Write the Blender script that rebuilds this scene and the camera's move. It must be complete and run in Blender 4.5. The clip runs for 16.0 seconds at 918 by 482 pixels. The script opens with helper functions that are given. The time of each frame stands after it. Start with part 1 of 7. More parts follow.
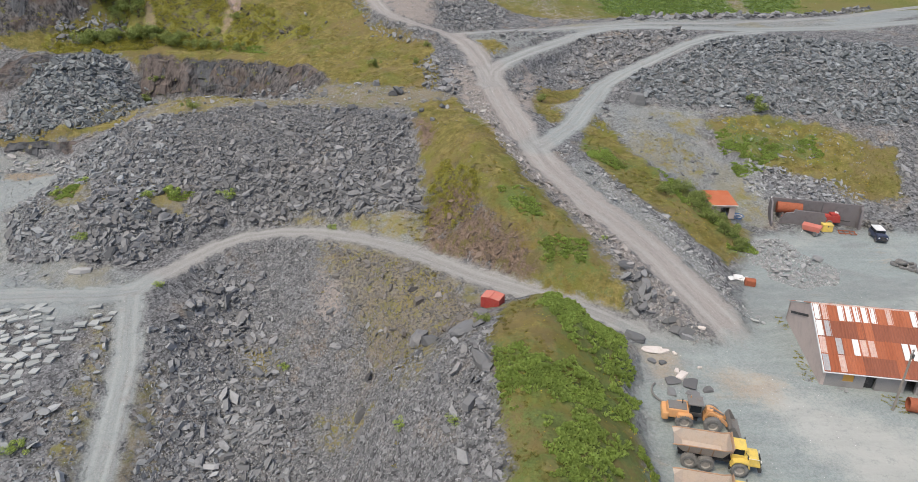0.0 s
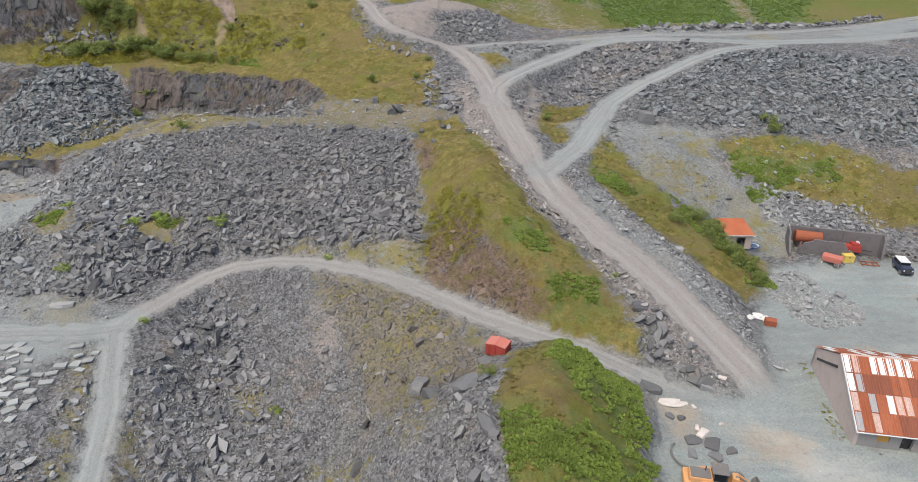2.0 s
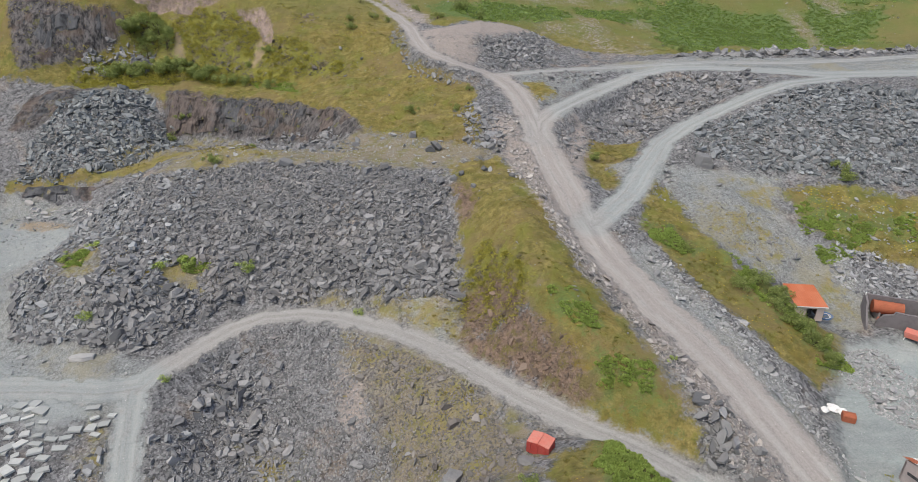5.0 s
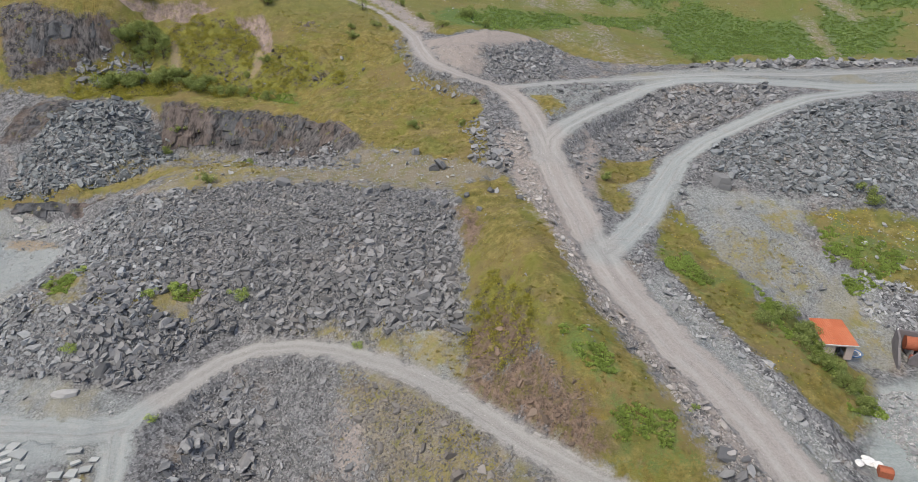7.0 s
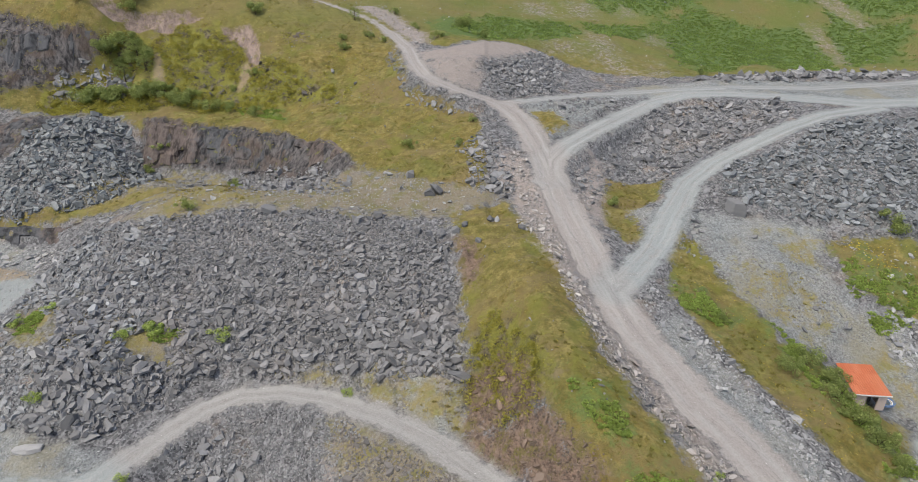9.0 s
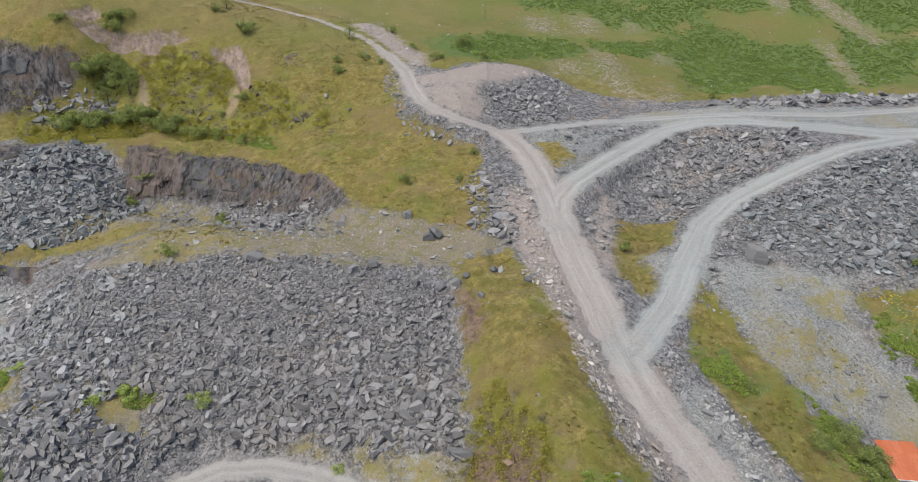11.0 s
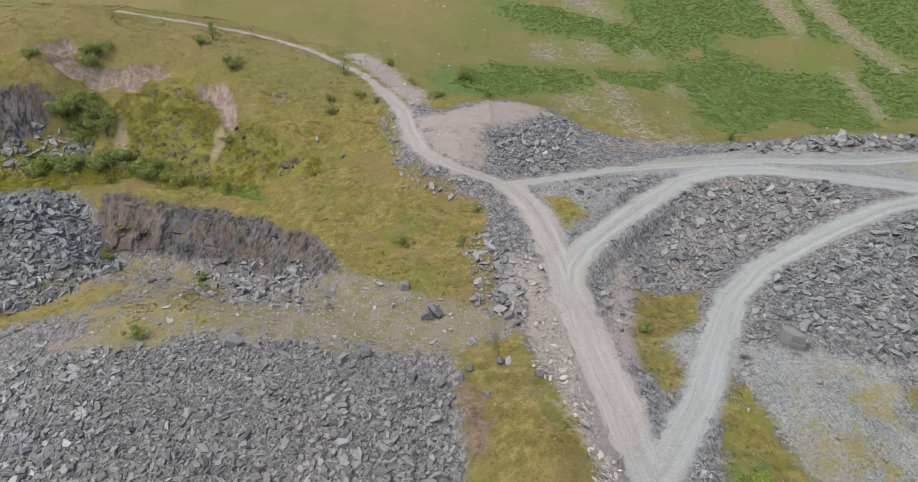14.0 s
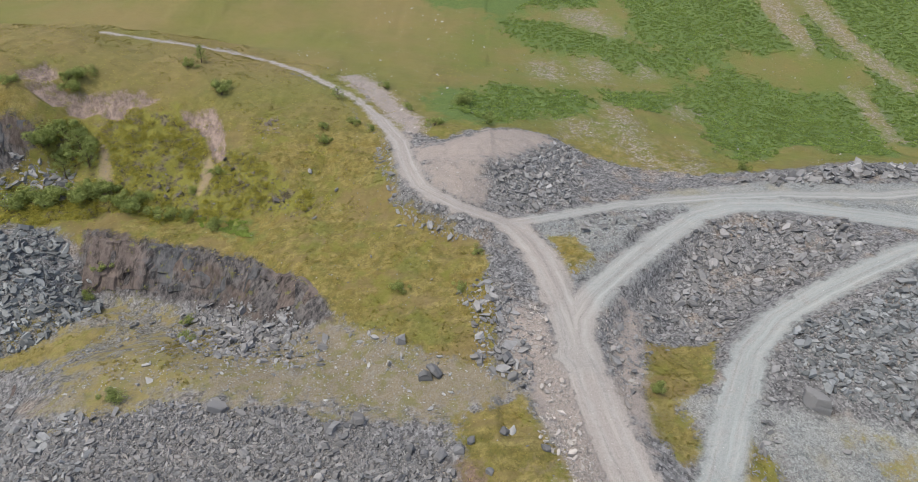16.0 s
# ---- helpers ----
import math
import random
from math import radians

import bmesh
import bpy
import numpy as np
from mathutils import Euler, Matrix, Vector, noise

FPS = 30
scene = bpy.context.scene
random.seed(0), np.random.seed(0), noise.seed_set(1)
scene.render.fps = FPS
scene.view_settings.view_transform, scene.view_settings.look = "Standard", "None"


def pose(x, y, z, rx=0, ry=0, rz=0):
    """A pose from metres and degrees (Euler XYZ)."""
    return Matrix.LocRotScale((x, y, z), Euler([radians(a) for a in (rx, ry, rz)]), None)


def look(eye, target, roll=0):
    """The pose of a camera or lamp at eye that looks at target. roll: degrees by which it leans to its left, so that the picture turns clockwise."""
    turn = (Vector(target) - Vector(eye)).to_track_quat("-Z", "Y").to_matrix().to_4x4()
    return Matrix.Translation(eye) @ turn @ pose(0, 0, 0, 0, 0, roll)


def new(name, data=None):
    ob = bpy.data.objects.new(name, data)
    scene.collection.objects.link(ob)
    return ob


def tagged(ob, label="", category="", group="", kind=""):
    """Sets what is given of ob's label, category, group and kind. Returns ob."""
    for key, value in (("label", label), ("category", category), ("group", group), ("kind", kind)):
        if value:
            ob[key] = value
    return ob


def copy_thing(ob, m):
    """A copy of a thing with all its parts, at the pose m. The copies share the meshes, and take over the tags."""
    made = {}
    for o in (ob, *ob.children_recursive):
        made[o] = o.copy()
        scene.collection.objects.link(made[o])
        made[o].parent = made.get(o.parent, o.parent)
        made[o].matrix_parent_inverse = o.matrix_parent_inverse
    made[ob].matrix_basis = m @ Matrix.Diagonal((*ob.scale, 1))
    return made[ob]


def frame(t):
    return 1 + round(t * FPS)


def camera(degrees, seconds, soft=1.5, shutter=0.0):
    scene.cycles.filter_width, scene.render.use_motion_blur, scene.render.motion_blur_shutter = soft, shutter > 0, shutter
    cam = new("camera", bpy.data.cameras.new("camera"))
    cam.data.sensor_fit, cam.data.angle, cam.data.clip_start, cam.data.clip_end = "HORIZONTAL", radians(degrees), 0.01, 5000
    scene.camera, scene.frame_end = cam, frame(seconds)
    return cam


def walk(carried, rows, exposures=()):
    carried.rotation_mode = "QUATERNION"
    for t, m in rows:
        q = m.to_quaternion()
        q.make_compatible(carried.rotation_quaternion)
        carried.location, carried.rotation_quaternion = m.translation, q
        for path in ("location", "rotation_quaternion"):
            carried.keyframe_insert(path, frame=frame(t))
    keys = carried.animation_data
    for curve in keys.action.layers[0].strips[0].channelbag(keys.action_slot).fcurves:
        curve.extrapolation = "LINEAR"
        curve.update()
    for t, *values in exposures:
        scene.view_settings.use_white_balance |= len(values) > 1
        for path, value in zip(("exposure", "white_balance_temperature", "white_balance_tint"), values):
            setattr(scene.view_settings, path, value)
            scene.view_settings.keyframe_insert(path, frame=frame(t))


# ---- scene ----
cam = camera(71.1, 16.0, soft=0.75)
METRES, EYE, TILT, LEAN, TURN = 75.0, 74.0, 15.0, -3.4, 0.0
ROWS = [
    (0.0, 0.0, 0.0, 0.0, -2.58, -41.1, 2.96),
    (0.5, -0.0001, 0.0253, -0.0005, -2.57, -41.11, 2.94),
    (1.0, -0.0002, 0.0509, -0.0003, -2.59, -41.09, 2.96),
    (1.5, -0.0004, 0.0772, 0.0022, -2.57, -41.11, 2.96),
    (2.0, -0.0008, 0.1038, 0.0059, -2.61, -41.18, 2.95),
    (2.5, -0.0012, 0.1306, 0.0103, -2.61, -41.21, 2.94),
    (3.0, -0.0016, 0.1578, 0.0157, -2.64, -41.29, 2.96),
    (3.5, -0.0027, 0.1848, 0.0199, -2.37, -41.27, 3.06),
    (4.0, -0.0039, 0.2118, 0.0249, -1.03, -41.18, 3.42),
    (6.5, -0.0072, 0.3413, 0.0349, 1.27, -41.06, 3.93),
    (7.0, -0.0091, 0.3649, 0.0294, 1.17, -41.1, 3.91),
    (7.5, -0.0113, 0.3899, 0.0224, 1.06, -41.1, 3.87),
    (8.0, -0.0132, 0.4194, 0.018, 0.93, -41.15, 3.87),
    (8.5, -0.0144, 0.453, 0.0175, 0.83, -41.16, 3.83),
    (9.0, -0.0157, 0.4887, 0.0189, 0.79, -41.16, 3.81),
    (11.5, -0.0225, 0.677, 0.0362, 0.68, -41.21, 3.75),
    (12.0, -0.0236, 0.7137, 0.0406, 0.68, -41.22, 3.75),
    (12.5, -0.0253, 0.75, 0.0447, 0.68, -41.2, 3.72),
    (13.0, -0.0266, 0.7854, 0.0496, 0.69, -41.2, 3.69),
    (13.5, -0.0277, 0.8205, 0.0544, 0.68, -41.19, 3.68),
    (14.0, -0.029, 0.855, 0.0598, 0.68, -41.2, 3.64),
    (14.5, -0.0296, 0.8895, 0.0652, 0.67, -41.22, 3.65),
    (15.0, -0.0311, 0.9232, 0.0708, 0.66, -41.21, 3.63),
    (15.5, -0.0323, 0.9573, 0.0764, 0.65, -41.22, 3.62),
    (16.0, -0.033, 0.9904, 0.081, 0.5, -41.23, 3.59),
]
walk(cam, [(t, pose(0, 0, EYE, TILT, LEAN, TURN) @ pose(METRES * x, METRES * y, METRES * z, 90 + pitch, roll, yaw)) for t, x, y, z, yaw, pitch, roll in ROWS], exposures=[(0, -0.02), (4, 0.0), (7, 0.02), (12, 0.08), (16, 0.1)])

# ---- light: thin overcast ----
SUN_ELEV, SUN_ROT = radians(64), radians(225)
world = bpy.data.worlds.new("world")
scene.world = world
world.use_nodes = True
sky = world.node_tree.nodes.new("ShaderNodeTexSky")
sky.sky_type, sky.sun_disc = "NISHITA", False
sky.sun_elevation, sky.sun_rotation = SUN_ELEV, SUN_ROT
sky.dust_density = 4.0
world.node_tree.links.new(sky.outputs[0], world.node_tree.nodes["Background"].inputs[0])
world.node_tree.nodes["Background"].inputs[1].default_value = 0.18
sun_data = bpy.data.lights.new("sun", "SUN")
sun_data.energy, sun_data.angle, sun_data.color = 1.6, radians(20), (1.0, 0.93, 0.72)
sun = new("sun", sun_data)
sun.matrix_world = look((math.sin(SUN_ROT) * math.cos(SUN_ELEV) * 200, math.cos(SUN_ROT) * math.cos(SUN_ELEV) * 200, math.sin(SUN_ELEV) * 200), (0, 0, 0))

# ---- materials ----
class Nodes:
    """A node material in the making."""

    def __init__(self, name):
        self.mat = bpy.data.materials.new(name)
        self.mat.use_nodes = True
        self.tree = self.mat.node_tree
        self.bsdf = self.tree.nodes["Principled BSDF"]
        self.bsdf.inputs["Specular IOR Level"].default_value = 0.25

    def node(self, kind, **ins):
        n = self.tree.nodes.new(kind)
        for key, value in ins.items():
            self.put(n.inputs[key.replace("_", " ")], value)
        return n

    def put(self, socket, value):
        if isinstance(value, bpy.types.NodeSocket):
            self.tree.links.new(value, socket)
        else:
            socket.default_value = value

    def where(self):
        return self.node("ShaderNodeNewGeometry").outputs["Position"]

    def noise(self, scale, detail=3.0, rough=0.55, at=None, stretch=None):
        p = at or self.where()
        if stretch:
            v = self.tree.nodes.new("ShaderNodeVectorMath")
            v.operation = "MULTIPLY"
            self.put(v.inputs[0], p)
            v.inputs[1].default_value = stretch
            p = v.outputs[0]
        return self.node("ShaderNodeTexNoise", Vector=p, Scale=scale, Detail=detail, Roughness=rough).outputs["Fac"]

    def cells(self, scale, at=None, edge=False):
        n = self.tree.nodes.new("ShaderNodeTexVoronoi")
        if edge:
            n.feature = "DISTANCE_TO_EDGE"
        self.put(n.inputs["Vector"], at or self.where())
        n.inputs["Scale"].default_value = scale
        return n

    def math(self, op, a, b=0.0, clamp=False):
        n = self.tree.nodes.new("ShaderNodeMath")
        n.operation, n.use_clamp = op, clamp
        self.put(n.inputs[0], a)
        self.put(n.inputs[1], b)
        return n.outputs[0]

    def step(self, value, low, high, to0=0.0, to1=1.0):
        n = self.tree.nodes.new("ShaderNodeMapRange")
        n.interpolation_type = "SMOOTHSTEP"
        for i, v in enumerate((value, low, high, to0, to1)):
            self.put(n.inputs[i], v)
        return n.outputs[0]

    def mix(self, fac, a, b, blend="MIX"):
        n = self.tree.nodes.new("ShaderNodeMix")
        n.data_type, n.blend_type = "RGBA", blend
        self.put(n.inputs[0], fac)
        self.put(n.inputs[6], a if isinstance(a, bpy.types.NodeSocket) else (*a, 1))
        self.put(n.inputs[7], b if isinstance(b, bpy.types.NodeSocket) else (*b, 1))
        return n.outputs[2]

    def attr(self, name):
        n = self.tree.nodes.new("ShaderNodeAttribute")
        n.attribute_name = name
        return n.outputs["Fac"]

    def done(self, colour, rough=0.85, bump=None, strength=0.5, distance=0.1, metal=0.0):
        self.put(self.bsdf.inputs["Base Color"], colour if isinstance(colour, bpy.types.NodeSocket) else (*colour, 1))
        self.put(self.bsdf.inputs["Roughness"], rough)
        self.put(self.bsdf.inputs["Metallic"], metal)
        if bump is not None:
            b = self.node("ShaderNodeBump", Height=bump, Strength=strength, Distance=distance)
            self.tree.links.new(b.outputs[0], self.bsdf.inputs["Normal"])
        return self.mat


def ground_material():
    m = Nodes("quarry_ground")
    n_big, n_mid, n_fine = m.noise(0.06, 4), m.noise(0.45, 6, 0.65), m.noise(3.0, 5, 0.72)
    n_soft = m.noise(0.16, 5, 0.6)

    def stones(scale, channel):
        v = m.cells(scale)
        return v, m.node("ShaderNodeSeparateColor", Color=v.outputs["Color"]).outputs[channel]

    big_chips, tone1 = stones(1.4, 0)
    small_chips, tone2 = stones(3.4, 1)
    grit, tone3 = stones(7.5, 2)

    def inside(name, amp=2.2, soft=0.5):
        d = m.math("ADD", m.attr(name), m.math("MULTIPLY", m.math("SUBTRACT", n_mid, 0.5), amp * 2.0))
        d = m.math("ADD", d, m.math("MULTIPLY", m.math("SUBTRACT", n_fine, 0.5), amp * 0.9))
        return m.step(d, -soft, soft)

    # slate rubble and fines
    rubble = m.mix(m.math("POWER", tone1, 1.3), (0.065, 0.066, 0.069), (0.27, 0.273, 0.28))
    rubble = m.mix(0.45, rubble, m.mix(m.math("POWER", tone2, 1.5), (0.045, 0.046, 0.05), (0.42, 0.42, 0.425)))
    rubble = m.mix(m.step(n_soft, 0.54, 0.7, 0, 0.5), rubble, m.mix(tone2, (0.17, 0.13, 0.1), (0.4, 0.33, 0.26)))
    fines = m.mix(tone2, (0.125, 0.136, 0.136), (0.34, 0.358, 0.352))
    fines = m.mix(0.5, fines, m.mix(tone3, (0.11, 0.118, 0.118), (0.47, 0.488, 0.482)))
    fines = m.mix(m.step(n_soft, 0.45, 0.65, 0, 0.5), fines, m.mix(tone3, (0.2, 0.19, 0.165), (0.42, 0.41, 0.37)))
    fines = m.mix(m.step(m.noise(0.22, 6, 0.7), 0.46, 0.64, 0, 0.6), fines, m.mix(tone2, (0.09, 0.1, 0.105), (0.3, 0.325, 0.335)))
    fines = m.mix(m.step(m.noise(0.09, 5, 0.65, stretch=(1, 0.6, 1)), 0.54, 0.66, 0, 0.55), fines, m.mix(n_fine, (0.2, 0.18, 0.115), (0.36, 0.335, 0.24)))
    col = m.mix(inside("fines", 3.0, 1.0), rubble, fines)
    silt = m.mix(m.noise(0.5, 6, 0.7, stretch=(0.5, 1.4, 1)), (0.2, 0.23, 0.235), (0.38, 0.41, 0.41))
    silt = m.mix(m.math("MULTIPLY", tone3, 0.35), silt, (0.44, 0.455, 0.45))
    col = m.mix(m.math("MULTIPLY", inside("silt", 3.0, 2.0), 0.85), col, silt)
    # tan dirt with thin grass
    dirt = m.mix(n_mid, (0.15, 0.125, 0.072), (0.275, 0.23, 0.14))
    dirt = m.mix(m.math("MULTIPLY", tone3, 0.35), dirt, (0.42, 0.4, 0.38))
    dirt = m.mix(m.step(n_soft, 0.52, 0.64, 0, 0.4), dirt, fines)
    dirt = m.mix(m.step(n_big, 0.5, 0.62, 0, 0.35), dirt, m.mix(n_fine, (0.12, 0.09, 0.062), (0.25, 0.195, 0.14)))
    dirt = m.mix(m.step(m.noise(0.36, 6, 0.72), 0.48, 0.6, 0, 0.8), dirt, m.mix(n_fine, (0.1, 0.1, 0.03), (0.27, 0.25, 0.08)))
    col = m.mix(m.math("MULTIPLY", inside("dirt", 10.0, 2.5), 0.9), col, dirt)
    # grass
    grass = m.mix(m.step(n_big, 0.38, 0.62), (0.2, 0.152, 0.036), (0.14, 0.126, 0.029))
    grass = m.mix(m.step(n_mid, 0.3, 0.7), grass, (0.315, 0.262, 0.095))
    grass = m.mix(m.step(m.noise(0.3, 6, 0.7), 0.5, 0.62, 0, 0.5), grass, (0.12, 0.125, 0.0275))
    grass = m.mix(m.step(m.noise(0.24, 5, 0.6, stretch=(0.5, 1.6, 1)), 0.54, 0.66, 0, 0.6), grass, (0.327, 0.275, 0.112))
    grass = m.mix(m.step(m.noise(0.8, 6, 0.75), 0.46, 0.64, 0, 0.6), grass, (0.0989, 0.0843, 0.0258))
    grass = m.mix(m.step(n_fine, 0.42, 0.7, 0, 0.5), grass, (0.0602, 0.0619, 0.0189))
    grass = m.mix(m.step(m.noise(0.11, 5, 0.6), 0.52, 0.64, 0, 0.4), grass, m.mix(n_fine, (0.0774, 0.112, 0.0258), (0.189, 0.232, 0.0516)))
    grass = m.mix(m.step(m.noise(0.21, 5, 0.65), 0.6, 0.7, 0, 0.7), grass, m.mix(n_fine, (0.138, 0.103, 0.0602), (0.31, 0.249, 0.163)))
    grass = m.mix(m.math("MULTIPLY", m.step(tone1, 0.965, 0.985), m.step(big_chips.outputs["Distance"], 0.25, 0.12)), grass, (0.361, 0.353, 0.335))
    tuft = m.cells(0.85)
    tone4 = m.node("ShaderNodeSeparateColor", Color=tuft.outputs["Color"]).outputs[0]
    clumps = m.math("MULTIPLY", m.step(tuft.outputs["Distance"], 0.5, 0.15), m.step(m.math("ADD", tone4, m.math("MULTIPLY", m.noise(0.09, 4, 0.6), 0.9)), 0.85, 1.15))
    grass = m.mix(m.math("MULTIPLY", clumps, 0.5), grass, m.mix(n_fine, (0.06, 0.068, 0.016), (0.17, 0.16, 0.045)))
    grass = m.mix(m.step(m.noise(0.075, 6, 0.72, stretch=(0.7, 1.3, 1)), 0.5, 0.59, 0, 0.7), grass, m.mix(n_fine, (0.13, 0.098, 0.04), (0.27, 0.21, 0.1)))
    grass = m.mix(m.step(m.noise(0.13, 6, 0.72), 0.52, 0.62, 0, 0.7), grass, m.mix(n_fine, (0.1, 0.115, 0.02), (0.24, 0.235, 0.05)))
    leafy = m.mix(m.step(n_fine, 0.32, 0.7), (0.06, 0.096, 0.026), (0.17, 0.235, 0.066))
    leafy = m.mix(m.step(n_mid, 0.4, 0.65, 0, 0.55), leafy, m.mix(n_fine, (0.0774, 0.129, 0.0387), (0.146, 0.215, 0.0731)))
    far_turf = m.mix(m.step(m.noise(0.017, 4), 0.4, 0.62), m.mix(n_fine, (0.155, 0.125, 0.048), (0.3, 0.25, 0.11)), m.mix(n_fine, (0.112, 0.125, 0.0344), (0.232, 0.232, 0.0731)))
    east = m.node("ShaderNodeSeparateXYZ", Vector=m.where())
    olive = m.mix(m.step(m.noise(0.05, 5, 0.65), 0.36, 0.62), m.mix(n_fine, (0.129, 0.116, 0.0413), (0.249, 0.224, 0.086)), m.mix(n_fine, (0.086, 0.116, 0.0275), (0.189, 0.224, 0.0602)))
    far_turf = m.mix(m.step(m.math("ADD", east.outputs[0], m.math("MULTIPLY", n_big, 60)), -10, 40), far_turf, olive)
    grass = m.mix(m.step(east.outputs[1], 200, 235, 0, 0.85), grass, far_turf)
    moor = m.step(m.math("ADD", m.attr("moor"), m.math("MULTIPLY", m.math("SUBTRACT", m.noise(0.2, 6, 0.7), 0.5), 2.2)), 0.2, 0.85)
    lawn = m.mix(m.math("MAXIMUM", m.math("MULTIPLY", inside("green", 9.0, 2.0), m.step(m.noise(0.4, 5, 0.7), 0.36, 0.56, 0.15, 0.8)), moor), grass, leafy)
    col = m.mix(inside("grass", 3.6, 0.7), col, lawn)
    # thin dry moss and grass on rubble, scrubby slopes
    mossy = m.mix(n_fine, (0.15, 0.125, 0.05), (0.37, 0.31, 0.125))
    mossy = m.mix(m.step(n_mid, 0.5, 0.62, 0, 0.6), mossy, m.mix(n_fine, (0.13, 0.135, 0.035), (0.3, 0.3, 0.085)))
    col = m.mix(m.math("MULTIPLY", inside("moss", 7.0, 2.0), m.step(m.noise(0.33, 6, 0.7), 0.42, 0.6, 0.15, 0.9)), col, mossy)
    ledge = m.mix(m.step(m.noise(0.7, 6, 0.75), 0.42, 0.6), (0.055, 0.047, 0.03), (0.2, 0.175, 0.115))
    ledge = m.mix(m.step(m.noise(0.4, 6, 0.7), 0.41, 0.52), ledge, m.mix(n_fine, (0.1, 0.1, 0.02), (0.3, 0.29, 0.065)))
    col = m.mix(inside("scrub", 6.0, 1.5), col, ledge)
    # bare brown earth
    earth = m.mix(m.step(m.noise(1.1, 7, 0.8), 0.3, 0.7), (0.045, 0.03, 0.023), (0.29, 0.205, 0.155))
    earth = m.mix(m.math("MULTIPLY", tone2, 0.22), earth, (0.36, 0.29, 0.24))
    earth = m.mix(m.step(n_fine, 0.4, 0.75, 0, 0.5), earth, (0.27, 0.2, 0.155))
    earth = m.mix(m.step(n_mid, 0.47, 0.6, 0, 0.75), earth, m.mix(n_fine, (0.08, 0.08, 0.025), (0.22, 0.19, 0.06)))
    col = m.mix(inside("earth", 3.6, 0.8), col, earth)
    pinkish = m.mix(m.noise(1.2, 6, 0.75), (0.19, 0.16, 0.142), (0.39, 0.345, 0.315))
    pinkish = m.mix(m.math("MULTIPLY", tone3, 0.4), pinkish, (0.5, 0.46, 0.44))
    col = m.mix(inside("pink", 5.0, 1.6), col, pinkish)
    scar = m.mix(m.step(m.noise(0.9, 7, 0.75, stretch=(0.9, 0.5, 0.5)), 0.3, 0.7), (0.13, 0.096, 0.08), (0.41, 0.315, 0.268))
    scar = m.mix(m.math("MULTIPLY", tone2, 0.3), scar, (0.36, 0.31, 0.28))
    scar = m.mix(m.step(n_mid, 0.52, 0.64, 0, 0.6), scar, m.mix(n_fine, (0.1, 0.1, 0.03), (0.26, 0.23, 0.08)))
    col = m.mix(inside("scar", 1.6, 0.4), col, scar)
    col = m.mix(m.math("MULTIPLY", inside("path", 2.0, 0.8), 0.8), col, m.mix(n_fine, (0.26, 0.2, 0.13), (0.4, 0.32, 0.22)))
    strewn = m.mix(m.math("POWER", tone2, 1.4), (0.16, 0.135, 0.12), (0.48, 0.43, 0.4))
    col = m.mix(m.math("MULTIPLY", inside("stony", 9.0, 4.0), m.step(m.math("ADD", tone1, n_mid), 0.7, 1.2, 0.1, 0.75)), col, strewn)
    # standing rock
    streak = m.noise(0.5, 7, 0.72, stretch=(1.8, 1.8, 0.22))
    rock = m.mix(m.step(streak, 0.36, 0.66), (0.025, 0.025, 0.028), (0.18, 0.168, 0.165))
    rock = m.mix(m.step(n_soft, 0.48, 0.62, 0, 0.65), rock, m.mix(streak, (0.055, 0.042, 0.036), (0.21, 0.16, 0.13)))
    rock = m.mix(m.step(n_mid, 0.58, 0.68, 0, 0.75), rock, m.mix(n_fine, (0.05, 0.06, 0.015), (0.22, 0.21, 0.07)))
    col = m.mix(inside("cliff", 2.4, 0.6), col, rock)
    # roads, with paler wheel lines
    across = m.math("ADD", m.attr("across"), m.math("MULTIPLY", m.math("SUBTRACT", n_soft, 0.5), 0.7))
    ruts = m.step(m.math("ABSOLUTE", m.math("SUBTRACT", m.math("ABSOLUTE", across), 1.2)), 0.1, 0.75, 1.0, 0.0)
    pink_road = m.mix(n_fine, (0.205, 0.183, 0.169), (0.36, 0.333, 0.313))
    grey_road = m.mix(n_fine, (0.175, 0.202, 0.202), (0.31, 0.342, 0.34))
    road = m.mix(m.step(m.attr("greyness"), 0.2, 0.8), pink_road, grey_road)
    road = m.mix(m.math("MULTIPLY", tone3, 0.35), road, (0.45, 0.435, 0.42))
    road = m.mix(m.math("MULTIPLY", ruts, m.step(n_mid, 0.3, 0.65, 0.0, 0.45)), road, (0.42, 0.42, 0.415))
    road = m.mix(m.step(n_mid, 0.5, 0.72, 0, 0.5), road, m.mix(tone3, (0.16, 0.15, 0.14), (0.34, 0.32, 0.3)))
    road = m.mix(m.math("MULTIPLY", m.step(tone2, 0.93, 0.96), m.step(small_chips.outputs["Distance"], 0.2, 0.1)), road, (0.7, 0.69, 0.68))
    lines = m.node("ShaderNodeCombineXYZ", X=m.math("MULTIPLY", across, 1.3), Y=m.math("MULTIPLY", east.outputs[1], 0.05))
    lanes = m.noise(1.0, 4, 0.6, at=lines.outputs[0])
    road = m.mix(m.step(lanes, 0.5, 0.68, 0, 0.38), road, m.mix(m.step(m.attr("greyness"), 0.2, 0.8), (0.44, 0.42, 0.4), (0.39, 0.42, 0.42)))
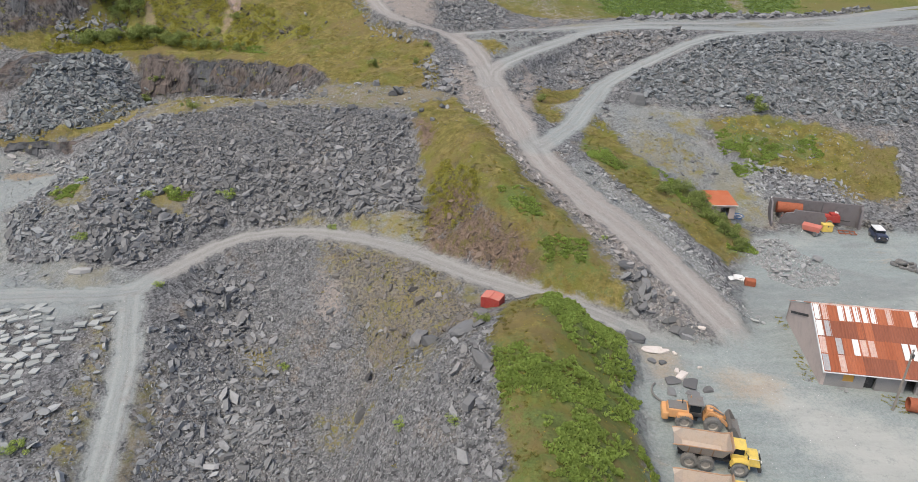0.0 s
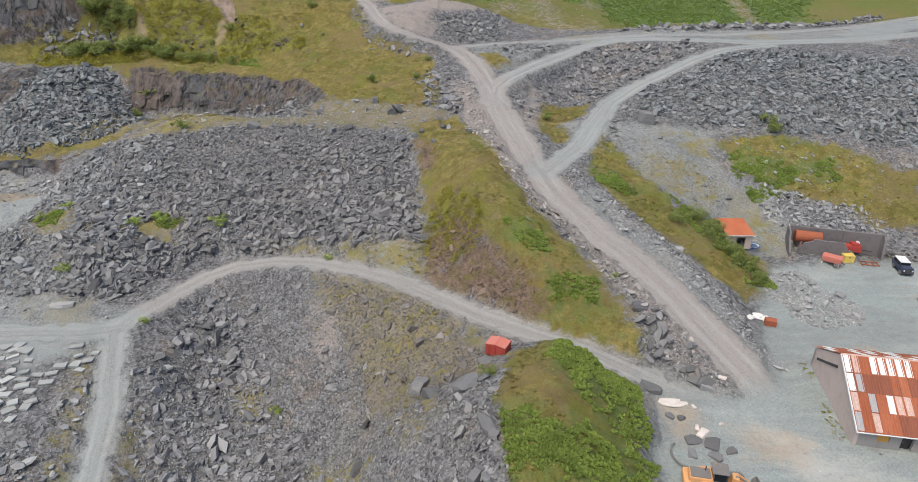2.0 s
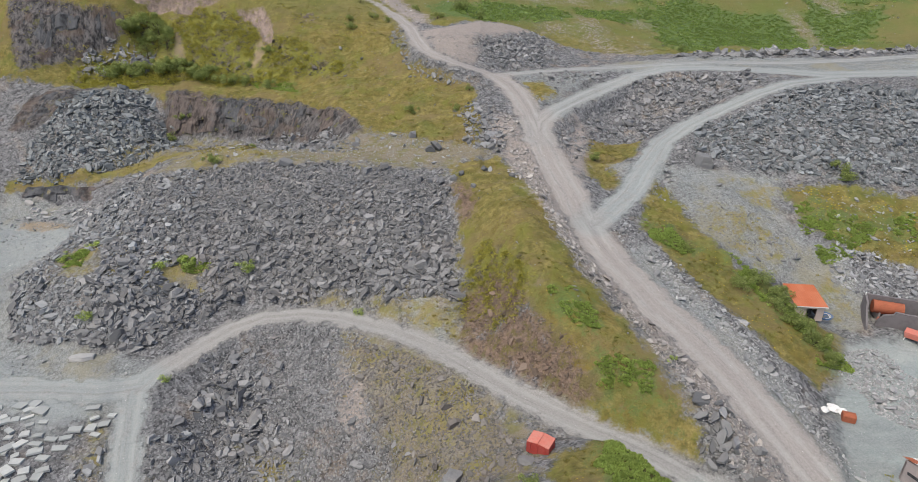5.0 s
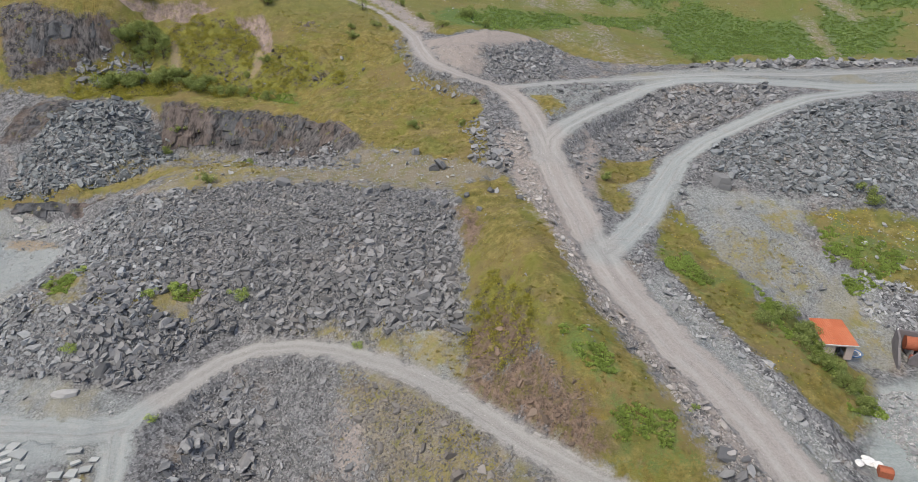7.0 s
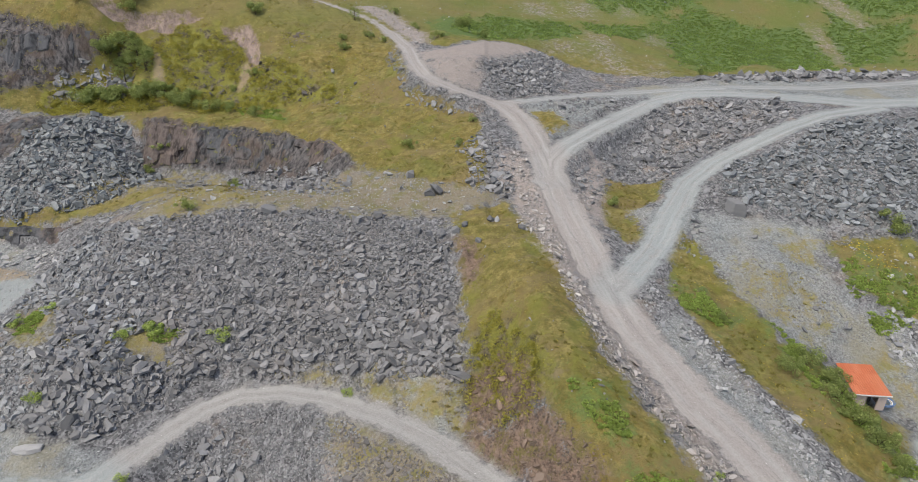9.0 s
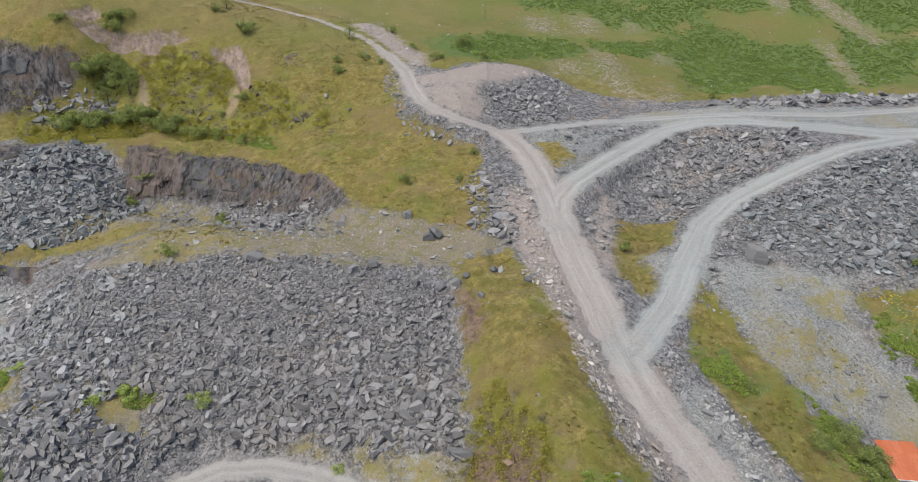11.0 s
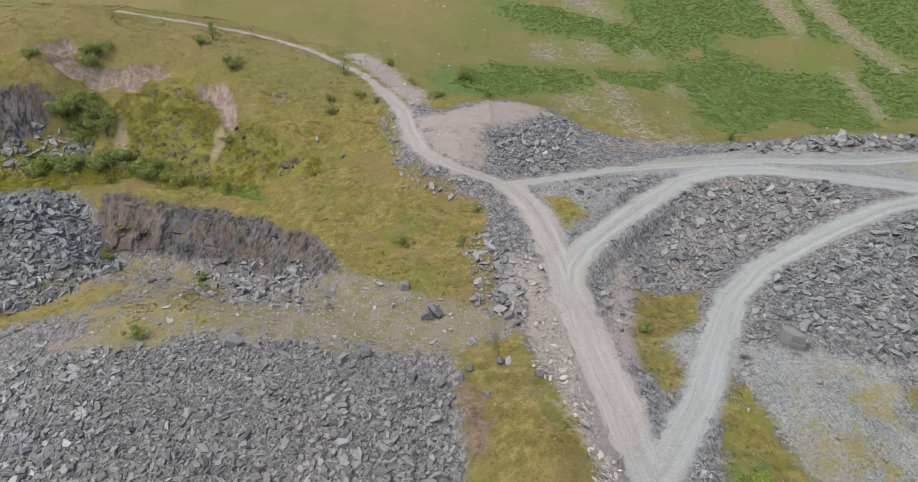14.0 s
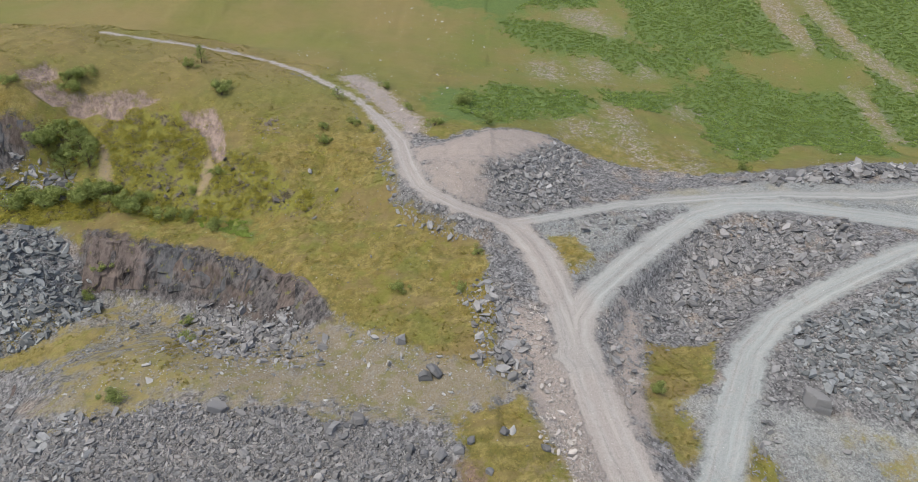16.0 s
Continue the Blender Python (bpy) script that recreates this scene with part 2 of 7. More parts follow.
    road = m.mix(m.step(lanes, 0.48, 0.34, 0, 0.4), road, m.mix(tone3, (0.13, 0.127, 0.122), (0.3, 0.29, 0.28)))
    col = m.mix(inside("road", 2.4, 0.8), col, road)
    warp = m.node("ShaderNodeTexNoise", Vector=m.where(), Scale=0.07, Detail=2.0).outputs["Color"]
    bent = m.node("ShaderNodeVectorMath", Vector=m.where())
    bent.operation = "MULTIPLY_ADD"
    m.put(bent.inputs[0], warp)
    bent.inputs[1].default_value = (9, 9, 0)
    m.put(bent.inputs[2], m.where())
    sweep = m.noise(0.35, 7, 0.7, at=bent.outputs[0], stretch=(0.3, 1.5, 1.0))
    yard = m.mix(m.math("ADD", m.math("MULTIPLY", m.step(sweep, 0.22, 0.8), 0.55), m.math("MULTIPLY", m.step(n_fine, 0.3, 0.7), 0.45)), (0.165, 0.2, 0.199), (0.315, 0.365, 0.358))
    yard = m.mix(m.step(m.noise(0.05, 6, 0.7), 0.5, 0.64, 0, 0.4), yard, m.mix(sweep, (0.35, 0.365, 0.35), (0.5, 0.5, 0.46)))
    yard = m.mix(m.step(m.noise(0.13, 5, 0.65, stretch=(0.6, 1.2, 1)), 0.6, 0.7, 0, 0.6), yard, m.mix(sweep, (0.3, 0.22, 0.14), (0.5, 0.36, 0.22)))
    yard = m.mix(m.step(m.noise(0.1, 4, stretch=(1, 1.5, 1)), 0.58, 0.68, 0, 0.55), yard, (0.17, 0.185, 0.185))
    yard = m.mix(m.math("MULTIPLY", inside("chalk", 5.0, 2.5), 0.6), yard, m.mix(sweep, (0.4, 0.4, 0.37), (0.62, 0.605, 0.55)))
    yard = m.mix(m.math("MULTIPLY", inside("damp", 3.0, 2.0), 0.7), yard, m.mix(sweep, (0.14, 0.165, 0.165), (0.24, 0.27, 0.268)))
    yard = m.mix(m.math("MULTIPLY", inside("ochre", 4.0, 2.0), 0.6), yard, m.mix(sweep, (0.3, 0.21, 0.125), (0.5, 0.36, 0.22)))
    tread = m.noise(0.5, 6, 0.7, at=bent.outputs[0], stretch=(0.25, 2.6, 1.0))
    yard = m.mix(m.step(tread, 0.5, 0.66, 0, 0.16), yard, (0.4, 0.42, 0.41))
    yard = m.mix(m.step(m.noise(0.9, 6, 0.75), 0.52, 0.66, 0, 0.4), yard, (0.16, 0.18, 0.18))
    yard = m.mix(m.math("MULTIPLY", tone3, 0.38), yard, (0.44, 0.44, 0.43))
    yard = m.mix(m.math("MULTIPLY", m.step(tone2, 0.955, 0.97), m.step(small_chips.outputs["Distance"], 0.2, 0.1)), yard, (0.75, 0.74, 0.73))
    col = m.mix(inside("yard", 3.4, 2.2), col, yard)
    lump = m.math("ADD", m.math("ADD", m.math("MULTIPLY", tone1, 0.45), m.math("MULTIPLY", tone2, 0.3)), n_fine)
    hard = m.math("SUBTRACT", 1.0, m.math("MAXIMUM", inside("road"), inside("yard")))
    return m.done(col, 0.92, m.math("MULTIPLY", lump, m.math("ADD", m.math("MULTIPLY", hard, 0.8), 0.2)), 0.8, 0.3)


def slate_material(name="slate", dark=(0.092, 0.094, 0.098), light=(0.36, 0.363, 0.368), brown=0.14):
    m = Nodes(name)
    tone = m.math("FRACT", m.math("ADD", m.node("ShaderNodeNewGeometry").outputs["Random Per Island"], m.node("ShaderNodeObjectInfo").outputs["Random"]))
    n = m.noise(1.6, 5, 0.65)
    col = m.mix(m.step(tone, 0.0, 1.0, 0.22, 0.86), dark, light)
    col = m.mix(m.step(n, 0.34, 0.7, 0, 0.45), col, tuple(0.72 * a + 0.28 * b for a, b in zip(dark, light)))
    col = m.mix(m.step(m.math("FRACT", m.math("MULTIPLY", tone, 13.7)), 0.9, 0.98, 0, 0.55), col, tuple(1.25 * c for c in light))
    col = m.mix(m.step(m.noise(0.11, 3), 0.52, 0.7, 0, brown), col, (0.3, 0.25, 0.21))
    col = m.mix(m.step(m.math("FRACT", m.math("MULTIPLY", tone, 7.3)), 0.95, 0.99, 0, 0.3 * brown), col, (0.34, 0.27, 0.23))
    return m.done(col, 0.66, m.noise(4.0, 5, 0.7, stretch=(1, 1, 3)), 0.6, 0.08)


def leaf_material(name, dark, light, scale=0.5):
    m = Nodes(name)
    tone = m.node("ShaderNodeNewGeometry").outputs["Random Per Island"]
    col = m.mix(tone, dark, light)
    col = m.mix(m.step(m.noise(scale, 3), 0.35, 0.7, 0, 0.5), col, tuple(0.8 * c for c in dark))
    m.done(col, 0.7)
    thin = m.node("ShaderNodeBsdfTranslucent", Color=col)
    both = m.node("ShaderNodeMixShader")
    both.inputs[0].default_value = 0.48
    m.tree.links.new(m.bsdf.outputs[0], both.inputs[1])
    m.tree.links.new(thin.outputs[0], both.inputs[2])
    m.tree.links.new(both.outputs[0], m.tree.nodes["Material Output"].inputs[0])
    return m.mat

# ---- the lie of the land: lines of known height ----
HEIGHTS = []


def lie(*line, gap=5.0):
    """A line on the ground: x, y, z. The ground goes smoothly through all such lines."""
    pts = [np.array(p, float) for p in line]
    for a, b in zip(pts, pts[1:]):
        n = max(1, round(np.linalg.norm(b[:2] - a[:2]) / gap))
        HEIGHTS.extend(a + (b - a) * i / n for i in range(n))
    HEIGHTS.append(pts[-1])


# haul roads: centre lines
MAIN = [(39.5, 65, 25.9), (37.5, 69.8, 26.8), (35.1, 76.2, 28.3), (31.4, 85.8, 30.3), (28.2, 91.8, 31.8), (25, 97, 33), (22.6, 102.6, 34), (20.2, 107.6, 35), (18.3, 113.6, 36), (17.1, 120.4, 37.1), (15.8, 128, 38.3), (13.8, 138, 40), (12.2, 148, 41.7), (10.8, 160, 43.9), (8.2, 170.6, 46.1), (5.5, 176.6, 47.3), (3, 180, 48.2)]
TRACK = [(5.5, 176.6, 47.3), (1, 181, 48.8), (-7, 182.5, 50.9), (-14.4, 187, 53), (-17.5, 195, 54.6), (-20.2, 206, 55.9), (-26, 216.5, 58.3), (-32.5, 224.5, 60.6), (-40, 232.5, 62), (-50, 243, 63.3), (-60, 250, 64.5), (-72, 251, 67), (-85, 245, 70.5), (-100, 241, 73.6)]
UPPER = [(11.3, 148, 41.8), (12.6, 156, 43), (16.2, 162.3, 44), (24, 171.6, 45.1), (33.2, 181.8, 45.9), (41, 188.3, 47), (48, 190.6, 48), (58, 190, 48.4), (70, 185, 48.8), (84, 179, 49), (110, 183, 48.8), (150, 197, 49)]
RIGHT = [(19, 117.5, 36.4), (22.8, 123, 36.7), (28.1, 131.5, 37.1), (33.4, 142.3, 38.8), (38.7, 151.8, 40.4), (45.5, 158.7, 42), (54, 163, 44.5), (62, 165.6, 47.3), (71, 169.6, 48.9), (84, 175, 49)]
LINK = [(5, 182, 48), (14, 185, 48.2), (25, 191, 47.8), (36, 194, 47.6), (48, 195, 48.3), (62, 195, 48.9), (80, 195, 48.7), (100, 200, 48.6), (126, 208, 48.6), (165, 231, 49)]
LOW = [(-90, 92, 20), (-62.4, 91.8, 20.5), (-55.5, 91.3, 20.7), (-51, 93.2, 20.8), (-48.2, 97.2, 21), (-44.8, 102.3, 21.3), (-41, 106.8, 21.8), (-36.2, 108.9, 22.6), (-30, 108.7, 23.5), (-22.8, 106.3, 24.4), (-14, 102, 25.1), (-6.6, 96.5, 25.7), (-1.5, 91.5, 26.1), (3.9, 86, 26.5), (9.6, 81, 27), (14, 77.6, 27.3), (20, 73.8, 27), (24, 71, 26.5), (30, 66, 26)]
LEFT = [(-51, 92, 20.3), (-48.8, 84.8, 18.5), (-47, 79, 16.5), (-46, 72, 14.3), (-45, 66, 12.6), (-44, 61, 11.8), (-43, 48, 11), (-42, 20, 9.5), (-42, -60, 8)]
for way in (MAIN, TRACK, UPPER, RIGHT, LINK, LOW, LEFT):
    lie(*way)
# yard
lie((25.2, 66, 25.9), (22.4, 58, 25.7), (21.2, 44, 25.6), (21, 30, 25.5))
lie((38, 60, 25.6), (40, 45, 25.4), (40, 30, 25.3))
lie((48, 58, 25.4), (54, 45, 25.3), (60, 30, 25.2))
lie((46, 78, 25.6), (60, 82, 25.5), (75, 88, 25.4), (95, 90, 25.4))
lie((55, 97, 25.9), (66, 98, 25.7), (76, 99, 25.7), (90, 99, 26))
lie((41, 78, 26), (44, 86, 26.2), (50, 92, 26.3))
lie((95, 65, 24.8), (95, 40, 24.5))
# ridge before the yard, its crest, shoulder and western face
lie((14.5, 74.2, 30.4), (13, 71.5, 31.4), (12, 63, 32.8), (9, 55, 33.6), (8, 50, 33.6), (9, 40, 32.5), (10, 26, 31))
lie((17.8, 71.2, 29.8), (18.6, 64, 29.8), (18.6, 58, 28.6), (17.2, 50, 29), (17, 40, 28.4), (17, 26, 28))
lie((7, 74, 28.3), (3, 66, 30), (2, 60, 30.3), (3, 52, 31), (3, 40, 30))
lie((0, 73, 25.6), (-2, 65, 27), (-3, 57, 26.4), (-3, 46, 25))
lie((-4.5, 77, 22), (-6, 70, 21.5), (-7.5, 64, 21), (-8, 58, 21), (-7.5, 50, 21), (-7, 38, 20))
lie((-9.8, 74, 16), (-12, 66, 13), (-14, 58, 11.5), (-15, 46, 10))
# pit
lie((-17, 74, 10.9), (-24, 70, 10), (-32, 71, 8.5), (-30, 60, 7.5), (-20, 60, 8), (-25, 42, 6))
lie((-45, 101, 20.3), (-38, 105, 20.8), (-30, 105, 21.5), (-22, 102, 23.2), (-14, 95.5, 24.6), (-7, 91, 24.8), (-2, 85, 25.2))
lie((-41, 91, 16.9), (-37, 97, 17.2), (-30, 98, 18.0), (-24, 92.3, 18.2), (-17, 86, 17.0), (-10.3, 87.5, 22.8), (-5, 82, 22.6), (0, 79, 24.9))
lie((-34, 93, 14.8), (-28.7, 92.2, 14.9))
lie((-38, 87, 14), (-27, 81, 12), (-15, 82, 14), (-10, 77.5, 16))
lie((-43, 84, 17.5), (-42, 75, 13.8), (-41, 66, 11.5), (-40, 50, 9.5))
lie((-70, 88, 19.8), (-60, 85, 19.6), (-56, 78, 17.5), (-53, 70, 15), (-52, 60, 13.2), (-51, 46, 12))
lie((-80, 80, 17), (-75, 65, 14.5), (-72, 42, 12))
lie((-79, 104, 21), (-95, 106, 21), (-112, 98, 20))
# great slate heap: toe, belly, crest, flank
lie((-75, 103, 21.4), (-64, 99.5, 21.3), (-55, 100.5, 21.5), (-48, 106, 21.5), (-40, 112.5, 23), (-31, 112.5, 23.8), (-23, 111, 26), (-15, 107.5, 27), (-5, 105, 28))
lie((-79, 124, 27), (-68, 119, 29.5), (-57, 116, 27.8), (-48, 115.5, 27), (-35, 116, 26.5), (-24, 114, 28.5), (-14, 112, 30), (-6, 113, 31))
lie((-60, 128, 33.5), (-48, 126, 33), (-33, 124, 33), (-18, 122, 34), (-7, 121, 34.5))
lie((-66, 137, 36.3), (-56, 136, 38), (-46, 138.5, 38.8), (-31, 136, 39.4), (-17, 132.5, 39.3), (-7.5, 130.5, 38.4))
lie((-84, 117, 23.5), (-82, 125, 25.5), (-79, 136, 29), (-73, 145, 33.3), (-69, 151, 35.5))
lie((-79.5, 117.7, 26.4), (-73.4, 117, 27.6), (-68, 111.5, 27.2), (-64.2, 108.5, 27), (-60, 110, 27.2), (-56, 113.3, 28.6))
# grass bank beside it
lie((-4, 128, 38), (-4, 120, 35.2), (-3, 112, 31), (-2, 106, 28.6), (-1, 100, 27.6), (1.5, 93, 27.1), (5.5, 87.5, 27.3), (10, 83, 27.7))
lie((1, 136, 40.3), (2, 126, 39.3), (3, 115, 38.8), (5, 104, 37.2), (6.5, 98, 36), (9, 93, 35.6), (13, 88, 34.2), (18, 83, 31.8), (24, 77, 28.8), gap=3.0)
lie((-1, 155, 42.8), (3, 145, 41.3), (9, 131, 39.2), (13, 115, 37.8), (16, 103, 36), (20, 94, 34), (25, 83, 31.5), (30, 73, 28.2), (33, 68, 26.8))
# bench behind the heap, cliff foot and cliff top
lie((-64, 142, 37.5), (-55, 150, 39.3), (-43, 147, 39.1), (-27, 145, 39.2), (-10, 142, 40), (1, 143, 41))
lie((-84, 178, 31.5), (-77, 180.5, 32.5), (-68, 178.5, 33.5), (-58, 176, 34.3), (-48, 172.5, 34.8), (-40, 166, 36), (-32, 160, 38), (-27, 158, 39.2))
lie((-95, 190, 42), (-85, 189, 42), (-76, 186, 41.6), (-66, 184, 41.3), (-56, 180.5, 41), (-46, 176.5, 41), (-36, 169.5, 41.8), (-29, 163, 41.5), gap=4.0)
# heap under the cliff
lie((-112, 176, 38), (-102, 174, 38.5), (-92, 172, 36.5), (-85, 175, 35.5))
lie((-112, 184, 42.2), (-104, 184, 42.6), (-94, 184.5, 42.2))
lie((-110, 157, 26.5), (-95, 160, 29), (-84, 167, 30.6), (-76, 171, 32))
lie((-106, 158, 26.5), (-97, 158, 26.5), (-89, 157, 27), (-82, 156.5, 28.5))
lie((-112, 140, 21), (-97, 142, 21.4), (-89, 138, 23.3), (-85, 130, 23.5))
lie((-112, 151, 22.3), (-97, 153, 23), (-90, 151, 23.6), (-83, 147.5, 25), (-76, 150, 30))
# upper bench, upper cliff and the slope behind
lie((-118, 188, 43.5), (-104, 193, 43.5), (-90, 195, 43.5), (-75, 193, 43), (-60, 191, 43), (-48, 188, 43))
lie((-122, 188, 44), (-110, 198.5, 48), (-103, 201.5, 48.5), (-97, 205, 50))
lie((-130, 202, 60), (-116, 204, 61), (-107, 205.5, 61), (-101, 208, 61.5), gap=3.0)
lie((-90, 205, 52), (-78, 204, 51), (-66, 204, 50), (-52, 199, 52), (-40, 195, 49), (-28, 187, 48.5))
lie((-94, 215, 60), (-81, 216, 60.5), (-66, 214, 58), (-52, 210, 57.5), (-38, 206, 55), (-26, 198, 53.5))
lie((-102, 222, 71), (-86, 225, 67), (-73, 230, 67.5), (-60, 228, 64), (-46, 222, 60.5))
lie((-24, 172, 44.5), (-12, 164, 43.8), (-2, 160, 43.8))
lie((-20, 183, 48.7), (-9, 175, 46.2), (-1, 170, 46.5))
# east of the main road
lie((30, 130, 36.3), (34, 134, 36.8), (37, 124, 34.3), (40, 116, 33), (44, 109, 30.5), (48, 100, 28.4), (52, 92, 26.6))
lie((25, 116, 35.8), (31, 106, 33.2), (37, 95, 30.6), (41, 87, 28.4), (42, 80, 26.6))
lie((42, 134, 37.6), (48, 132.5, 36.8), (54, 129, 35), (66, 131, 37), (78, 128, 36.5), (88, 124, 35.5), (102, 128, 38))
lie((44, 120, 33.4), (52, 117, 31.5), (60, 114, 29.8), (70, 112, 29), (80, 109, 28.3), (95, 108, 28.5))
lie((49, 111, 29.2), (54, 108, 27.2), (60, 106, 26.5), (68, 105.5, 26.3), (80, 103, 26.2), (95, 102, 26.4))
lie((44, 147, 40), (52, 140, 38.8), (62, 136.5, 38.6), (76, 132, 38), (90, 130, 37.6), (106, 132, 38.5))
lie((50, 148, 41.2), (62, 146, 43.5), (74, 145, 45), (92, 142, 44.5), (106, 142, 44))
lie((57, 158, 45), (65, 162, 47.8), (75, 165, 49), (90, 163, 48.5), (105, 161, 47.6))
lie((24, 146, 38.8), (27, 154, 38.2), (32, 160, 38.3), (38, 165, 39.5), (46, 166, 41.5))
lie((30, 172, 42), (40, 177, 43.5), (52, 176, 45.5), (62, 174, 47.8))
lie((22, 140, 38.6), (26, 137, 38))
# turning place with its tip, and the hillside
lie((-15, 198, 55.5), (-3, 194.5, 55.8), (5, 202, 55.4), (12, 213, 54.3))
lie((-1, 185, 49.3), (8, 186, 48.8), (17, 192, 48.6), (21, 203, 49), (24, 212, 49.3))
lie((60, 203, 49.6), (74, 209, 49.4), (95, 210, 49), (115, 210, 48.5))
lie((25, 216, 50), (45, 214, 48.8), (62, 216, 47.5), (78, 224, 46.8), (105, 228, 46.3))
lie((-10, 225, 57.5), (12, 235, 55.5), (35, 238, 53), (60, 245, 49), (90, 252, 46.8), (125, 256, 45.5), gap=12)
lie((-30, 255, 61.5), (10, 267, 58.5), (50, 272, 55.5), (90, 281, 55.5), (140, 285, 56), gap=15)
lie((-150, 238, 76.5), (-126, 242, 75.5), (-101, 246, 74.6), (-86, 251, 71.6), (-72, 256, 68))
lie((-150, 262, 69), (-120, 266, 69), (-98, 270, 67), (-78, 272, 64.5))
lie((-100, 300, 77), (-40, 300, 68), (20, 310, 67), (80, 320, 69), (150, 320, 71), gap=25)
lie((-160, 420, 98), (-50, 420, 92), (60, 420, 92), (170, 420, 98), gap=50)
lie((125, 60, 24), (130, 100, 27), (130, 140, 42), (130, 180, 48), (130, 210, 48.3), gap=15)
lie((-130, 60, 14), (-130, 100, 20), (-130, 140, 22), (-135, 175, 36), (-140, 190, 44), (-150, 215, 62), (-150, 240, 75), gap=15)
lie((-60, 15, 10), (0, 15, 18), (40, 10, 25), (80, 10, 24), gap=15)

KNOWN = np.array(HEIGHTS)
_, keep = np.unique(np.round(KNOWN[:, :2] / 1.5).astype(int), axis=0, return_index=True)
KNOWN = KNOWN[np.sort(keep)]
SOFT = 2.5


def spread(a, b):
    return np.sqrt((a[:, :1] - b[:, 0]) ** 2 + (a[:, 1:2] - b[:, 1]) ** 2 + SOFT ** 2)


_n = len(KNOWN)
_flat = np.c_[np.ones(_n), KNOWN[:, :2] / 100]
_weights = np.linalg.solve(np.block([[spread(KNOWN, KNOWN) - 0.25 * np.eye(_n), _flat], [_flat.T, np.zeros((3, 3))]]), np.r_[KNOWN[:, 2], 0, 0, 0])


def smooth_height(xy):
    out = np.empty(len(xy))
    for i in range(0, len(xy), 20000):
        q = xy[i:i + 20000]
        out[i:i + 20000] = spread(q, KNOWN) @ _weights[:-3] + np.c_[np.ones(len(q)), q / 100] @ _weights[-3:]
    return out


LATTICE = np.random.RandomState(5).rand(257, 257)


def rough(xy, size, octaves=4, gain=0.5, seed=0.0):
    """Uneven ground between -1 and 1, with lumps of that size in metres."""
    total, amp, norm = np.zeros(len(xy)), 1.0, 0.0
    for k in range(octaves):
        p = xy / size * 2 ** k + 37.7 * k + seed
        i = np.floor(p).astype(int)
        f = p - i
        f = f * f * (3 - 2 * f)
        i %= 256
        a, b = LATTICE[i[:, 0], i[:, 1]], LATTICE[i[:, 0] + 1, i[:, 1]]
        c, d = LATTICE[i[:, 0], i[:, 1] + 1], LATTICE[i[:, 0] + 1, i[:, 1] + 1]
        total += amp * ((a + (b - a) * f[:, 0]) * (1 - f[:, 1]) + (c + (d - c) * f[:, 0]) * f[:, 1])
        norm += amp
        amp *= gain
    return 2 * total / norm - 1


def signed(xy, ring):
    """Metres inside (+) or outside (-) a ring of the plan."""
    ring = np.array(ring, float)
    best, odd = np.full(len(xy), 1e9), np.zeros(len(xy), bool)
    for a, b in zip(ring, np.roll(ring, -1, 0)):
        d = b - a
        t = np.clip(((xy - a) @ d) / (d @ d), 0, 1)
        best = np.minimum(best, np.hypot(*(xy - a - t[:, None] * d).T))
        cross = (a[1] > xy[:, 1]) != (b[1] > xy[:, 1])
        with np.errstate(divide="ignore", invalid="ignore"):
            odd ^= cross & (xy[:, 0] < d[0] * (xy[:, 1] - a[1]) / (d[1] if d[1] else 1e-9) + a[0])
    return np.where(odd, best, -best)


def along(xy, way):
    """Distance across a way (signed) and the way's height at the nearest point."""
    way = np.array(way, float)
    best, side, z = np.full(len(xy), 1e9), np.zeros(len(xy)), np.zeros(len(xy))
    for a, b in zip(way, way[1:]):
        d = (b - a)[:2]
        t = np.clip(((xy - a[:2]) @ d) / (d @ d), 0, 1)
        off = xy - a[:2] - t[:, None] * d
        r = np.hypot(off[:, 0], off[:, 1])
        nearer = r < best
        best = np.where(nearer, r, best)
        side = np.where(nearer, np.sign(d[0] * off[:, 1] - d[1] * off[:, 0]) * r, side)
        z = np.where(nearer, a[2] + t * (b[2] - a[2]), z)
    return best, side, z


# ---- zones of the plan ----
ZONES = {k: [] for k in ("grass", "green", "dirt", "earth", "pink", "cliff", "fines", "yard", "chalk", "damp", "ochre", "scar", "path", "scrub", "fern", "stony", "moss", "olive", "silt")}


def zone(kind, *ring):
    ZONES[kind].append(ring)


zone("grass", (-150, 187), (-111, 189), (-99, 192), (-90, 188), (-84, 185.5), (-76, 184), (-66, 182), (-54, 178.5), (-46, 175), (-35, 167.5), (-27, 160), (-14, 151), (-1, 145), (0, 155), (-2, 173), (-9, 179), (-19, 185), (-22, 204), (-30, 216), (-42, 231), (-62, 247), (-76, 247), (-100, 238), (-160, 240))
zone("grass", (-104, 245), (-72, 256), (-52, 250), (-30, 226), (-19, 213), (-11, 207), (2, 217), (14, 220), (24, 215), (46, 207), (61, 209), (80, 217), (112, 219), (400, 230), (1600, 1600), (-1600, 1600), (-500, 250))
zone("grass", (-6, 136), (3, 140), (7, 132), (11, 124), (12, 112), (14, 102), (17, 95), (22, 85), (25, 76), (25, 74), (19, 76), (14, 78), (10, 84), (7, 92), (3, 103), (-1, 108), (-3.5, 113), (-4, 120), (-4.5, 128))
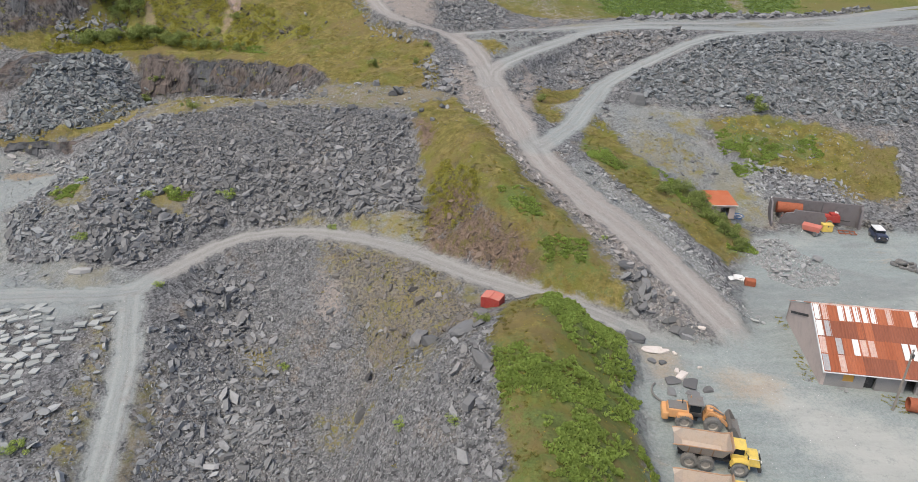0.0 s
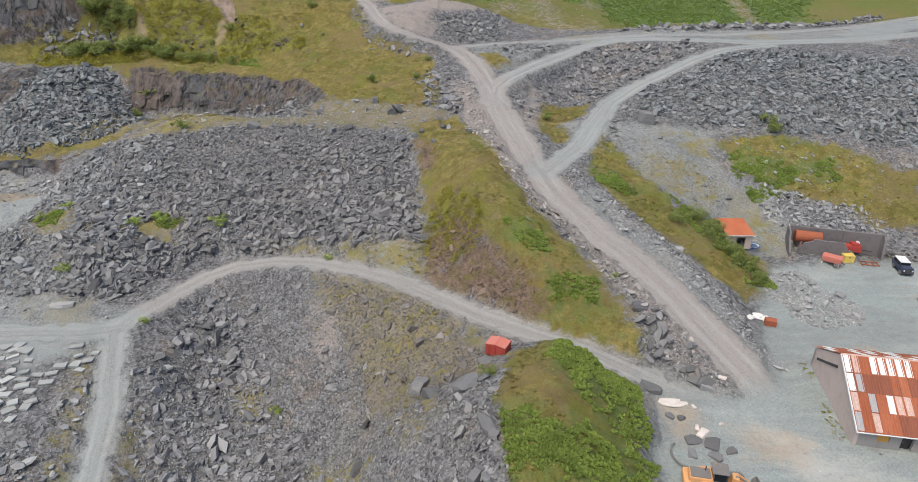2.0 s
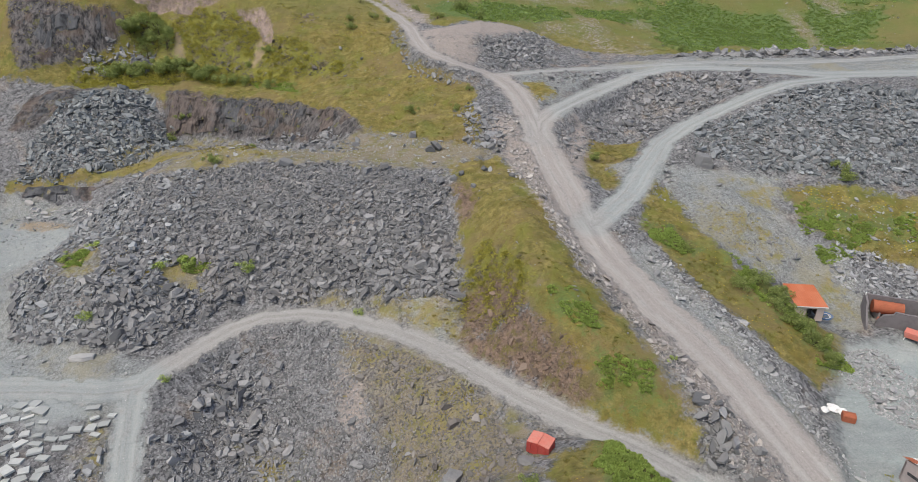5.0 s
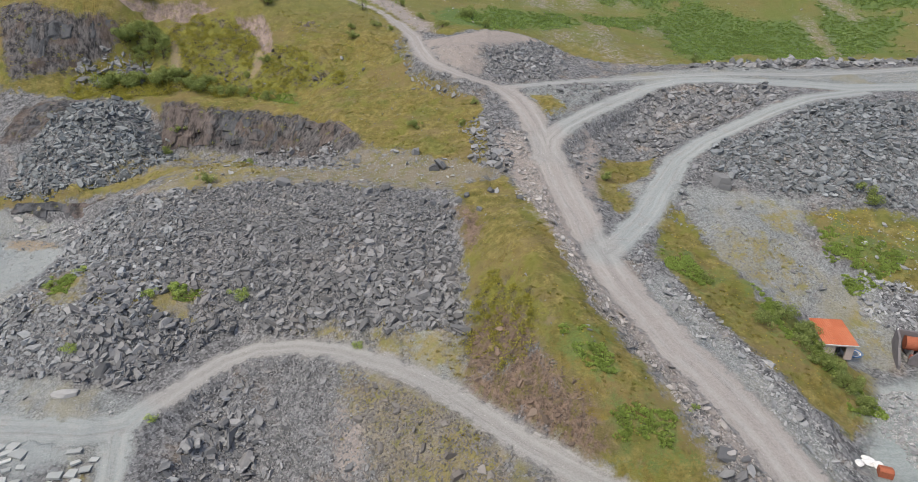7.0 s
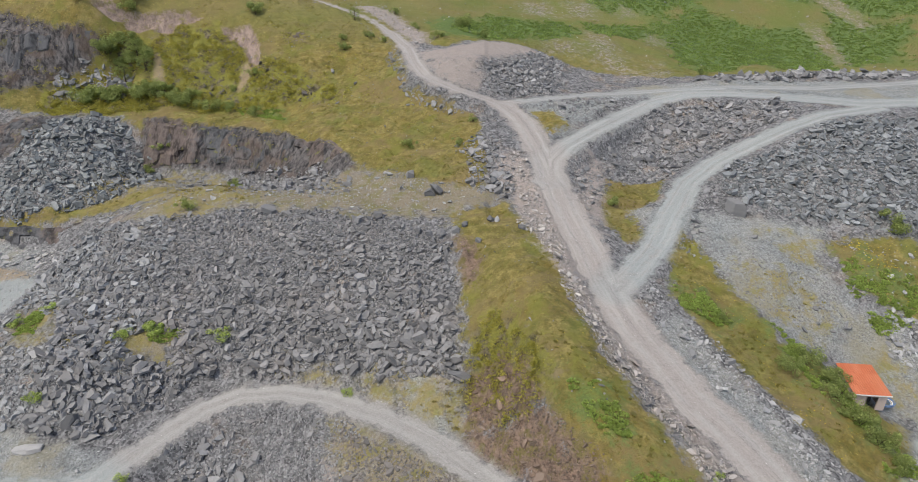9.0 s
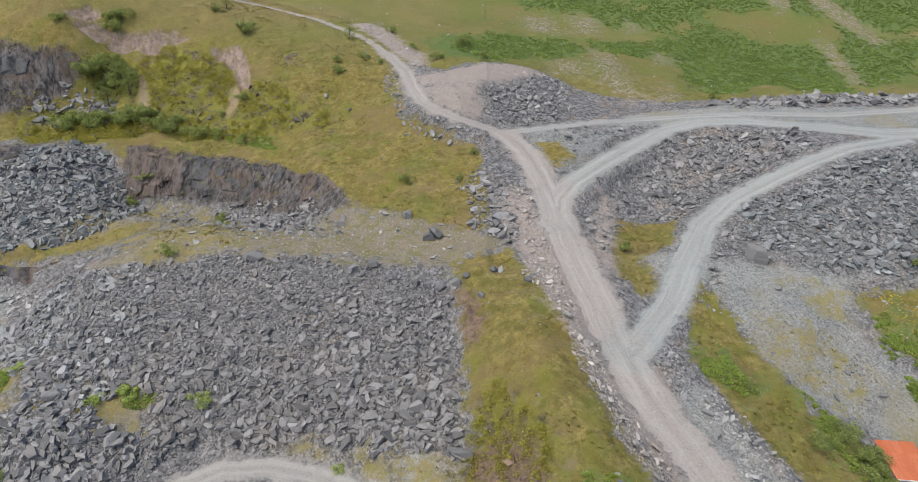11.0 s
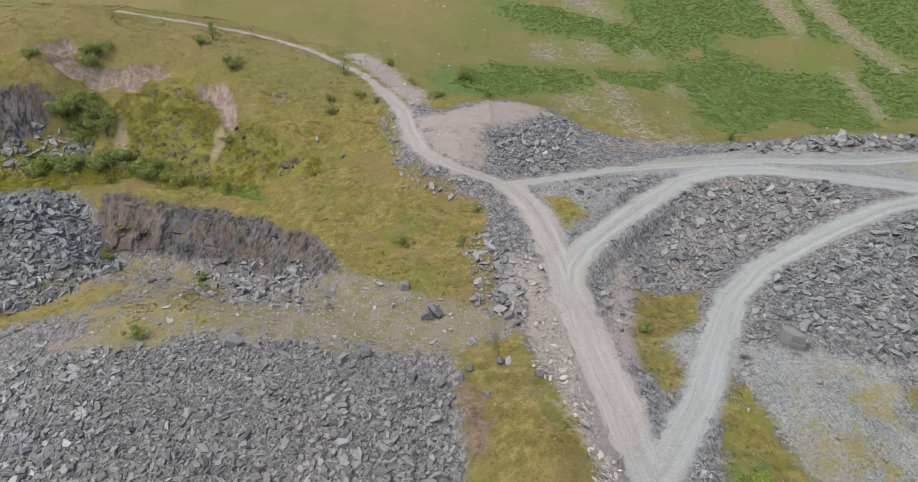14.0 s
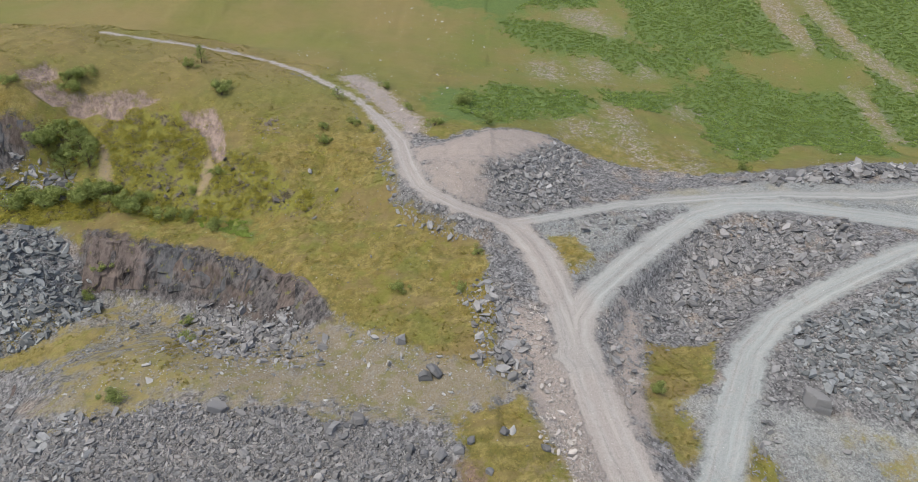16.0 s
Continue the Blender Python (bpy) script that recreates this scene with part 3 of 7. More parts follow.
zone("grass", (13, 74), (20, 72), (22, 66), (20.6, 59), (19.8, 44), (19.8, -90), (5, -90), (5.5, 44), (5.5, 52), (5.5, 61), (8, 71))
zone("grass", (29, 127), (33, 136), (36, 130), (38, 121), (42, 112), (46, 110), (49, 103), (54, 100), (51, 92), (45, 88), (42, 90), (37, 97), (31, 108), (27, 117))
zone("grass", (57, 134), (67, 133.5), (78, 129), (85, 124), (88, 122), (91, 121), (86, 109), (78, 109), (73, 114), (61, 119), (57, 127))
zone("grass", (20, 142), (24, 155), (35, 156), (31, 146), (25, 143), (27, 134), (24, 131), (20, 136))
zone("grass", (9.5, 177), (14, 178), (17.5, 171), (13, 166))
zone("grass", (-24, 206), (-33, 219), (-48, 236), (-62, 245), (-100, 234), (-106, 248), (-72, 260), (-50, 254), (-28, 232), (-18, 214))
zone("green", (40, 117), (44, 111), (48, 107), (48.5, 99), (52, 92), (48, 92), (44, 100), (41, 107))
zone("green", (-64, 193), (-50, 189), (-48, 184), (-57, 187))
zone("dirt", (-66, 141), (-56, 153), (-50, 163), (-40, 158), (-27, 160), (-14, 154), (1, 146), (4, 140), (-8, 136), (-22, 138), (-46, 141), (-58, 138))
zone("dirt", (-20, 103), (-10, 97), (-2, 90), (6, 79), (2, 72), (-5, 80), (-14, 90))
zone("earth", (-5.5, 130), (-2.5, 129.5), (-0.5, 124), (-2, 119), (-4, 121))
zone("pink", (-15, 195), (-3, 194), (-1, 186), (-6, 184.5), (-12, 187.5))
zone("pink", (-17, 196), (-17, 203), (-10, 204), (4, 216), (13, 219), (15, 214), (5, 201), (-3, 194))
zone("pink", (-41, 243), (-36, 247), (-19, 223), (-15, 213), (-19, 209), (-27, 222))
zone("cliff", (-84, 189), (-84, 180), (-77, 180), (-66, 177), (-48, 170), (-34, 160), (-27, 159), (-29, 163), (-36, 170), (-46, 177.5), (-66, 184.5), (-76, 187))
zone("cliff", (-135, 208), (-125, 190), (-112, 197), (-103, 203), (-100, 207), (-104, 206.5), (-112, 205))
zone("cliff", (-118, 184), (-104, 187), (-104, 180), (-112, 172), (-120, 172))
zone("fines", (-112, 156), (-94, 153), (-85, 139), (-84, 128), (-82, 120), (-76, 103), (-50, 98), (-48, 88), (-58, 86), (-73, 89), (-112, 84))
zone("fines", (36, 132), (42, 135), (54, 130), (57, 120), (50, 113), (44, 112), (38, 121))
zone("fines", (20, 187), (36, 198), (60, 201), (120, 203), (120, 178), (84, 181), (58, 193), (36, 190))
zone("fines", (8, 181), (32, 189), (23, 176), (13, 164))
zone("yard", (24, 71), (24.6, 66), (21.6, 58), (20.2, 44), (20, -90), (140, -90), (140, 92), (96, 96), (76, 101), (66, 101), (54, 99), (46, 86), (42, 76), (39, 69), (34, 67))
zone("chalk", (35, 63), (43, 56), (50, 51), (56, 40), (44, 38), (39, 47), (36, 54))
zone("chalk", (60, 62), (90, 66), (90, 58), (62, 56))
zone("damp", (46, 83), (60, 82), (80, 85), (80, 79), (60, 77), (46, 78), (41, 70), (38, 70))
zone("damp", (22, 75), (26, 73), (33, 66), (29, 65), (24, 70))
zone("ochre", (33, 62), (39, 59.5), (37, 56), (32.5, 58.5))
zone("ochre", (25, 67), (29, 65), (28, 61), (25, 61.5))
zone("scar", (-98.2, 215.8), (-96.2, 216.8), (-89.8, 218.4), (-82.7, 220.2), (-78.1, 218.5), (-79.9, 217.1), (-83.6, 216.1), (-84.7, 213.3), (-86.9, 212.5), (-90.9, 214.4), (-94.3, 213.3), (-97.1, 212.4))
zone("scar", (-107.6, 214.7), (-105.1, 216.7), (-104, 220.3), (-101.1, 219), (-100.4, 217.8), (-102.7, 214.1), (-105.7, 212.8))
zone("scar", (-104.4, 212), (-100.8, 216.1), (-98.2, 216.3), (-97.9, 213.2), (-99.3, 211.6), (-101.6, 211))
zone("scar", (-72.2, 215.8), (-68.7, 216.4), (-64.9, 216.7), (-62, 213.5), (-60.1, 209.3), (-58.6, 203.3), (-61.3, 203.3), (-64.9, 210.5), (-67.9, 212.1), (-70.8, 213.4))
zone("path", (-63.6, 204.6), (-60.6, 203.2), (-61, 198.5), (-63, 197.1), (-64.4, 198), (-63.4, 200.8))
zone("path", (-87.1, 205.7), (-85.3, 204.9), (-82.7, 198.1), (-84.4, 197.4), (-86.8, 201.3))
zone("scrub", (-83.5, 215.6), (-73.1, 216.4), (-70.9, 213.3), (-65, 209.9), (-63.2, 204.9), (-58.2, 204.1), (-45.5, 197.7), (-36.4, 192.5), (-35.3, 186.6), (-48.5, 191.4), (-54.8, 189.4), (-67.9, 192), (-85, 195.1), (-88.8, 203), (-89, 209.5), (-86.7, 212.6))
zone("scrub", (-102.3, 206.3), (-96.7, 211), (-90.4, 212.5), (-87.2, 202.3), (-98, 205), (-104.5, 202.8))
zone("scrub", (-115, 198.4), (-108.5, 200.8), (-103.5, 200), (-85.4, 198.4), (-83.7, 192.2), (-97.9, 189.3), (-110, 187.1))
zone("moss", (-5, 89.3), (0.1, 87.1), (1.4, 81.4), (-1.7, 80.9), (-6.8, 82.7), (-6, 87.6))
zone("moss", (-3, 79), (2, 76), (3, 72), (0, 71.5))
zone("moss", (-4.5, 70), (-1.5, 69), (-1, 64), (-4, 64))
zone("moss", (-19.9, 101), (-16, 98.7), (-16.2, 95.5), (-17.2, 91.7), (-19.1, 93.9))
zone("moss", (-32.8, 87.5), (-28.4, 86.2), (-24.3, 82.3), (-24.7, 79.7), (-30.9, 80.9))
zone("pink", (-20.9, 95.5), (-16.7, 93.8), (-16.4, 87.3), (-19.6, 88.2))
zone("moss", (-7.8, 107.3), (0.3, 101.9), (2.9, 95.8), (-5.5, 100.7))
zone("moss", (-30.7, 113.9), (-20.4, 109.6), (-22.4, 108.9), (-31.7, 112.8))
zone("earth", (3.6, 96.9), (6.8, 94.2), (9.1, 89.9), (12.2, 87), (14.4, 82), (11.9, 82), (6.9, 86.3), (1.3, 91.6), (-3.4, 95.7), (-2.7, 98.5), (2.1, 95.4))
zone("green", (8.7, 96.8), (13.1, 95.6), (15.9, 91.4), (15.1, 88.7), (11.1, 89.9), (7.8, 93.4))
zone("green", (13.4, 85.4), (16.7, 85.3), (21.1, 83.6), (21.6, 79.5), (18.5, 79.4), (15, 81.9))
zone("green", (26.7, 122.3), (33, 120), (36.1, 114.3), (32.7, 112), (28.8, 115.1))
zone("fines", (22.4, 110.6), (26.5, 113), (32.1, 101.4), (35.5, 92.5), (39.1, 84.8), (34.5, 80.9), (31.6, 86), (27, 97.7))
zone("green", (13.5, 73), (19, 72.5), (21.8, 69.5), (23, 61.3), (19.6, 50), (19, 30), (6, 30), (6.8, 46.1), (5.4, 52.5), (5.4, 58), (8.5, 57.8), (11.5, 53.5), (14.6, 58), (13, 61.5), (12.1, 66))
zone("moss", (-88.3, 168.6), (-80.5, 172.2), (-74.7, 177.8), (-62.9, 174.6), (-51.6, 167.4), (-41.1, 145.9), (-48.5, 142), (-55.7, 140.8), (-66.3, 145.6), (-82.7, 161.8))
zone("moss", (-91.5, 165.5), (-87, 168.2), (-84.4, 162.5), (-87.1, 158.4))
zone("moss", (-85.2, 168.3), (-77.2, 177.8), (-61.2, 174), (-42, 158.5), (-42.3, 145.4), (-55.2, 143), (-72, 151.3))
zone("moss", (-76.2, 124.4), (-63.1, 119.5), (-48.2, 118), (-48.2, 113.1), (-56.4, 111.5), (-68.9, 113.4), (-77.5, 121.6))
zone("grass", (-180, 236), (-100, 234), (-60, 244), (-72, 262), (-100, 266), (-180, 266))
zone("fines", (27.7, 140.3), (34.6, 141.3), (41.6, 140.1), (49.5, 139.3), (57.4, 136.4), (52.4, 126.2), (41.2, 125.4), (39.3, 130), (37.5, 133.3), (31.5, 131.5), (27, 135))
zone("fines", (25.4, 144.6), (29.8, 143.4), (29.8, 139.2), (26.5, 139.1))
zone("pink", (3.1, 158.2), (7.8, 156.2), (11.1, 143.2), (15.2, 132.6), (17.7, 122.5), (9.5, 120.4), (8, 127.9), (4.9, 140.5), (1.1, 153.6))
zone("pink", (21.3, 161.3), (24.3, 160.7), (21.4, 151.3), (20.5, 140.4), (19.3, 133.2), (17.2, 139.1), (17.4, 149.7))
zone("moss", (47.5, 136.5), (52, 135.9), (55.9, 134.1), (53.5, 128.1), (50.3, 129.1))
zone("moss", (22.2, 142.2), (25.5, 141.7), (23.9, 138.7), (21.5, 139.4))
zone("moss", (-17.6, 109.4), (-12, 109.2), (-5.6, 107.6), (-2.7, 97.9), (-5.1, 98), (-9.6, 101.5), (-17.1, 105.2))
zone("earth", (-2.9, 107), (1.4, 105.8), (4.5, 102.1), (6.8, 94.2), (3.6, 96.1), (-0.3, 96.7), (-3.1, 98.2))
zone("moss", (-2.3, 117.8), (1.4, 115.7), (3.8, 105), (1.4, 105.8), (-2.1, 108))
zone("fines", (50, 114), (57, 121), (61, 118), (62, 108), (58, 103), (51, 102), (50, 108))
zone("moss", (54, 112), (58, 114), (60, 108), (56, 104))
zone("green", (56.4, 130.6), (61, 129.5), (65.2, 126.6), (76.8, 125.5), (74.4, 119.8), (69, 121.5), (62.8, 116.6), (58.2, 115.3), (55.8, 122.7))
zone("fern", (63, 265.1), (75.7, 278), (85.5, 273.5), (95, 269.5), (107.3, 269), (113, 261.2), (103, 231.1), (92, 224), (84.3, 229.4), (78, 236), (66, 221), (60.1, 219), (54.9, 231.5), (58.1, 253.3))
zone("fern", (52.7, 327.4), (58, 350), (98, 350), (102.3, 326.1), (103.4, 304.5), (106.7, 292.8), (79.9, 293.7), (63.2, 296.3), (52.6, 303.5))
zone("fern", (113.8, 316.7), (119.8, 295.2), (112.1, 295.7), (110.5, 304.4))
zone("fern", (131.5, 330), (126, 345), (165, 345), (185, 323.5), (160, 280), (140.3, 282), (132, 292.3), (128, 307.7))
zone("fern", (126, 288), (134, 275.1), (150, 275), (125, 244.1), (113, 240), (118.3, 267.2))
zone("fern", (3.9, 245.3), (20.6, 251.2), (26.2, 244.1), (12.5, 233), (3.5, 234.1))
zone("fern", (-10.2, 239), (-0.9, 239.5), (-2.6, 214.9), (-9.5, 219.2))
zone("fern", (10.4, 314.9), (34.6, 306), (47.9, 289.2), (24.4, 286), (3.6, 297), (1.9, 314.4))
zone("fern", (34.1, 301.6), (67.1, 288.3), (49.8, 278.8), (37.5, 284.3))
zone("fern", (35.4, 259.5), (60.6, 263), (52.2, 250.6), (36.5, 247.3))
zone("fern", (-28.7, 345.9), (38, 351.7), (42.4, 327), (14.2, 320), (-16.9, 325))
zone("olive", (79.9, 292.7), (110.6, 291.8), (115.3, 275.3), (103.1, 271.8), (88.2, 282.3))
zone("olive", (65.5, 219.8), (79.1, 234.5), (85.4, 235), (83.8, 228.3), (69.2, 215.4))
zone("stony", (25.8, 320.9), (41.1, 322.6), (46, 300.9), (40.2, 301.8), (30.9, 309.7))
zone("stony", (12.4, 276.9), (21.9, 279.6), (22.9, 263.1), (15, 263.5))
zone("stony", (28.8, 283), (39.2, 282.6), (36.6, 266.5), (29.8, 268.5))
zone("stony", (49, 283.5), (53.7, 274.8), (47, 273.1))
zone("stony", (104.5, 345), (109, 345), (110.9, 320.5), (111.5, 296.8), (106, 293.1), (102.2, 316.3))
zone("stony", (118, 345), (124, 345), (125.8, 308), (131.3, 292.3), (136.1, 274.3), (130.8, 274.7), (123.3, 291.9), (117.3, 312.2))
zone("stony", (18.2, 229.6), (27.5, 231.7), (26.1, 223), (18.1, 222.1))
zone("stony", (32.1, 246.7), (38.5, 239.1), (37.8, 218.8), (41.8, 206.9), (36.8, 206.7), (31, 223.5))
zone("stony", (53, 254.4), (60.5, 252.2), (52.4, 243.8))
zone("stony", (49.5, 222.7), (49.3, 209.2), (43.2, 208.9))
zone("stony", (112.3, 275.9), (116.3, 275.3), (118.6, 261.5), (113.5, 242.3), (110.2, 242.7), (113.7, 261.2))
zone("grass", (-112, 159), (-101, 159.5), (-94.2, 160.8), (-88.2, 162), (-83.6, 164.4), (-79.7, 166.2), (-71.6, 168), (-69.6, 164.5), (-75.5, 160.5), (-86.7, 159.5), (-93.8, 158), (-112, 156))
zone("green", (-76, 119.7), (-74, 122.5), (-70, 119), (-70, 115.5), (-74, 115.5))
zone("green", (-52.5, 117.6), (-48, 117.6), (-47.6, 115), (-51, 115.3))
zone("silt", (110, 190), (124, 206), (165, 232), (180, 225), (153, 210), (120, 186))
zone("silt", (-124, 126), (-96, 124), (-90.6, 127), (-84, 130), (-77, 129.3), (-78, 132), (-88, 140), (-94.2, 144.3), (-103, 146.5), (-124, 149))
zone("silt", (-110, 99), (-73.7, 98.4), (-63.5, 92), (-55.6, 89.8), (-56.5, 86), (-60, 84.5), (-66.8, 87.7), (-110, 86))
zone("path", (-103.7, 147.4), (-96, 147.3), (-87.5, 142), (-87.7, 140), (-102, 144.4))
zone("moss", (-76, 119.7), (-74, 123.5), (-66.8, 117.5), (-58.9, 115.8), (-64.5, 112.8), (-74, 114.6))
zone("dirt", (-56.2, 116.2), (-50.6, 118.3), (-47.6, 116.1), (-49, 113), (-55, 112.2))
zone("moss", (-78.8, 163.5), (-65.7, 168.4), (-57.5, 171), (-47.4, 166), (-40, 147), (-49, 138.5), (-53.6, 137.2), (-61, 136), (-64.8, 145))
zone("dirt", (-21, 100.6), (-14.2, 98.1), (0.3, 89.8), (3.4, 79.4), (5.1, 69.6), (2.9, 66.8), (-1.5, 74.5), (-5.4, 72.1), (-9.9, 75.8), (-14.3, 87.6))
zone("scrub", (-1.2, 114.4), (3.7, 107.9), (7, 99.3), (6.5, 94.5), (1.9, 95.5), (-2.7, 102), (-2.9, 109.4))
zone("fines", (-11.5, 107.9), (-8, 108.4), (-5.9, 101.1), (-3.4, 95.6), (-10.6, 98.9))
zone("moss", (-6, 69), (-2.8, 67.2), (-1, 61.7), (-4.1, 61))
zone("moss", (-17.7, 73), (-9.2, 68.5), (-11, 64), (-17.7, 68))
zone("moss", (-51.2, 85), (-50, 79), (-49, 72), (-47.6, 64), (-46.4, 55), (-48.4, 55), (-49.6, 64), (-51, 72), (-52, 79), (-53.4, 86))
zone("dirt", (-44, 77), (-42, 76), (-40.5, 66), (-40, 58), (-42, 58), (-42.8, 68))
zone("pink", (9.5, 122), (13.5, 122), (16, 113), (19, 105), (24, 94), (29, 83), (33, 73), (31, 71), (27, 81), (21.5, 93), (16.5, 103), (13, 112))
zone("fines", (23, 110), (26, 112), (31, 103), (36, 93), (40, 84), (41, 76), (39, 69), (37, 74), (34, 84), (28.5, 96), (24, 104))
zone("dirt", (14, 104), (17, 97), (22, 87), (25, 78), (21, 80), (16, 88), (12, 96), (10, 106))
zone("moss", (40, 128), (50, 126), (52, 118), (46, 113), (41, 118))
ROADS = ((MAIN, 3.3, 0.1), (TRACK[:7], 2.2, 0.1), (TRACK[6:], 1.2, 0.1), (UPPER[:6], 2.9, 0.65), (UPPER[5:], 3.1, 0.8), (UPPER[8:], 3.8, 1.0), (RIGHT, 2.7, 1.0), (LINK, 1.9, 0.6), (LINK[5:], 2.2, 0.6), (LOW[3:], 2.15, 0.45), (LOW[:4], 2.6, 0.9), (LEFT, 2.2, 0.85))


def part_of_zone(kind, xy):
    return np.max([signed(xy, r) for r in ZONES[kind]], axis=0)


def ramp(v, low, high):
    t = np.clip((v - low) / (high - low), 0, 1)
    return t * t * (3 - 2 * t)


def moorland(xy):
    """How far the hillside turf gives way to bracken, 0 to 1."""
    patch = np.clip(part_of_zone("fern", xy), -14, 8) + 1.5 * ramp(xy[:, 0], -30, 120) - 6 * ramp(part_of_zone("olive", xy), -3, 4) - 8 * ramp(part_of_zone("stony", xy), -1.5, 1.5)
    return ramp(patch + rough(xy * (1, 0.7), 20, 5, 0.72, 8.8) * 13, -8, 5) * ramp(xy[:, 1] - 0.02 * xy[:, 0], 207, 222)


def survey(xy):
    """Height and zones at points of the plan."""
    zones = {k: np.clip(part_of_zone(k, xy), -8, 8) for k in ZONES}
    zones["moor"] = moorland(xy)
    z = smooth_height(xy)
    zones["green"] = np.where(xy[:, 1] > 214, -8, zones["green"])
    road, across, greyness = np.full(len(xy), -8.0), np.full(len(xy), 9.0), np.zeros(len(xy))
    weight = np.full(len(xy), 1e-6)
    flat = np.zeros(len(xy))
    for way, half, grey in ROADS:
        r, side, h = along(xy, way)
        w = ramp(r, half + 2.5, half - 0.5)
        z = z + (h - z) * w * 0.9
        flat = np.maximum(flat, w)
        near = ramp(r, half + 4, half) ** 2 + 1e-9
        greyness += grey * near
        weight += near
        across = np.where(half - r > road, side * 2.7 / half, across)
        road = np.maximum(road, np.clip(half - r, -8, 8))
    inside_yard = ramp(zones["yard"], -1.0, 2.0)
    z = z + (25.6 - z) * inside_yard * 0.8
    flat = np.maximum(flat, inside_yard)
    fields = ramp(zones["grass"], -1, 1)
    small = ramp(np.maximum(np.abs(xy[:, 0]) - 118, xy[:, 1] - 236), 30, 6)
    crag = ramp(zones["cliff"], -1, 1)
    z = z + rough(xy, 9, 4) * (0.7 + 0.35 * fields) * (1 - flat) + rough(xy, 2.2, 3, seed=9.1) * (0.4 + 0.06 * fields) * (1 - flat) * small + rough(xy, 1.6, 2, seed=3.3) * 0.05
    z = z + rough(xy, 4, 4, 0.7, seed=4.4) * (1.2 * crag + 2.4 * ramp(zones["earth"], -1, 1.5)) + np.abs(rough(xy * np.array((1, 0.35)), 3, 2, seed=6.1)) * 1.2 * crag
    z = z - 1.3 * ramp(zones["scar"] + rough(xy, 3, 3, seed=2.7), -0.3, 0.7) + rough(xy, 2.5, 3, 0.6, seed=7.7) * 0.9 * ramp(zones["scrub"], -1, 2)
    zones.update(road=road, across=across, greyness=greyness / weight)
    return z, zones


def graded(low, high, step, reach, grow=1.08):
    """Even steps from low to high, and ever longer ones out to reach."""
    line = list(np.arange(low, high + step / 2, step))
    for sign, end in ((-1, 0), (1, -1)):
        d, p, more = step, line[end], []
        while abs(p) < reach:
            d *= grow
            p += sign * d
            more.append(p)
        line = (more[::-1] + line) if sign < 0 else (line + more)
    return np.array(line)


GX, GY = graded(-118, 118, 0.55, 2600), graded(38, 236, 0.55, 2600)
_gx, _gy = np.meshgrid(GX, GY)
PLAN = np.c_[_gx.ravel(), _gy.ravel()]
_z, _zones = survey(PLAN)
# beyond the hillside the fell rises to the skyline
_far = np.maximum(np.hypot(PLAN[:, 0], PLAN[:, 1] - 150) - 330, 0)
_z = np.where(_far > 0, np.clip(_z, 0, 110) + np.clip(_far * 0.28, 0, 330) * (0.75 + 0.35 * rough(PLAN, 420, 3)) * ramp(PLAN[:, 1], -300, 500), _z)
GZ = _z.reshape(len(GY), len(GX))


def height(x, y):
    """The ground's height, from its mesh."""
    x, y = np.asarray(x, float), np.asarray(y, float)
    i = np.clip(np.searchsorted(GX, x) - 1, 0, len(GX) - 2)
    j = np.clip(np.searchsorted(GY, y) - 1, 0, len(GY) - 2)
    u, v = (x - GX[i]) / (GX[i + 1] - GX[i]), (y - GY[j]) / (GY[j + 1] - GY[j])
    return (GZ[j, i] * (1 - u) + GZ[j, i + 1] * u) * (1 - v) + (GZ[j + 1, i] * (1 - u) + GZ[j + 1, i + 1] * u) * v


def slope(x, y, d=0.9):
    """The ground's normal, as rows."""
    n = np.c_[height(x - d, y) - height(x + d, y), height(x, y - d) - height(x, y + d), np.full(np.size(x), 2 * d)]
    return n / np.linalg.norm(n, axis=1)[:, None]


def mesh_from(name, verts, loops, counts, material, smooth=False):
    me = bpy.data.meshes.new(name)
    me.vertices.add(len(verts))
    me.vertices.foreach_set("co", np.asarray(verts, np.float32).ravel())
    me.loops.add(len(loops))
    me.loops.foreach_set("vertex_index", np.asarray(loops, np.int32))
    me.polygons.add(len(counts))
    counts = np.asarray(counts, np.int32)
    me.polygons.foreach_set("loop_start", np.r_[0, np.cumsum(counts)[:-1]].astype(np.int32))
    me.polygons.foreach_set("use_smooth", np.full(len(counts), smooth))
    me.materials.append(material)
    me.update(calc_edges=True)
    me.validate()
    return me


_idx = np.arange(len(PLAN)).reshape(len(GY), len(GX))
_quads = np.stack((_idx[:-1, :-1], _idx[:-1, 1:], _idx[1:, 1:], _idx[1:, :-1]), -1).reshape(-1, 4)
ground_mesh = mesh_from("ground", np.c_[PLAN, _z], _quads.ravel(), np.full(len(_quads), 4), ground_material(), True)
for _name, _values in _zones.items():
    ground_mesh.attributes.new(_name, "FLOAT", "POINT").data.foreach_set("value", _values.astype(np.float32))
ground = tagged(new("ground", ground_mesh), "quarried hillside of slate waste, haul roads and rough grass", "ground", kind="structure")


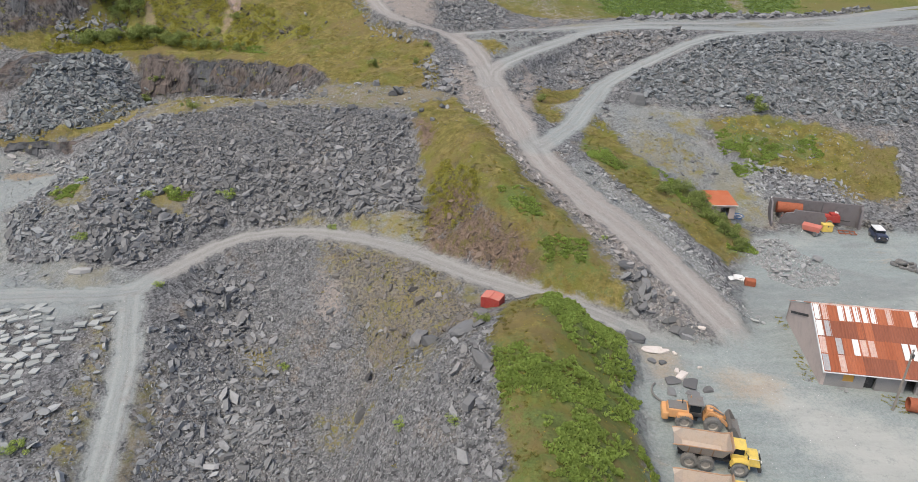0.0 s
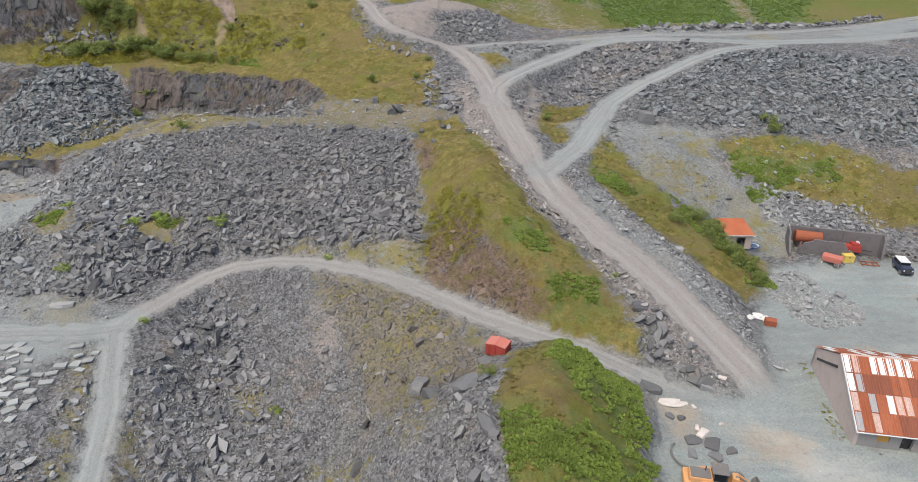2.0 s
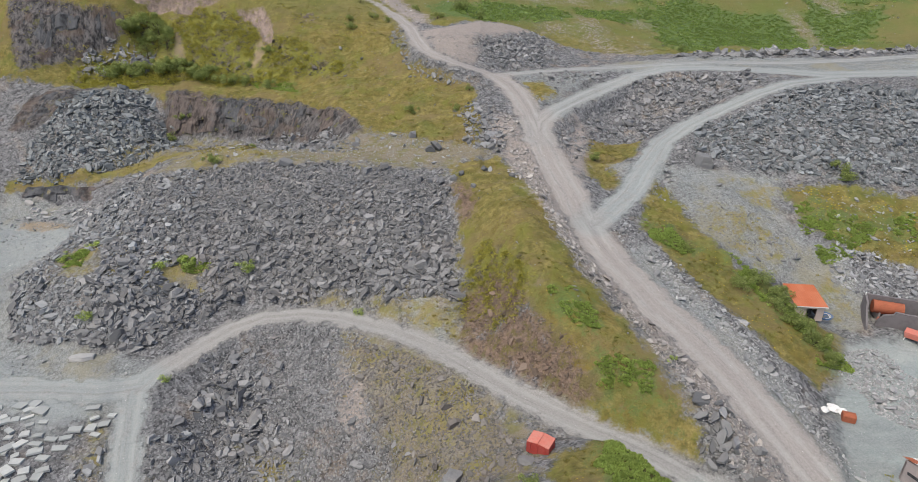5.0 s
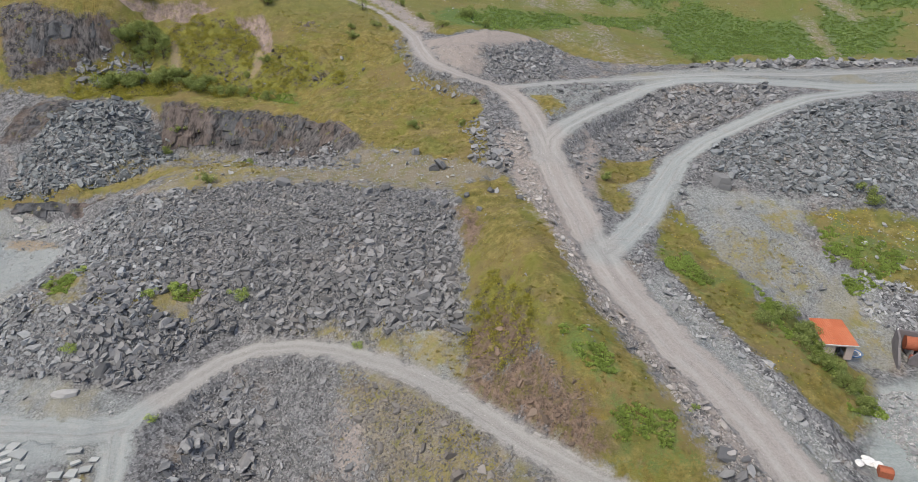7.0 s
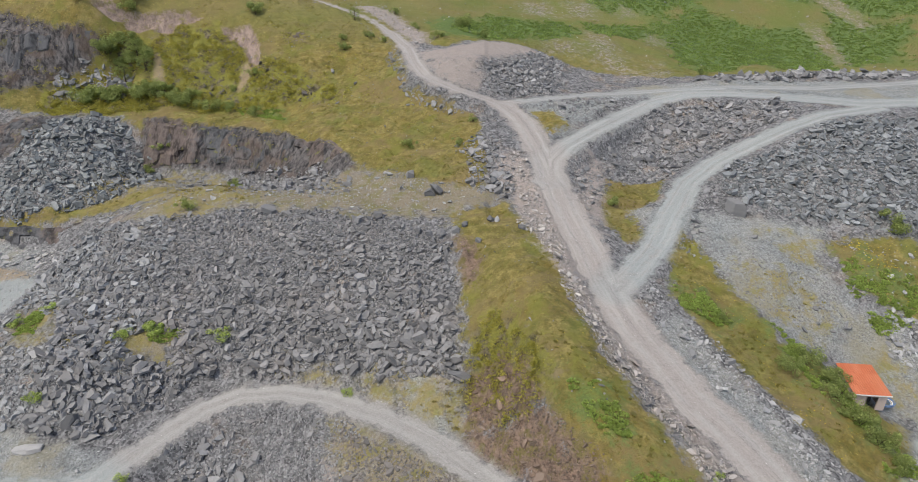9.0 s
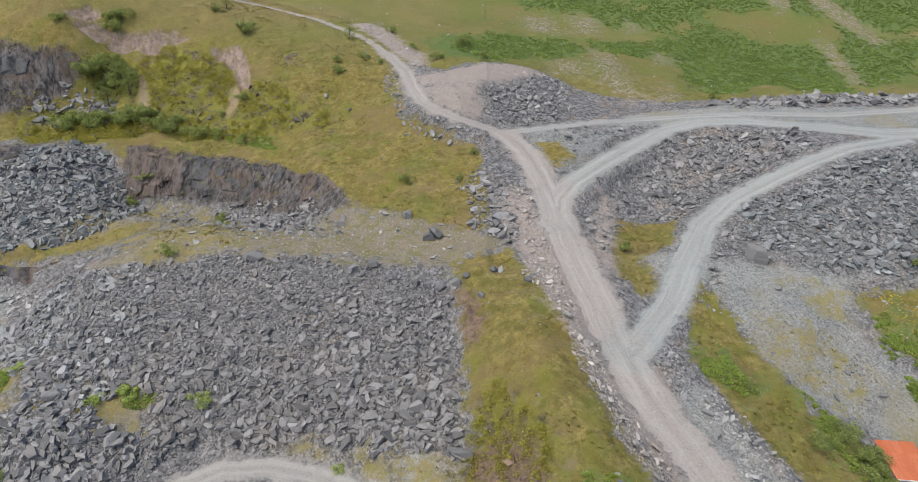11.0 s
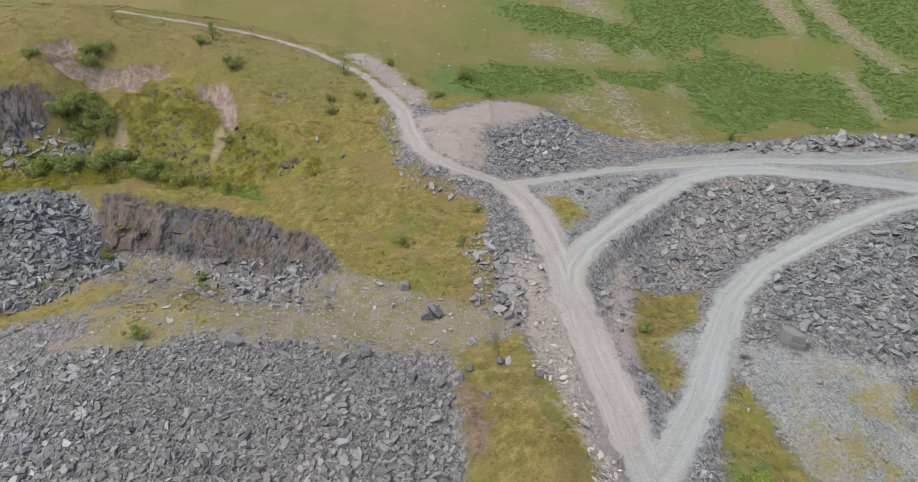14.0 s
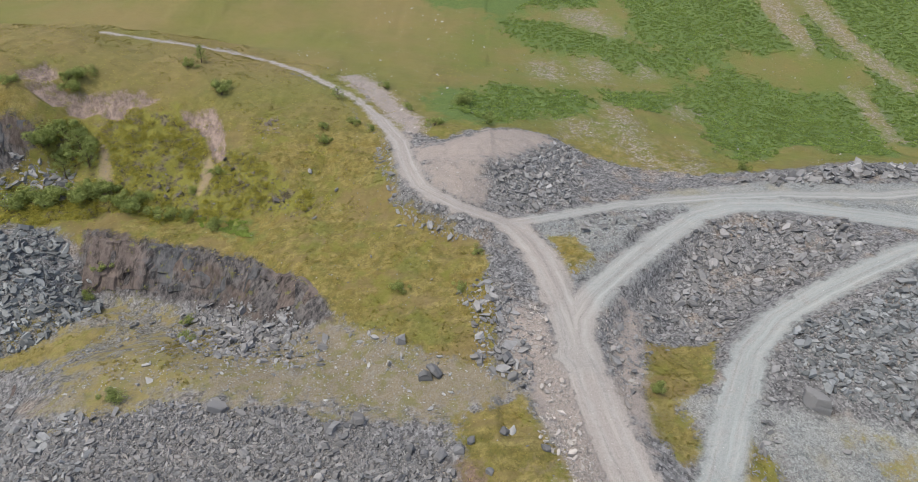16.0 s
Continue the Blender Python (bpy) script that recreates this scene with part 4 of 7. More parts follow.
def rock_material():
    m = Nodes("quarry_rock")
    streak = m.noise(0.3, 5, 0.6, stretch=(1.5, 1.5, 0.16))
    n_soft, n_mid, n_fine = m.noise(0.13, 4), m.noise(0.5, 6, 0.65), m.noise(3.0, 5, 0.7)
    fine_streak = m.noise(1.1, 6, 0.7, stretch=(1.7, 1.7, 0.16))
    slaty = m.mix(m.step(streak, 0.34, 0.62), (0.022, 0.023, 0.026), (0.1, 0.103, 0.11))
    slaty = m.mix(m.step(fine_streak, 0.45, 0.66, 0, 0.4), slaty, (0.15, 0.152, 0.158))
    stained = m.mix(m.step(streak, 0.34, 0.64), (0.032, 0.026, 0.024), (0.15, 0.118, 0.104))
    stained = m.mix(m.step(fine_streak, 0.45, 0.62, 0, 0.5), stained, (0.2, 0.168, 0.152))
    place = m.node("ShaderNodeSeparateXYZ", Vector=m.where())
    along_face = m.math("ADD", place.outputs[0], m.math("MULTIPLY", m.math("SUBTRACT", n_mid, 0.5), 16.0))
    bands = m.math("MAXIMUM", m.math("MULTIPLY", m.step(along_face, -96, -92), m.step(along_face, -66, -72)), m.step(along_face, -46, -38))
    col = m.mix(m.math("MULTIPLY", bands, 0.85), slaty, stained)
    col = m.mix(m.step(n_soft, 0.56, 0.66, 0, 0.5), col, stained)
    col = m.mix(m.step(n_mid, 0.6, 0.68, 0, 0.8), col, m.mix(n_fine, (0.06, 0.07, 0.018), (0.24, 0.23, 0.08)))
    return m.done(col, 0.85, m.math("ADD", fine_streak, m.math("MULTIPLY", n_fine, 0.25)), 0.3, 0.15)


ROCK = None


def cliff_face(name, label, foot, crest, seed, jut=1.3, fade=(5, 5)):
    """A broken rock face between a line at its foot and one at its top."""
    global ROCK
    ROCK = ROCK or rock_material()
    foot, crest = np.array(foot, float), np.array(crest, float)
    run = np.r_[0, np.cumsum(np.linalg.norm(np.diff(crest[:, :2], axis=0), axis=1))]
    n, rows = int(run[-1] / 0.4), 16
    u = np.linspace(0, run[-1], n)
    low = np.c_[[np.interp(u, run, foot[:, k]) for k in range(2)]].T
    top = np.c_[[np.interp(u, run, crest[:, k]) for k in range(2)]].T
    low_z = height(*low.T) - 1.0
    top_z = height(*top.T) + rough(np.c_[u, u * 0], 4, 4, seed=seed) * 0.35
    top = top + (rough(np.c_[u, u * 0 + 40], 6, 3, seed=seed) * 1.0)[:, None] * (low - top) / 6
    out = low - top
    out /= np.linalg.norm(out, axis=1)[:, None]
    ends = ramp(u, 0, fade[0]) * ramp(run[-1] - u, 0, fade[1])
    joints = np.sort(np.random.RandomState(int(seed * 10)).uniform(0, run[-1], int(run[-1] / 1.7)))
    V = []
    for j in range(rows):
        v = j / (rows - 1)
        z = low_z + (top_z - low_z) * v
        slab = np.searchsorted(joints, u + 0.8 * v * np.sin(u * 0.7 + seed)).astype(float)
        step = np.floor(v * 3.2 + 0.9 * rough(np.c_[slab * 5.3, slab * 0 + 3], 1.3, 1, seed=seed))
        plane = rough(np.c_[slab * 3.1, step * 2.3], 1.7, 1, seed=seed)
        tilt = rough(np.c_[slab * 7.7, step * 4.1], 1.9, 1, seed=seed + 4) * (u - np.interp(slab, np.arange(len(joints)), joints)) * 0.45
        d = (1.3 * rough(np.c_[u, u * 0 + 9], 11, 2, seed=seed + 3) + jut * (0.3 + 0.75 * plane + np.clip(tilt, -0.6, 0.6) + 0.3 * rough(np.c_[u, z], 2.2, 2, 0.5, seed + 1))) * math.sin(math.pi * min(1, v * 0.9 + 0.1)) ** 0.5
        at = low + (top - low) * v ** 0.95 + out * (d + 0.35 - 0.9 * (j == rows - 1))[:, None]
        bed = height(*at.T) - 0.3
        V.append(np.c_[at, bed + (z - bed) * ends])
    V = np.concatenate(V)
    i = np.arange(n * rows).reshape(rows, n)
    quads = np.stack((i[:-1, :-1], i[:-1, 1:], i[1:, 1:], i[1:, :-1]), -1).reshape(-1, 4)
    return tagged(new(name, mesh_from(name, V, quads.ravel(), np.full(len(quads), 4), ROCK)), label, "cliff", kind="structure")


cliff_face("cliff_1", "dark streaked rock face above the slate heaps", [(-86, 179), (-77, 181), (-68, 179.5), (-58, 176.5), (-48, 173.2), (-40, 166.5), (-32, 160.5), (-27.5, 158.5)], [(-86, 187.5), (-76, 186.3), (-66, 184.3), (-56, 181), (-46, 177.3), (-36, 169.8), (-29, 163.2), (-26.5, 160)], 1.0, 0.9, (5, 1.5))
cliff_face("cliff_2", "tall dark rock face under the grass top", [(-128, 192), (-117, 197), (-109, 200.5), (-104, 204), (-101, 207)], [(-130, 201.5), (-117, 203.6), (-108.5, 204.9), (-103.5, 206.6), (-100, 208)], 5.0, 0.8)
cliff_face("cliff_3", "small dark rock step beside the slate fan", [(-122, 172), (-112, 176), (-104, 179)], [(-122, 183), (-111, 184.5), (-102, 187)], 9.0)
cliff_face("cliff_4", "low brown and grey rock ledge beside the pale gravel flat", [(-108, 154.6), (-102, 154.5), (-96, 153), (-91, 151.6), (-87, 149.6), (-82, 147.6), (-78, 148)], [(-108, 158), (-103, 157.8), (-97.4, 157.8), (-93.2, 157.4), (-89, 157), (-84.6, 156.6), (-79, 155)], 12.0, 0.9, (1, 3))

# ---- slate blocks ----
SLATE = slate_material()
PALE = slate_material("pale_stone", (0.25, 0.25, 0.25), (0.5, 0.495, 0.485), 0.3)
TEAL = slate_material("blue_slate", (0.062, 0.07, 0.075), (0.32, 0.342, 0.356), 0.06)
DEEP = slate_material("dark_blue_slate", (0.09, 0.091, 0.094), (0.3, 0.301, 0.305), 0.16)
PALE_BLUE = slate_material("pale_blue_slate", (0.115, 0.12, 0.124), (0.37, 0.382, 0.39), 0.1)
DEEP_TEAL = slate_material("sea_grey_slate", (0.058, 0.064, 0.067), (0.31, 0.332, 0.338), 0.05)
rng = np.random.RandomState(11)


def block_shape(sides, thick, r):
    """An angular split block: a leaning prism with an uneven outline, about 1 m across."""
    a = np.sort((np.arange(sides) + r.uniform(-0.32, 0.32, sides)) * 2 * np.pi / sides)
    rad = r.uniform(0.38, 0.58, sides)
    low = np.c_[np.cos(a) * rad * 1.45, np.sin(a) * rad * 0.8, np.full(sides, -thick / 2) + r.uniform(-0.07, 0.07, sides)]
    top = low * (r.uniform(0.84, 1.02), r.uniform(0.84, 1.02), 1) + (*r.uniform(-0.12, 0.12, 2), thick)
    top[:, 2] += r.uniform(-0.2, 0.2) * top[:, 0] + r.uniform(-0.2, 0.2) * top[:, 1]
    loops = [*range(sides)][::-1] + [*range(sides, 2 * sides)]
    counts = [sides, sides]
    for i in range(sides):
        j = (i + 1) % sides
        loops += [i, j, sides + j, sides + i]
        counts.append(4)
    return np.r_[low, top], np.array(loops), np.array(counts)


SHAPES = [block_shape(4 + k % 3, t, np.random.RandomState(k)) for k, t in enumerate((0.2, 0.3, 0.42, 0.15, 0.34, 0.24, 0.5, 0.28, 0.13, 0.36, 0.2, 0.3))]


def chip_shape(sides, r):
    """A small angular chip, open where it lies in the heap."""
    v, _, _ = block_shape(sides, r.uniform(0.3, 0.55), r)
    loops, counts = [*range(sides, 2 * sides)], [sides]
    for i in range(sides):
        j = (i + 1) % sides
        loops += [i, j, sides + j, sides + i]
        counts.append(4)
    return v, np.array(loops), np.array(counts)


CHIPS = [chip_shape(3 + k % 2, np.random.RandomState(60 + k)) for k in range(8)]
BLOCK_MESH = {}


def turns(n, normals, tilt):
    """Random turns that lie about on the slope: n matrices 3 x 3."""
    up = normals + rng.normal(0, tilt, (n, 3))
    up /= np.linalg.norm(up, axis=1)[:, None]
    a = rng.uniform(0, 2 * np.pi, n)
    x = np.c_[np.cos(a), np.sin(a), np.zeros(n)]
    x -= up * (x * up).sum(1)[:, None]
    x /= np.linalg.norm(x, axis=1)[:, None]
    return np.stack((x, np.cross(up, x), up), -1)


def scatter(rings, per_m2, clear=True):
    """Random points of the plan inside any of the rings."""
    out = []
    for ring in rings:
        r = np.array(ring, float)
        low, high = r.min(0), r.max(0)
        n = rng.poisson(np.prod(high - low) * per_m2)
        q = rng.uniform(low, high, (n, 2))
        out.append(q[signed(q, ring) + rough(q, 4, 2) * 1.6 > 0])
    q = np.concatenate(out)
    if clear:
        for way, half, _ in ROADS:
            q = q[along(q, way)[0] > half + 0.3]
    return q


def heap(name, label, rings, big, small, size=(0.7, 1.7), single=250, material=None, tilt=0.5, group="slate heaps", bare=(), finer=None):
    """A heap of loose blocks: the big ones of its nearest part singly, the rest joined."""
    material = material or SLATE
    top = tagged(new(name), label, "rock heap", group)
    q = scatter(rings, big)
    for ring in bare:
        q = q[signed(q, ring) + rough(q, 3, 2) * 1.5 < 0]
    s = rng.uniform(size[0], size[1], len(q)) * rng.choice((0.62, 1.0, 1.4), len(q), p=(0.48, 0.4, 0.12))
    if finer:
        s *= np.interp(q[:, 1], (finer[0], finer[1]), (1.15, 0.55))
    order = np.argsort(-s)
    q, s = q[order], s[order]
    base = np.array((*q.mean(0), 0.0))
    base[2] = height(*base[:2])
    top.location = base
    single = min(single, len(q))
    rot = turns(len(q), slope(*q.T), tilt)
    pos = np.c_[q, height(*q.T) + s * rng.uniform(-0.04, 0.42, len(q))] - base
    for i in range(single):
        k = i % len(SHAPES)
        if (k, material.name) not in BLOCK_MESH:
            v, l, c = SHAPES[k]
            BLOCK_MESH[k, material.name] = mesh_from("rock", v, l, c, material)
        ob = new("rock", BLOCK_MESH[k, material.name])
        ob.matrix_world = Matrix.Translation(pos[i]) @ Matrix(rot[i].tolist()).to_4x4() @ Matrix.Diagonal((s[i] * 1.1, s[i], s[i], 1))
        ob.parent = top
    p2 = scatter(rings, small * 1.6)
    for ring in bare:
        p2 = p2[signed(p2, ring) + rough(p2, 3, 2) * 1.5 < 0]
    s2 = rng.uniform(0.16, 0.5, len(p2)) * min(1.0, size[1] / 1.3)
    pos2 = np.c_[p2, height(*p2.T) + s2 * 0.1] - base
    rot2 = turns(len(p2), slope(*p2.T), tilt * 1.3)
    V, L, C, start = [], [], [], 0
    for shapes, at, scale, turn in ((SHAPES, pos[single:], s[single:], rot[single:]), (CHIPS, pos2, s2, rot2)):
        kinds = np.arange(len(scale)) % len(shapes)
        for k, (v, l, c) in enumerate(shapes):
            m = kinds == k
            n = int(m.sum())
            if not n:
                continue
            w = np.einsum("nij,vj->nvi", turn[m], v) * scale[m][:, None, None] + at[m][:, None]
            V.append(w.reshape(-1, 3))
            L.append((l[None] + (start + np.arange(n) * len(v))[:, None]).ravel())
            C.append(np.tile(c, n))
            start += n * len(v)
    if V:
        rest = tagged(new("loose_rubble", mesh_from("loose_rubble", np.concatenate(V), np.concatenate(L), np.concatenate(C), material)), kind="stuff")
        rest.parent = top
    return top


GREAT = ((-69, 139), (-53, 136.5), (-46, 140.5), (-31, 138), (-17, 134), (-7, 132), (-4.5, 114), (-4, 106), (-15, 108), (-23, 112), (-31, 112.5), (-40, 113.5), (-48, 107), (-55, 101.5), (-64, 100.5), (-76, 104), (-84, 117), (-81, 124), (-79, 136), (-73, 145))
GREAT_WEST = ((-69, 139), (-57, 137.5), (-53, 128), (-55, 118), (-52, 102.5), (-64, 100.5), (-76, 104), (-84, 117), (-81, 124), (-79, 136), (-73, 145))
WEST_CORE = ((-73, 140), (-69, 137.5), (-66, 128), (-67, 118), (-64, 100.5), (-76, 104), (-84, 117), (-81, 124), (-79, 136), (-73, 145))
GREAT_GAP = ((-79, 126), (-65, 119), (-57, 117), (-48, 119), (-50, 114.5), (-55, 112.5), (-63, 113.5), (-75, 117))
heap("slate_heap", "great heap of loose dark blue-grey slate blocks above the road", [GREAT], 3.8, 7.0, (0.5, 1.35), 300, DEEP, bare=[WEST_CORE, ((-56.2, 116.2), (-50.6, 118.3), (-47.6, 116.1), (-49, 113), (-55, 112.2))], finer=(108, 138))
heap("slate_heap", "western flank of paler blue-grey slate blocks", [GREAT_WEST], 1.7, 4.5, (0.5, 1.2), 150, PALE_BLUE, bare=[((-76, 119.7), (-74, 123.5), (-66.8, 117.5), (-58.9, 115.8), (-64.5, 112.8), (-74, 114.6)), ((-56.2, 116.2), (-50.6, 118.3), (-47.6, 116.1), (-49, 113), (-55, 112.2))])
heap("slate_heap", "fine pale grey-tan stone along the top of the great heap", [((-69, 139), (-53, 137.5), (-46, 140.5), (-31, 138), (-30, 130), (-45, 129), (-60, 127), (-67, 131))], 0.9, 5.0, (0.3, 0.75), 60, slate_material("grey_tan_stone", (0.12, 0.115, 0.11), (0.4, 0.385, 0.37), 0.3), 0.5)
heap("slate_heap", "fan of dark slate blocks below a quarry cliff", [((-112, 168), (-104, 184), (-90, 188), (-82, 182), (-74, 172), (-80, 168), (-90, 160), (-110, 158))], 1.8, 3.0, (0.65, 1.5), 200, DEEP_TEAL)
heap("slate_heap", "scree of grey slate blocks sliding into the pit", [((-44, 100), (-37, 104), (-30, 98), (-29, 89), (-22, 78), (-16, 60), (-18, 40), (-38, 40), (-40, 70), (-42, 84))], 1.2, 4.5, (0.5, 1.25), 250)
TAN_SLOPE = ((-21, 100.6), (-14.2, 98.1), (0.3, 89.8), (3.4, 79.4), (5.1, 69.6), (2.9, 62), (-1.5, 64), (-5.4, 70), (-9.9, 75.8), (-14.3, 87.6))
heap("slate_heap", "scree of small grey slate chips under the curving road", [((-48, 103), (-33, 107), (-20, 102), (-5, 91), (-4, 82), (0, 74), (2, 60), (2, 46), (-18, 46), (-20, 76), (-30, 90), (-38, 103))], 0.1, 6.0, (0.5, 1.1), 150, bare=[TAN_SLOPE])
heap("slate_heap", "long high heap of dark slate blocks beside the gravel road", [((45, 155), (56, 157.5), (64, 161), (73, 166), (92, 165), (118, 162), (118, 130), (88, 128), (78, 131), (62, 136.5), (50, 141.5), (44, 148))], 2.5, 3.0, (0.55, 1.2), 300, TEAL)
heap("slate_heap", "hollow filled with dark slate blocks between two roads", [((36, 184), (49, 186.5), (66, 182), (68, 175), (54, 168), (43, 164), (35, 155), (29, 158), (32, 172))], 0.9, 1.5, (0.6, 1.4), 180)
heap("slate_heap", "bank of grey and tan slate rubble below the road bend", [((15, 151), (22, 162), (33, 180), (33, 168), (29, 157), (24, 153), (19, 141), (17, 143))], 0.5, 1.8, (0.5, 1.1), 100)
heap("slate_heap", "dark slate tip below the turning place", [((0, 194), (6, 200), (14, 214), (21, 215), (20, 200), (16, 190), (8, 186), (0, 185.5))], 2.4, 3.0, (0.45, 1.1), 150)
heap("slate_heap", "low wall-like heap of slate along the hill road", [((52, 201), (66, 206), (78, 213), (118, 219), (150, 234), (150, 228), (122, 212), (98, 205), (80, 200.5), (60, 199))], 0.7, 1.0, (0.8, 1.8), 120)
heap("slate_heap", "triangle of slate rubble between the roads", [((8, 180), (20, 186), (31, 188), (23, 177), (13, 165), (9, 174))], 0.5, 1.3, (0.5, 1.2), 80, bare=[((9.5, 177), (14, 178), (17.5, 171), (13, 166))])


def laid_slabs(label, rings, material, yaw=14):
    """Split slabs laid out flat in uneven rows, some on top of others."""
    top = tagged(new("slate_slab_rows"), label, "slate slabs", "slate heaps")
    r = np.random.RandomState(77)
    made = []
    for k in range(7):
        half = np.array([(-0.5, -0.5), (0.5, -0.5), (0.5, 0.5), (-0.5, 0.5)]) + r.uniform(-0.09, 0.09, (4, 2))
        if k % 3 == 0:
            half = np.insert(half, 3, (0.1, 0.62), axis=0)
        n = len(half)
        v = np.r_[np.c_[half, np.zeros(n)], np.c_[half * 0.97, np.full(n, 1.0)]]
        loops = [*range(n)][::-1] + [*range(n, 2 * n)]
        counts = [n, n]
        for i in range(n):
            j = (i + 1) % n
            loops += [i, j, n + j, n + i]
            counts.append(4)
        made.append(mesh_from("slab", v, np.array(loops), np.array(counts), material))
    base = np.array((*np.mean(rings[0], axis=0), 0.0))
    base[2] = height(*base[:2])
    top.location = base
    c, si = math.cos(math.radians(yaw)), math.sin(math.radians(yaw))
    for ring in rings:
        spots = [(c * a * 1.75 - si * b * 1.3, si * a * 1.75 + c * b * 1.3) for a in range(-70, 70) for b in range(-30, 130)]
        spots = np.array(spots) + r.uniform(-0.45, 0.45, (len(spots), 2))
        spots = spots[(signed(spots, ring) > -0.2) & (r.uniform(0, 1, len(spots)) < 0.86)]
        for x, y in spots:
            ob = new("slab", made[r.randint(len(made))])
            lift = r.choice((0.0, 0.02, 0.18), p=(0.6, 0.25, 0.15))
            ob.matrix_world = Matrix.Translation((x - base[0], y - base[1], float(height(x, y)) + lift - base[2])) @ pose(0, 0, 0, r.uniform(-6, 6), r.uniform(-6, 6), yaw + r.normal(0, 24)) @ Matrix.Diagonal((r.uniform(0.9, 2.0), r.uniform(0.65, 1.35), r.uniform(0.14, 0.32), 1))
            ob.parent = top
    return top


SLABS = slate_material("pale_green_slate", (0.27, 0.285, 0.28), (0.5, 0.515, 0.505), 0.12)
laid_slabs("flat pale grey-green slate slabs laid out in rows", [((-76, 87), (-67.4, 87.6), (-63.1, 88.6), (-60.5, 87.4), (-60.5, 84), (-57.2, 83.6), (-56.5, 80.6), (-57.6, 77.3), (-59.5, 73.4), (-58.8, 69), (-66, 69), (-76, 80)), ((-57, 83.4), (-54.9, 88), (-51.9, 88.2), (-51, 85.6), (-54.8, 84.3))], SLABS)
heap("slate_heap", "dark angular boulders tumbled into the pit", [((-46, 84), (-41.7, 87.6), (-29.3, 78.6), (-20.7, 68.8), (-22, 60), (-38.8, 60), (-43, 74.8))], 0.5, 1.5, (0.5, 1.25), 150, PALE_BLUE, 0.6)
heap("slate_heap", "pale slate chips washed over the grassy bench", [((-80.7, 156), (-72.5, 156), (-71.6, 168), (-71.2, 174), (-62.6, 176.4), (-63.4, 170.7), (-66.5, 153.1), (-70.3, 147))], 0.25, 2.2, (0.45, 1.0), 60, SLATE, 0.5)
heap("slate_heap", "pale broken stone below the rock ledge", [((-106, 154), (-96, 153.2), (-87, 151.2), (-80, 148), (-80, 143), (-90, 146), (-106, 149))], 0.3, 1.6, (0.5, 1.3), 50, PALE, 0.5)
heap("slate_heap", "brown and grey stones on the bare tan slope", [((-21, 100.6), (-14.2, 98.1), (0.3, 89.8), (3.4, 79.4), (5.1, 69.6), (-1.5, 70), (-9.9, 75.8), (-14.3, 87.6))], 0.35, 7.5, (0.35, 1.1), 90, slate_material("earthy_stone", (0.085, 0.08, 0.076), (0.28, 0.26, 0.242), 0.4), 0.5)
heap("slate_heap", "broken brown rock and earth on the eroded bank", [((-3, 98.8), (0.5, 102.5), (4.5, 99.5), (7.5, 93.6), (11, 89), (14, 83), (11, 83), (6, 87.6), (0, 93.6))], 0.35, 4.0, (0.35, 1.0), 60, slate_material("brown_bank_rock", (0.085, 0.065, 0.05), (0.24, 0.185, 0.148), 0.4), 0.6)
heap("slate_heap", "grey slate blocks banked beside the top of the haul road", [((-6.5, 163), (-0.6, 166), (4.5, 155), (4.6, 143), (1.8, 140), (-3.5, 148))], 0.8, 2.0, (0.6, 1.5), 80, SLATE, 0.5)
heap("slate_heap", "dark slate blocks beside the ramp road", [((-64, 70), (-56, 72), (-51, 85), (-48, 80), (-48, 60), (-47, 45), (-70, 45))], 0.5, 1.4, (0.6, 1.4), 120, PALE_BLUE)
heap("slate_heap", "dark boulders at the foot of the haul road", [((24, 79), (29, 81), (33, 71), (34, 68.5), (29, 68), (24.5, 73))], 0.55, 1.6, (0.9, 2.0), 60, DEEP)
heap("slate_heap", "grey stone heap at the yard's edge", [((52, 97), (58, 98), (62, 86), (54, 79), (49, 89))], 0.9, 11.0, (0.4, 0.95), 60, slate_material("grey_stone", (0.17, 0.172, 0.175), (0.5, 0.5, 0.5), 0.05), 0.5)
heap("slate_heap", "bank of pale grey slate blocks behind the ruined wall", [((60, 119), (68, 117.5), (77, 112.5), (80, 108), (62, 108.5), (58, 113))], 1.8, 3.0, (0.45, 0.95), 150, slate_material("grey_slate", (0.15, 0.155, 0.162), (0.46, 0.467, 0.478), 0.06))
heap("slate_heap", "slope of blue-grey slate at the yard's end", [((88, 124), (100, 129), (116, 128), (116, 104), (84, 103), (80, 106), (86, 109), (91, 120))], 0.5, 1.2, (0.6, 1.3), 80)
heap("slate_heap", "slate rubble at the cliff foot", [((-62, 168), (-58, 175), (-46, 172), (-34, 162), (-27, 157), (-25, 148), (-38, 147), (-47, 152))], 0.5, 1.4, (0.5, 1.4), 100)
heap("slate_heap", "slate rubble on the lower terrace", [((-112, 150), (-95, 151), (-80, 158), (-72, 158), (-66, 142), (-72, 146), (-80, 136), (-90, 142), (-112, 146))], 0.15, 0.9, (0.4, 1.0), 60)


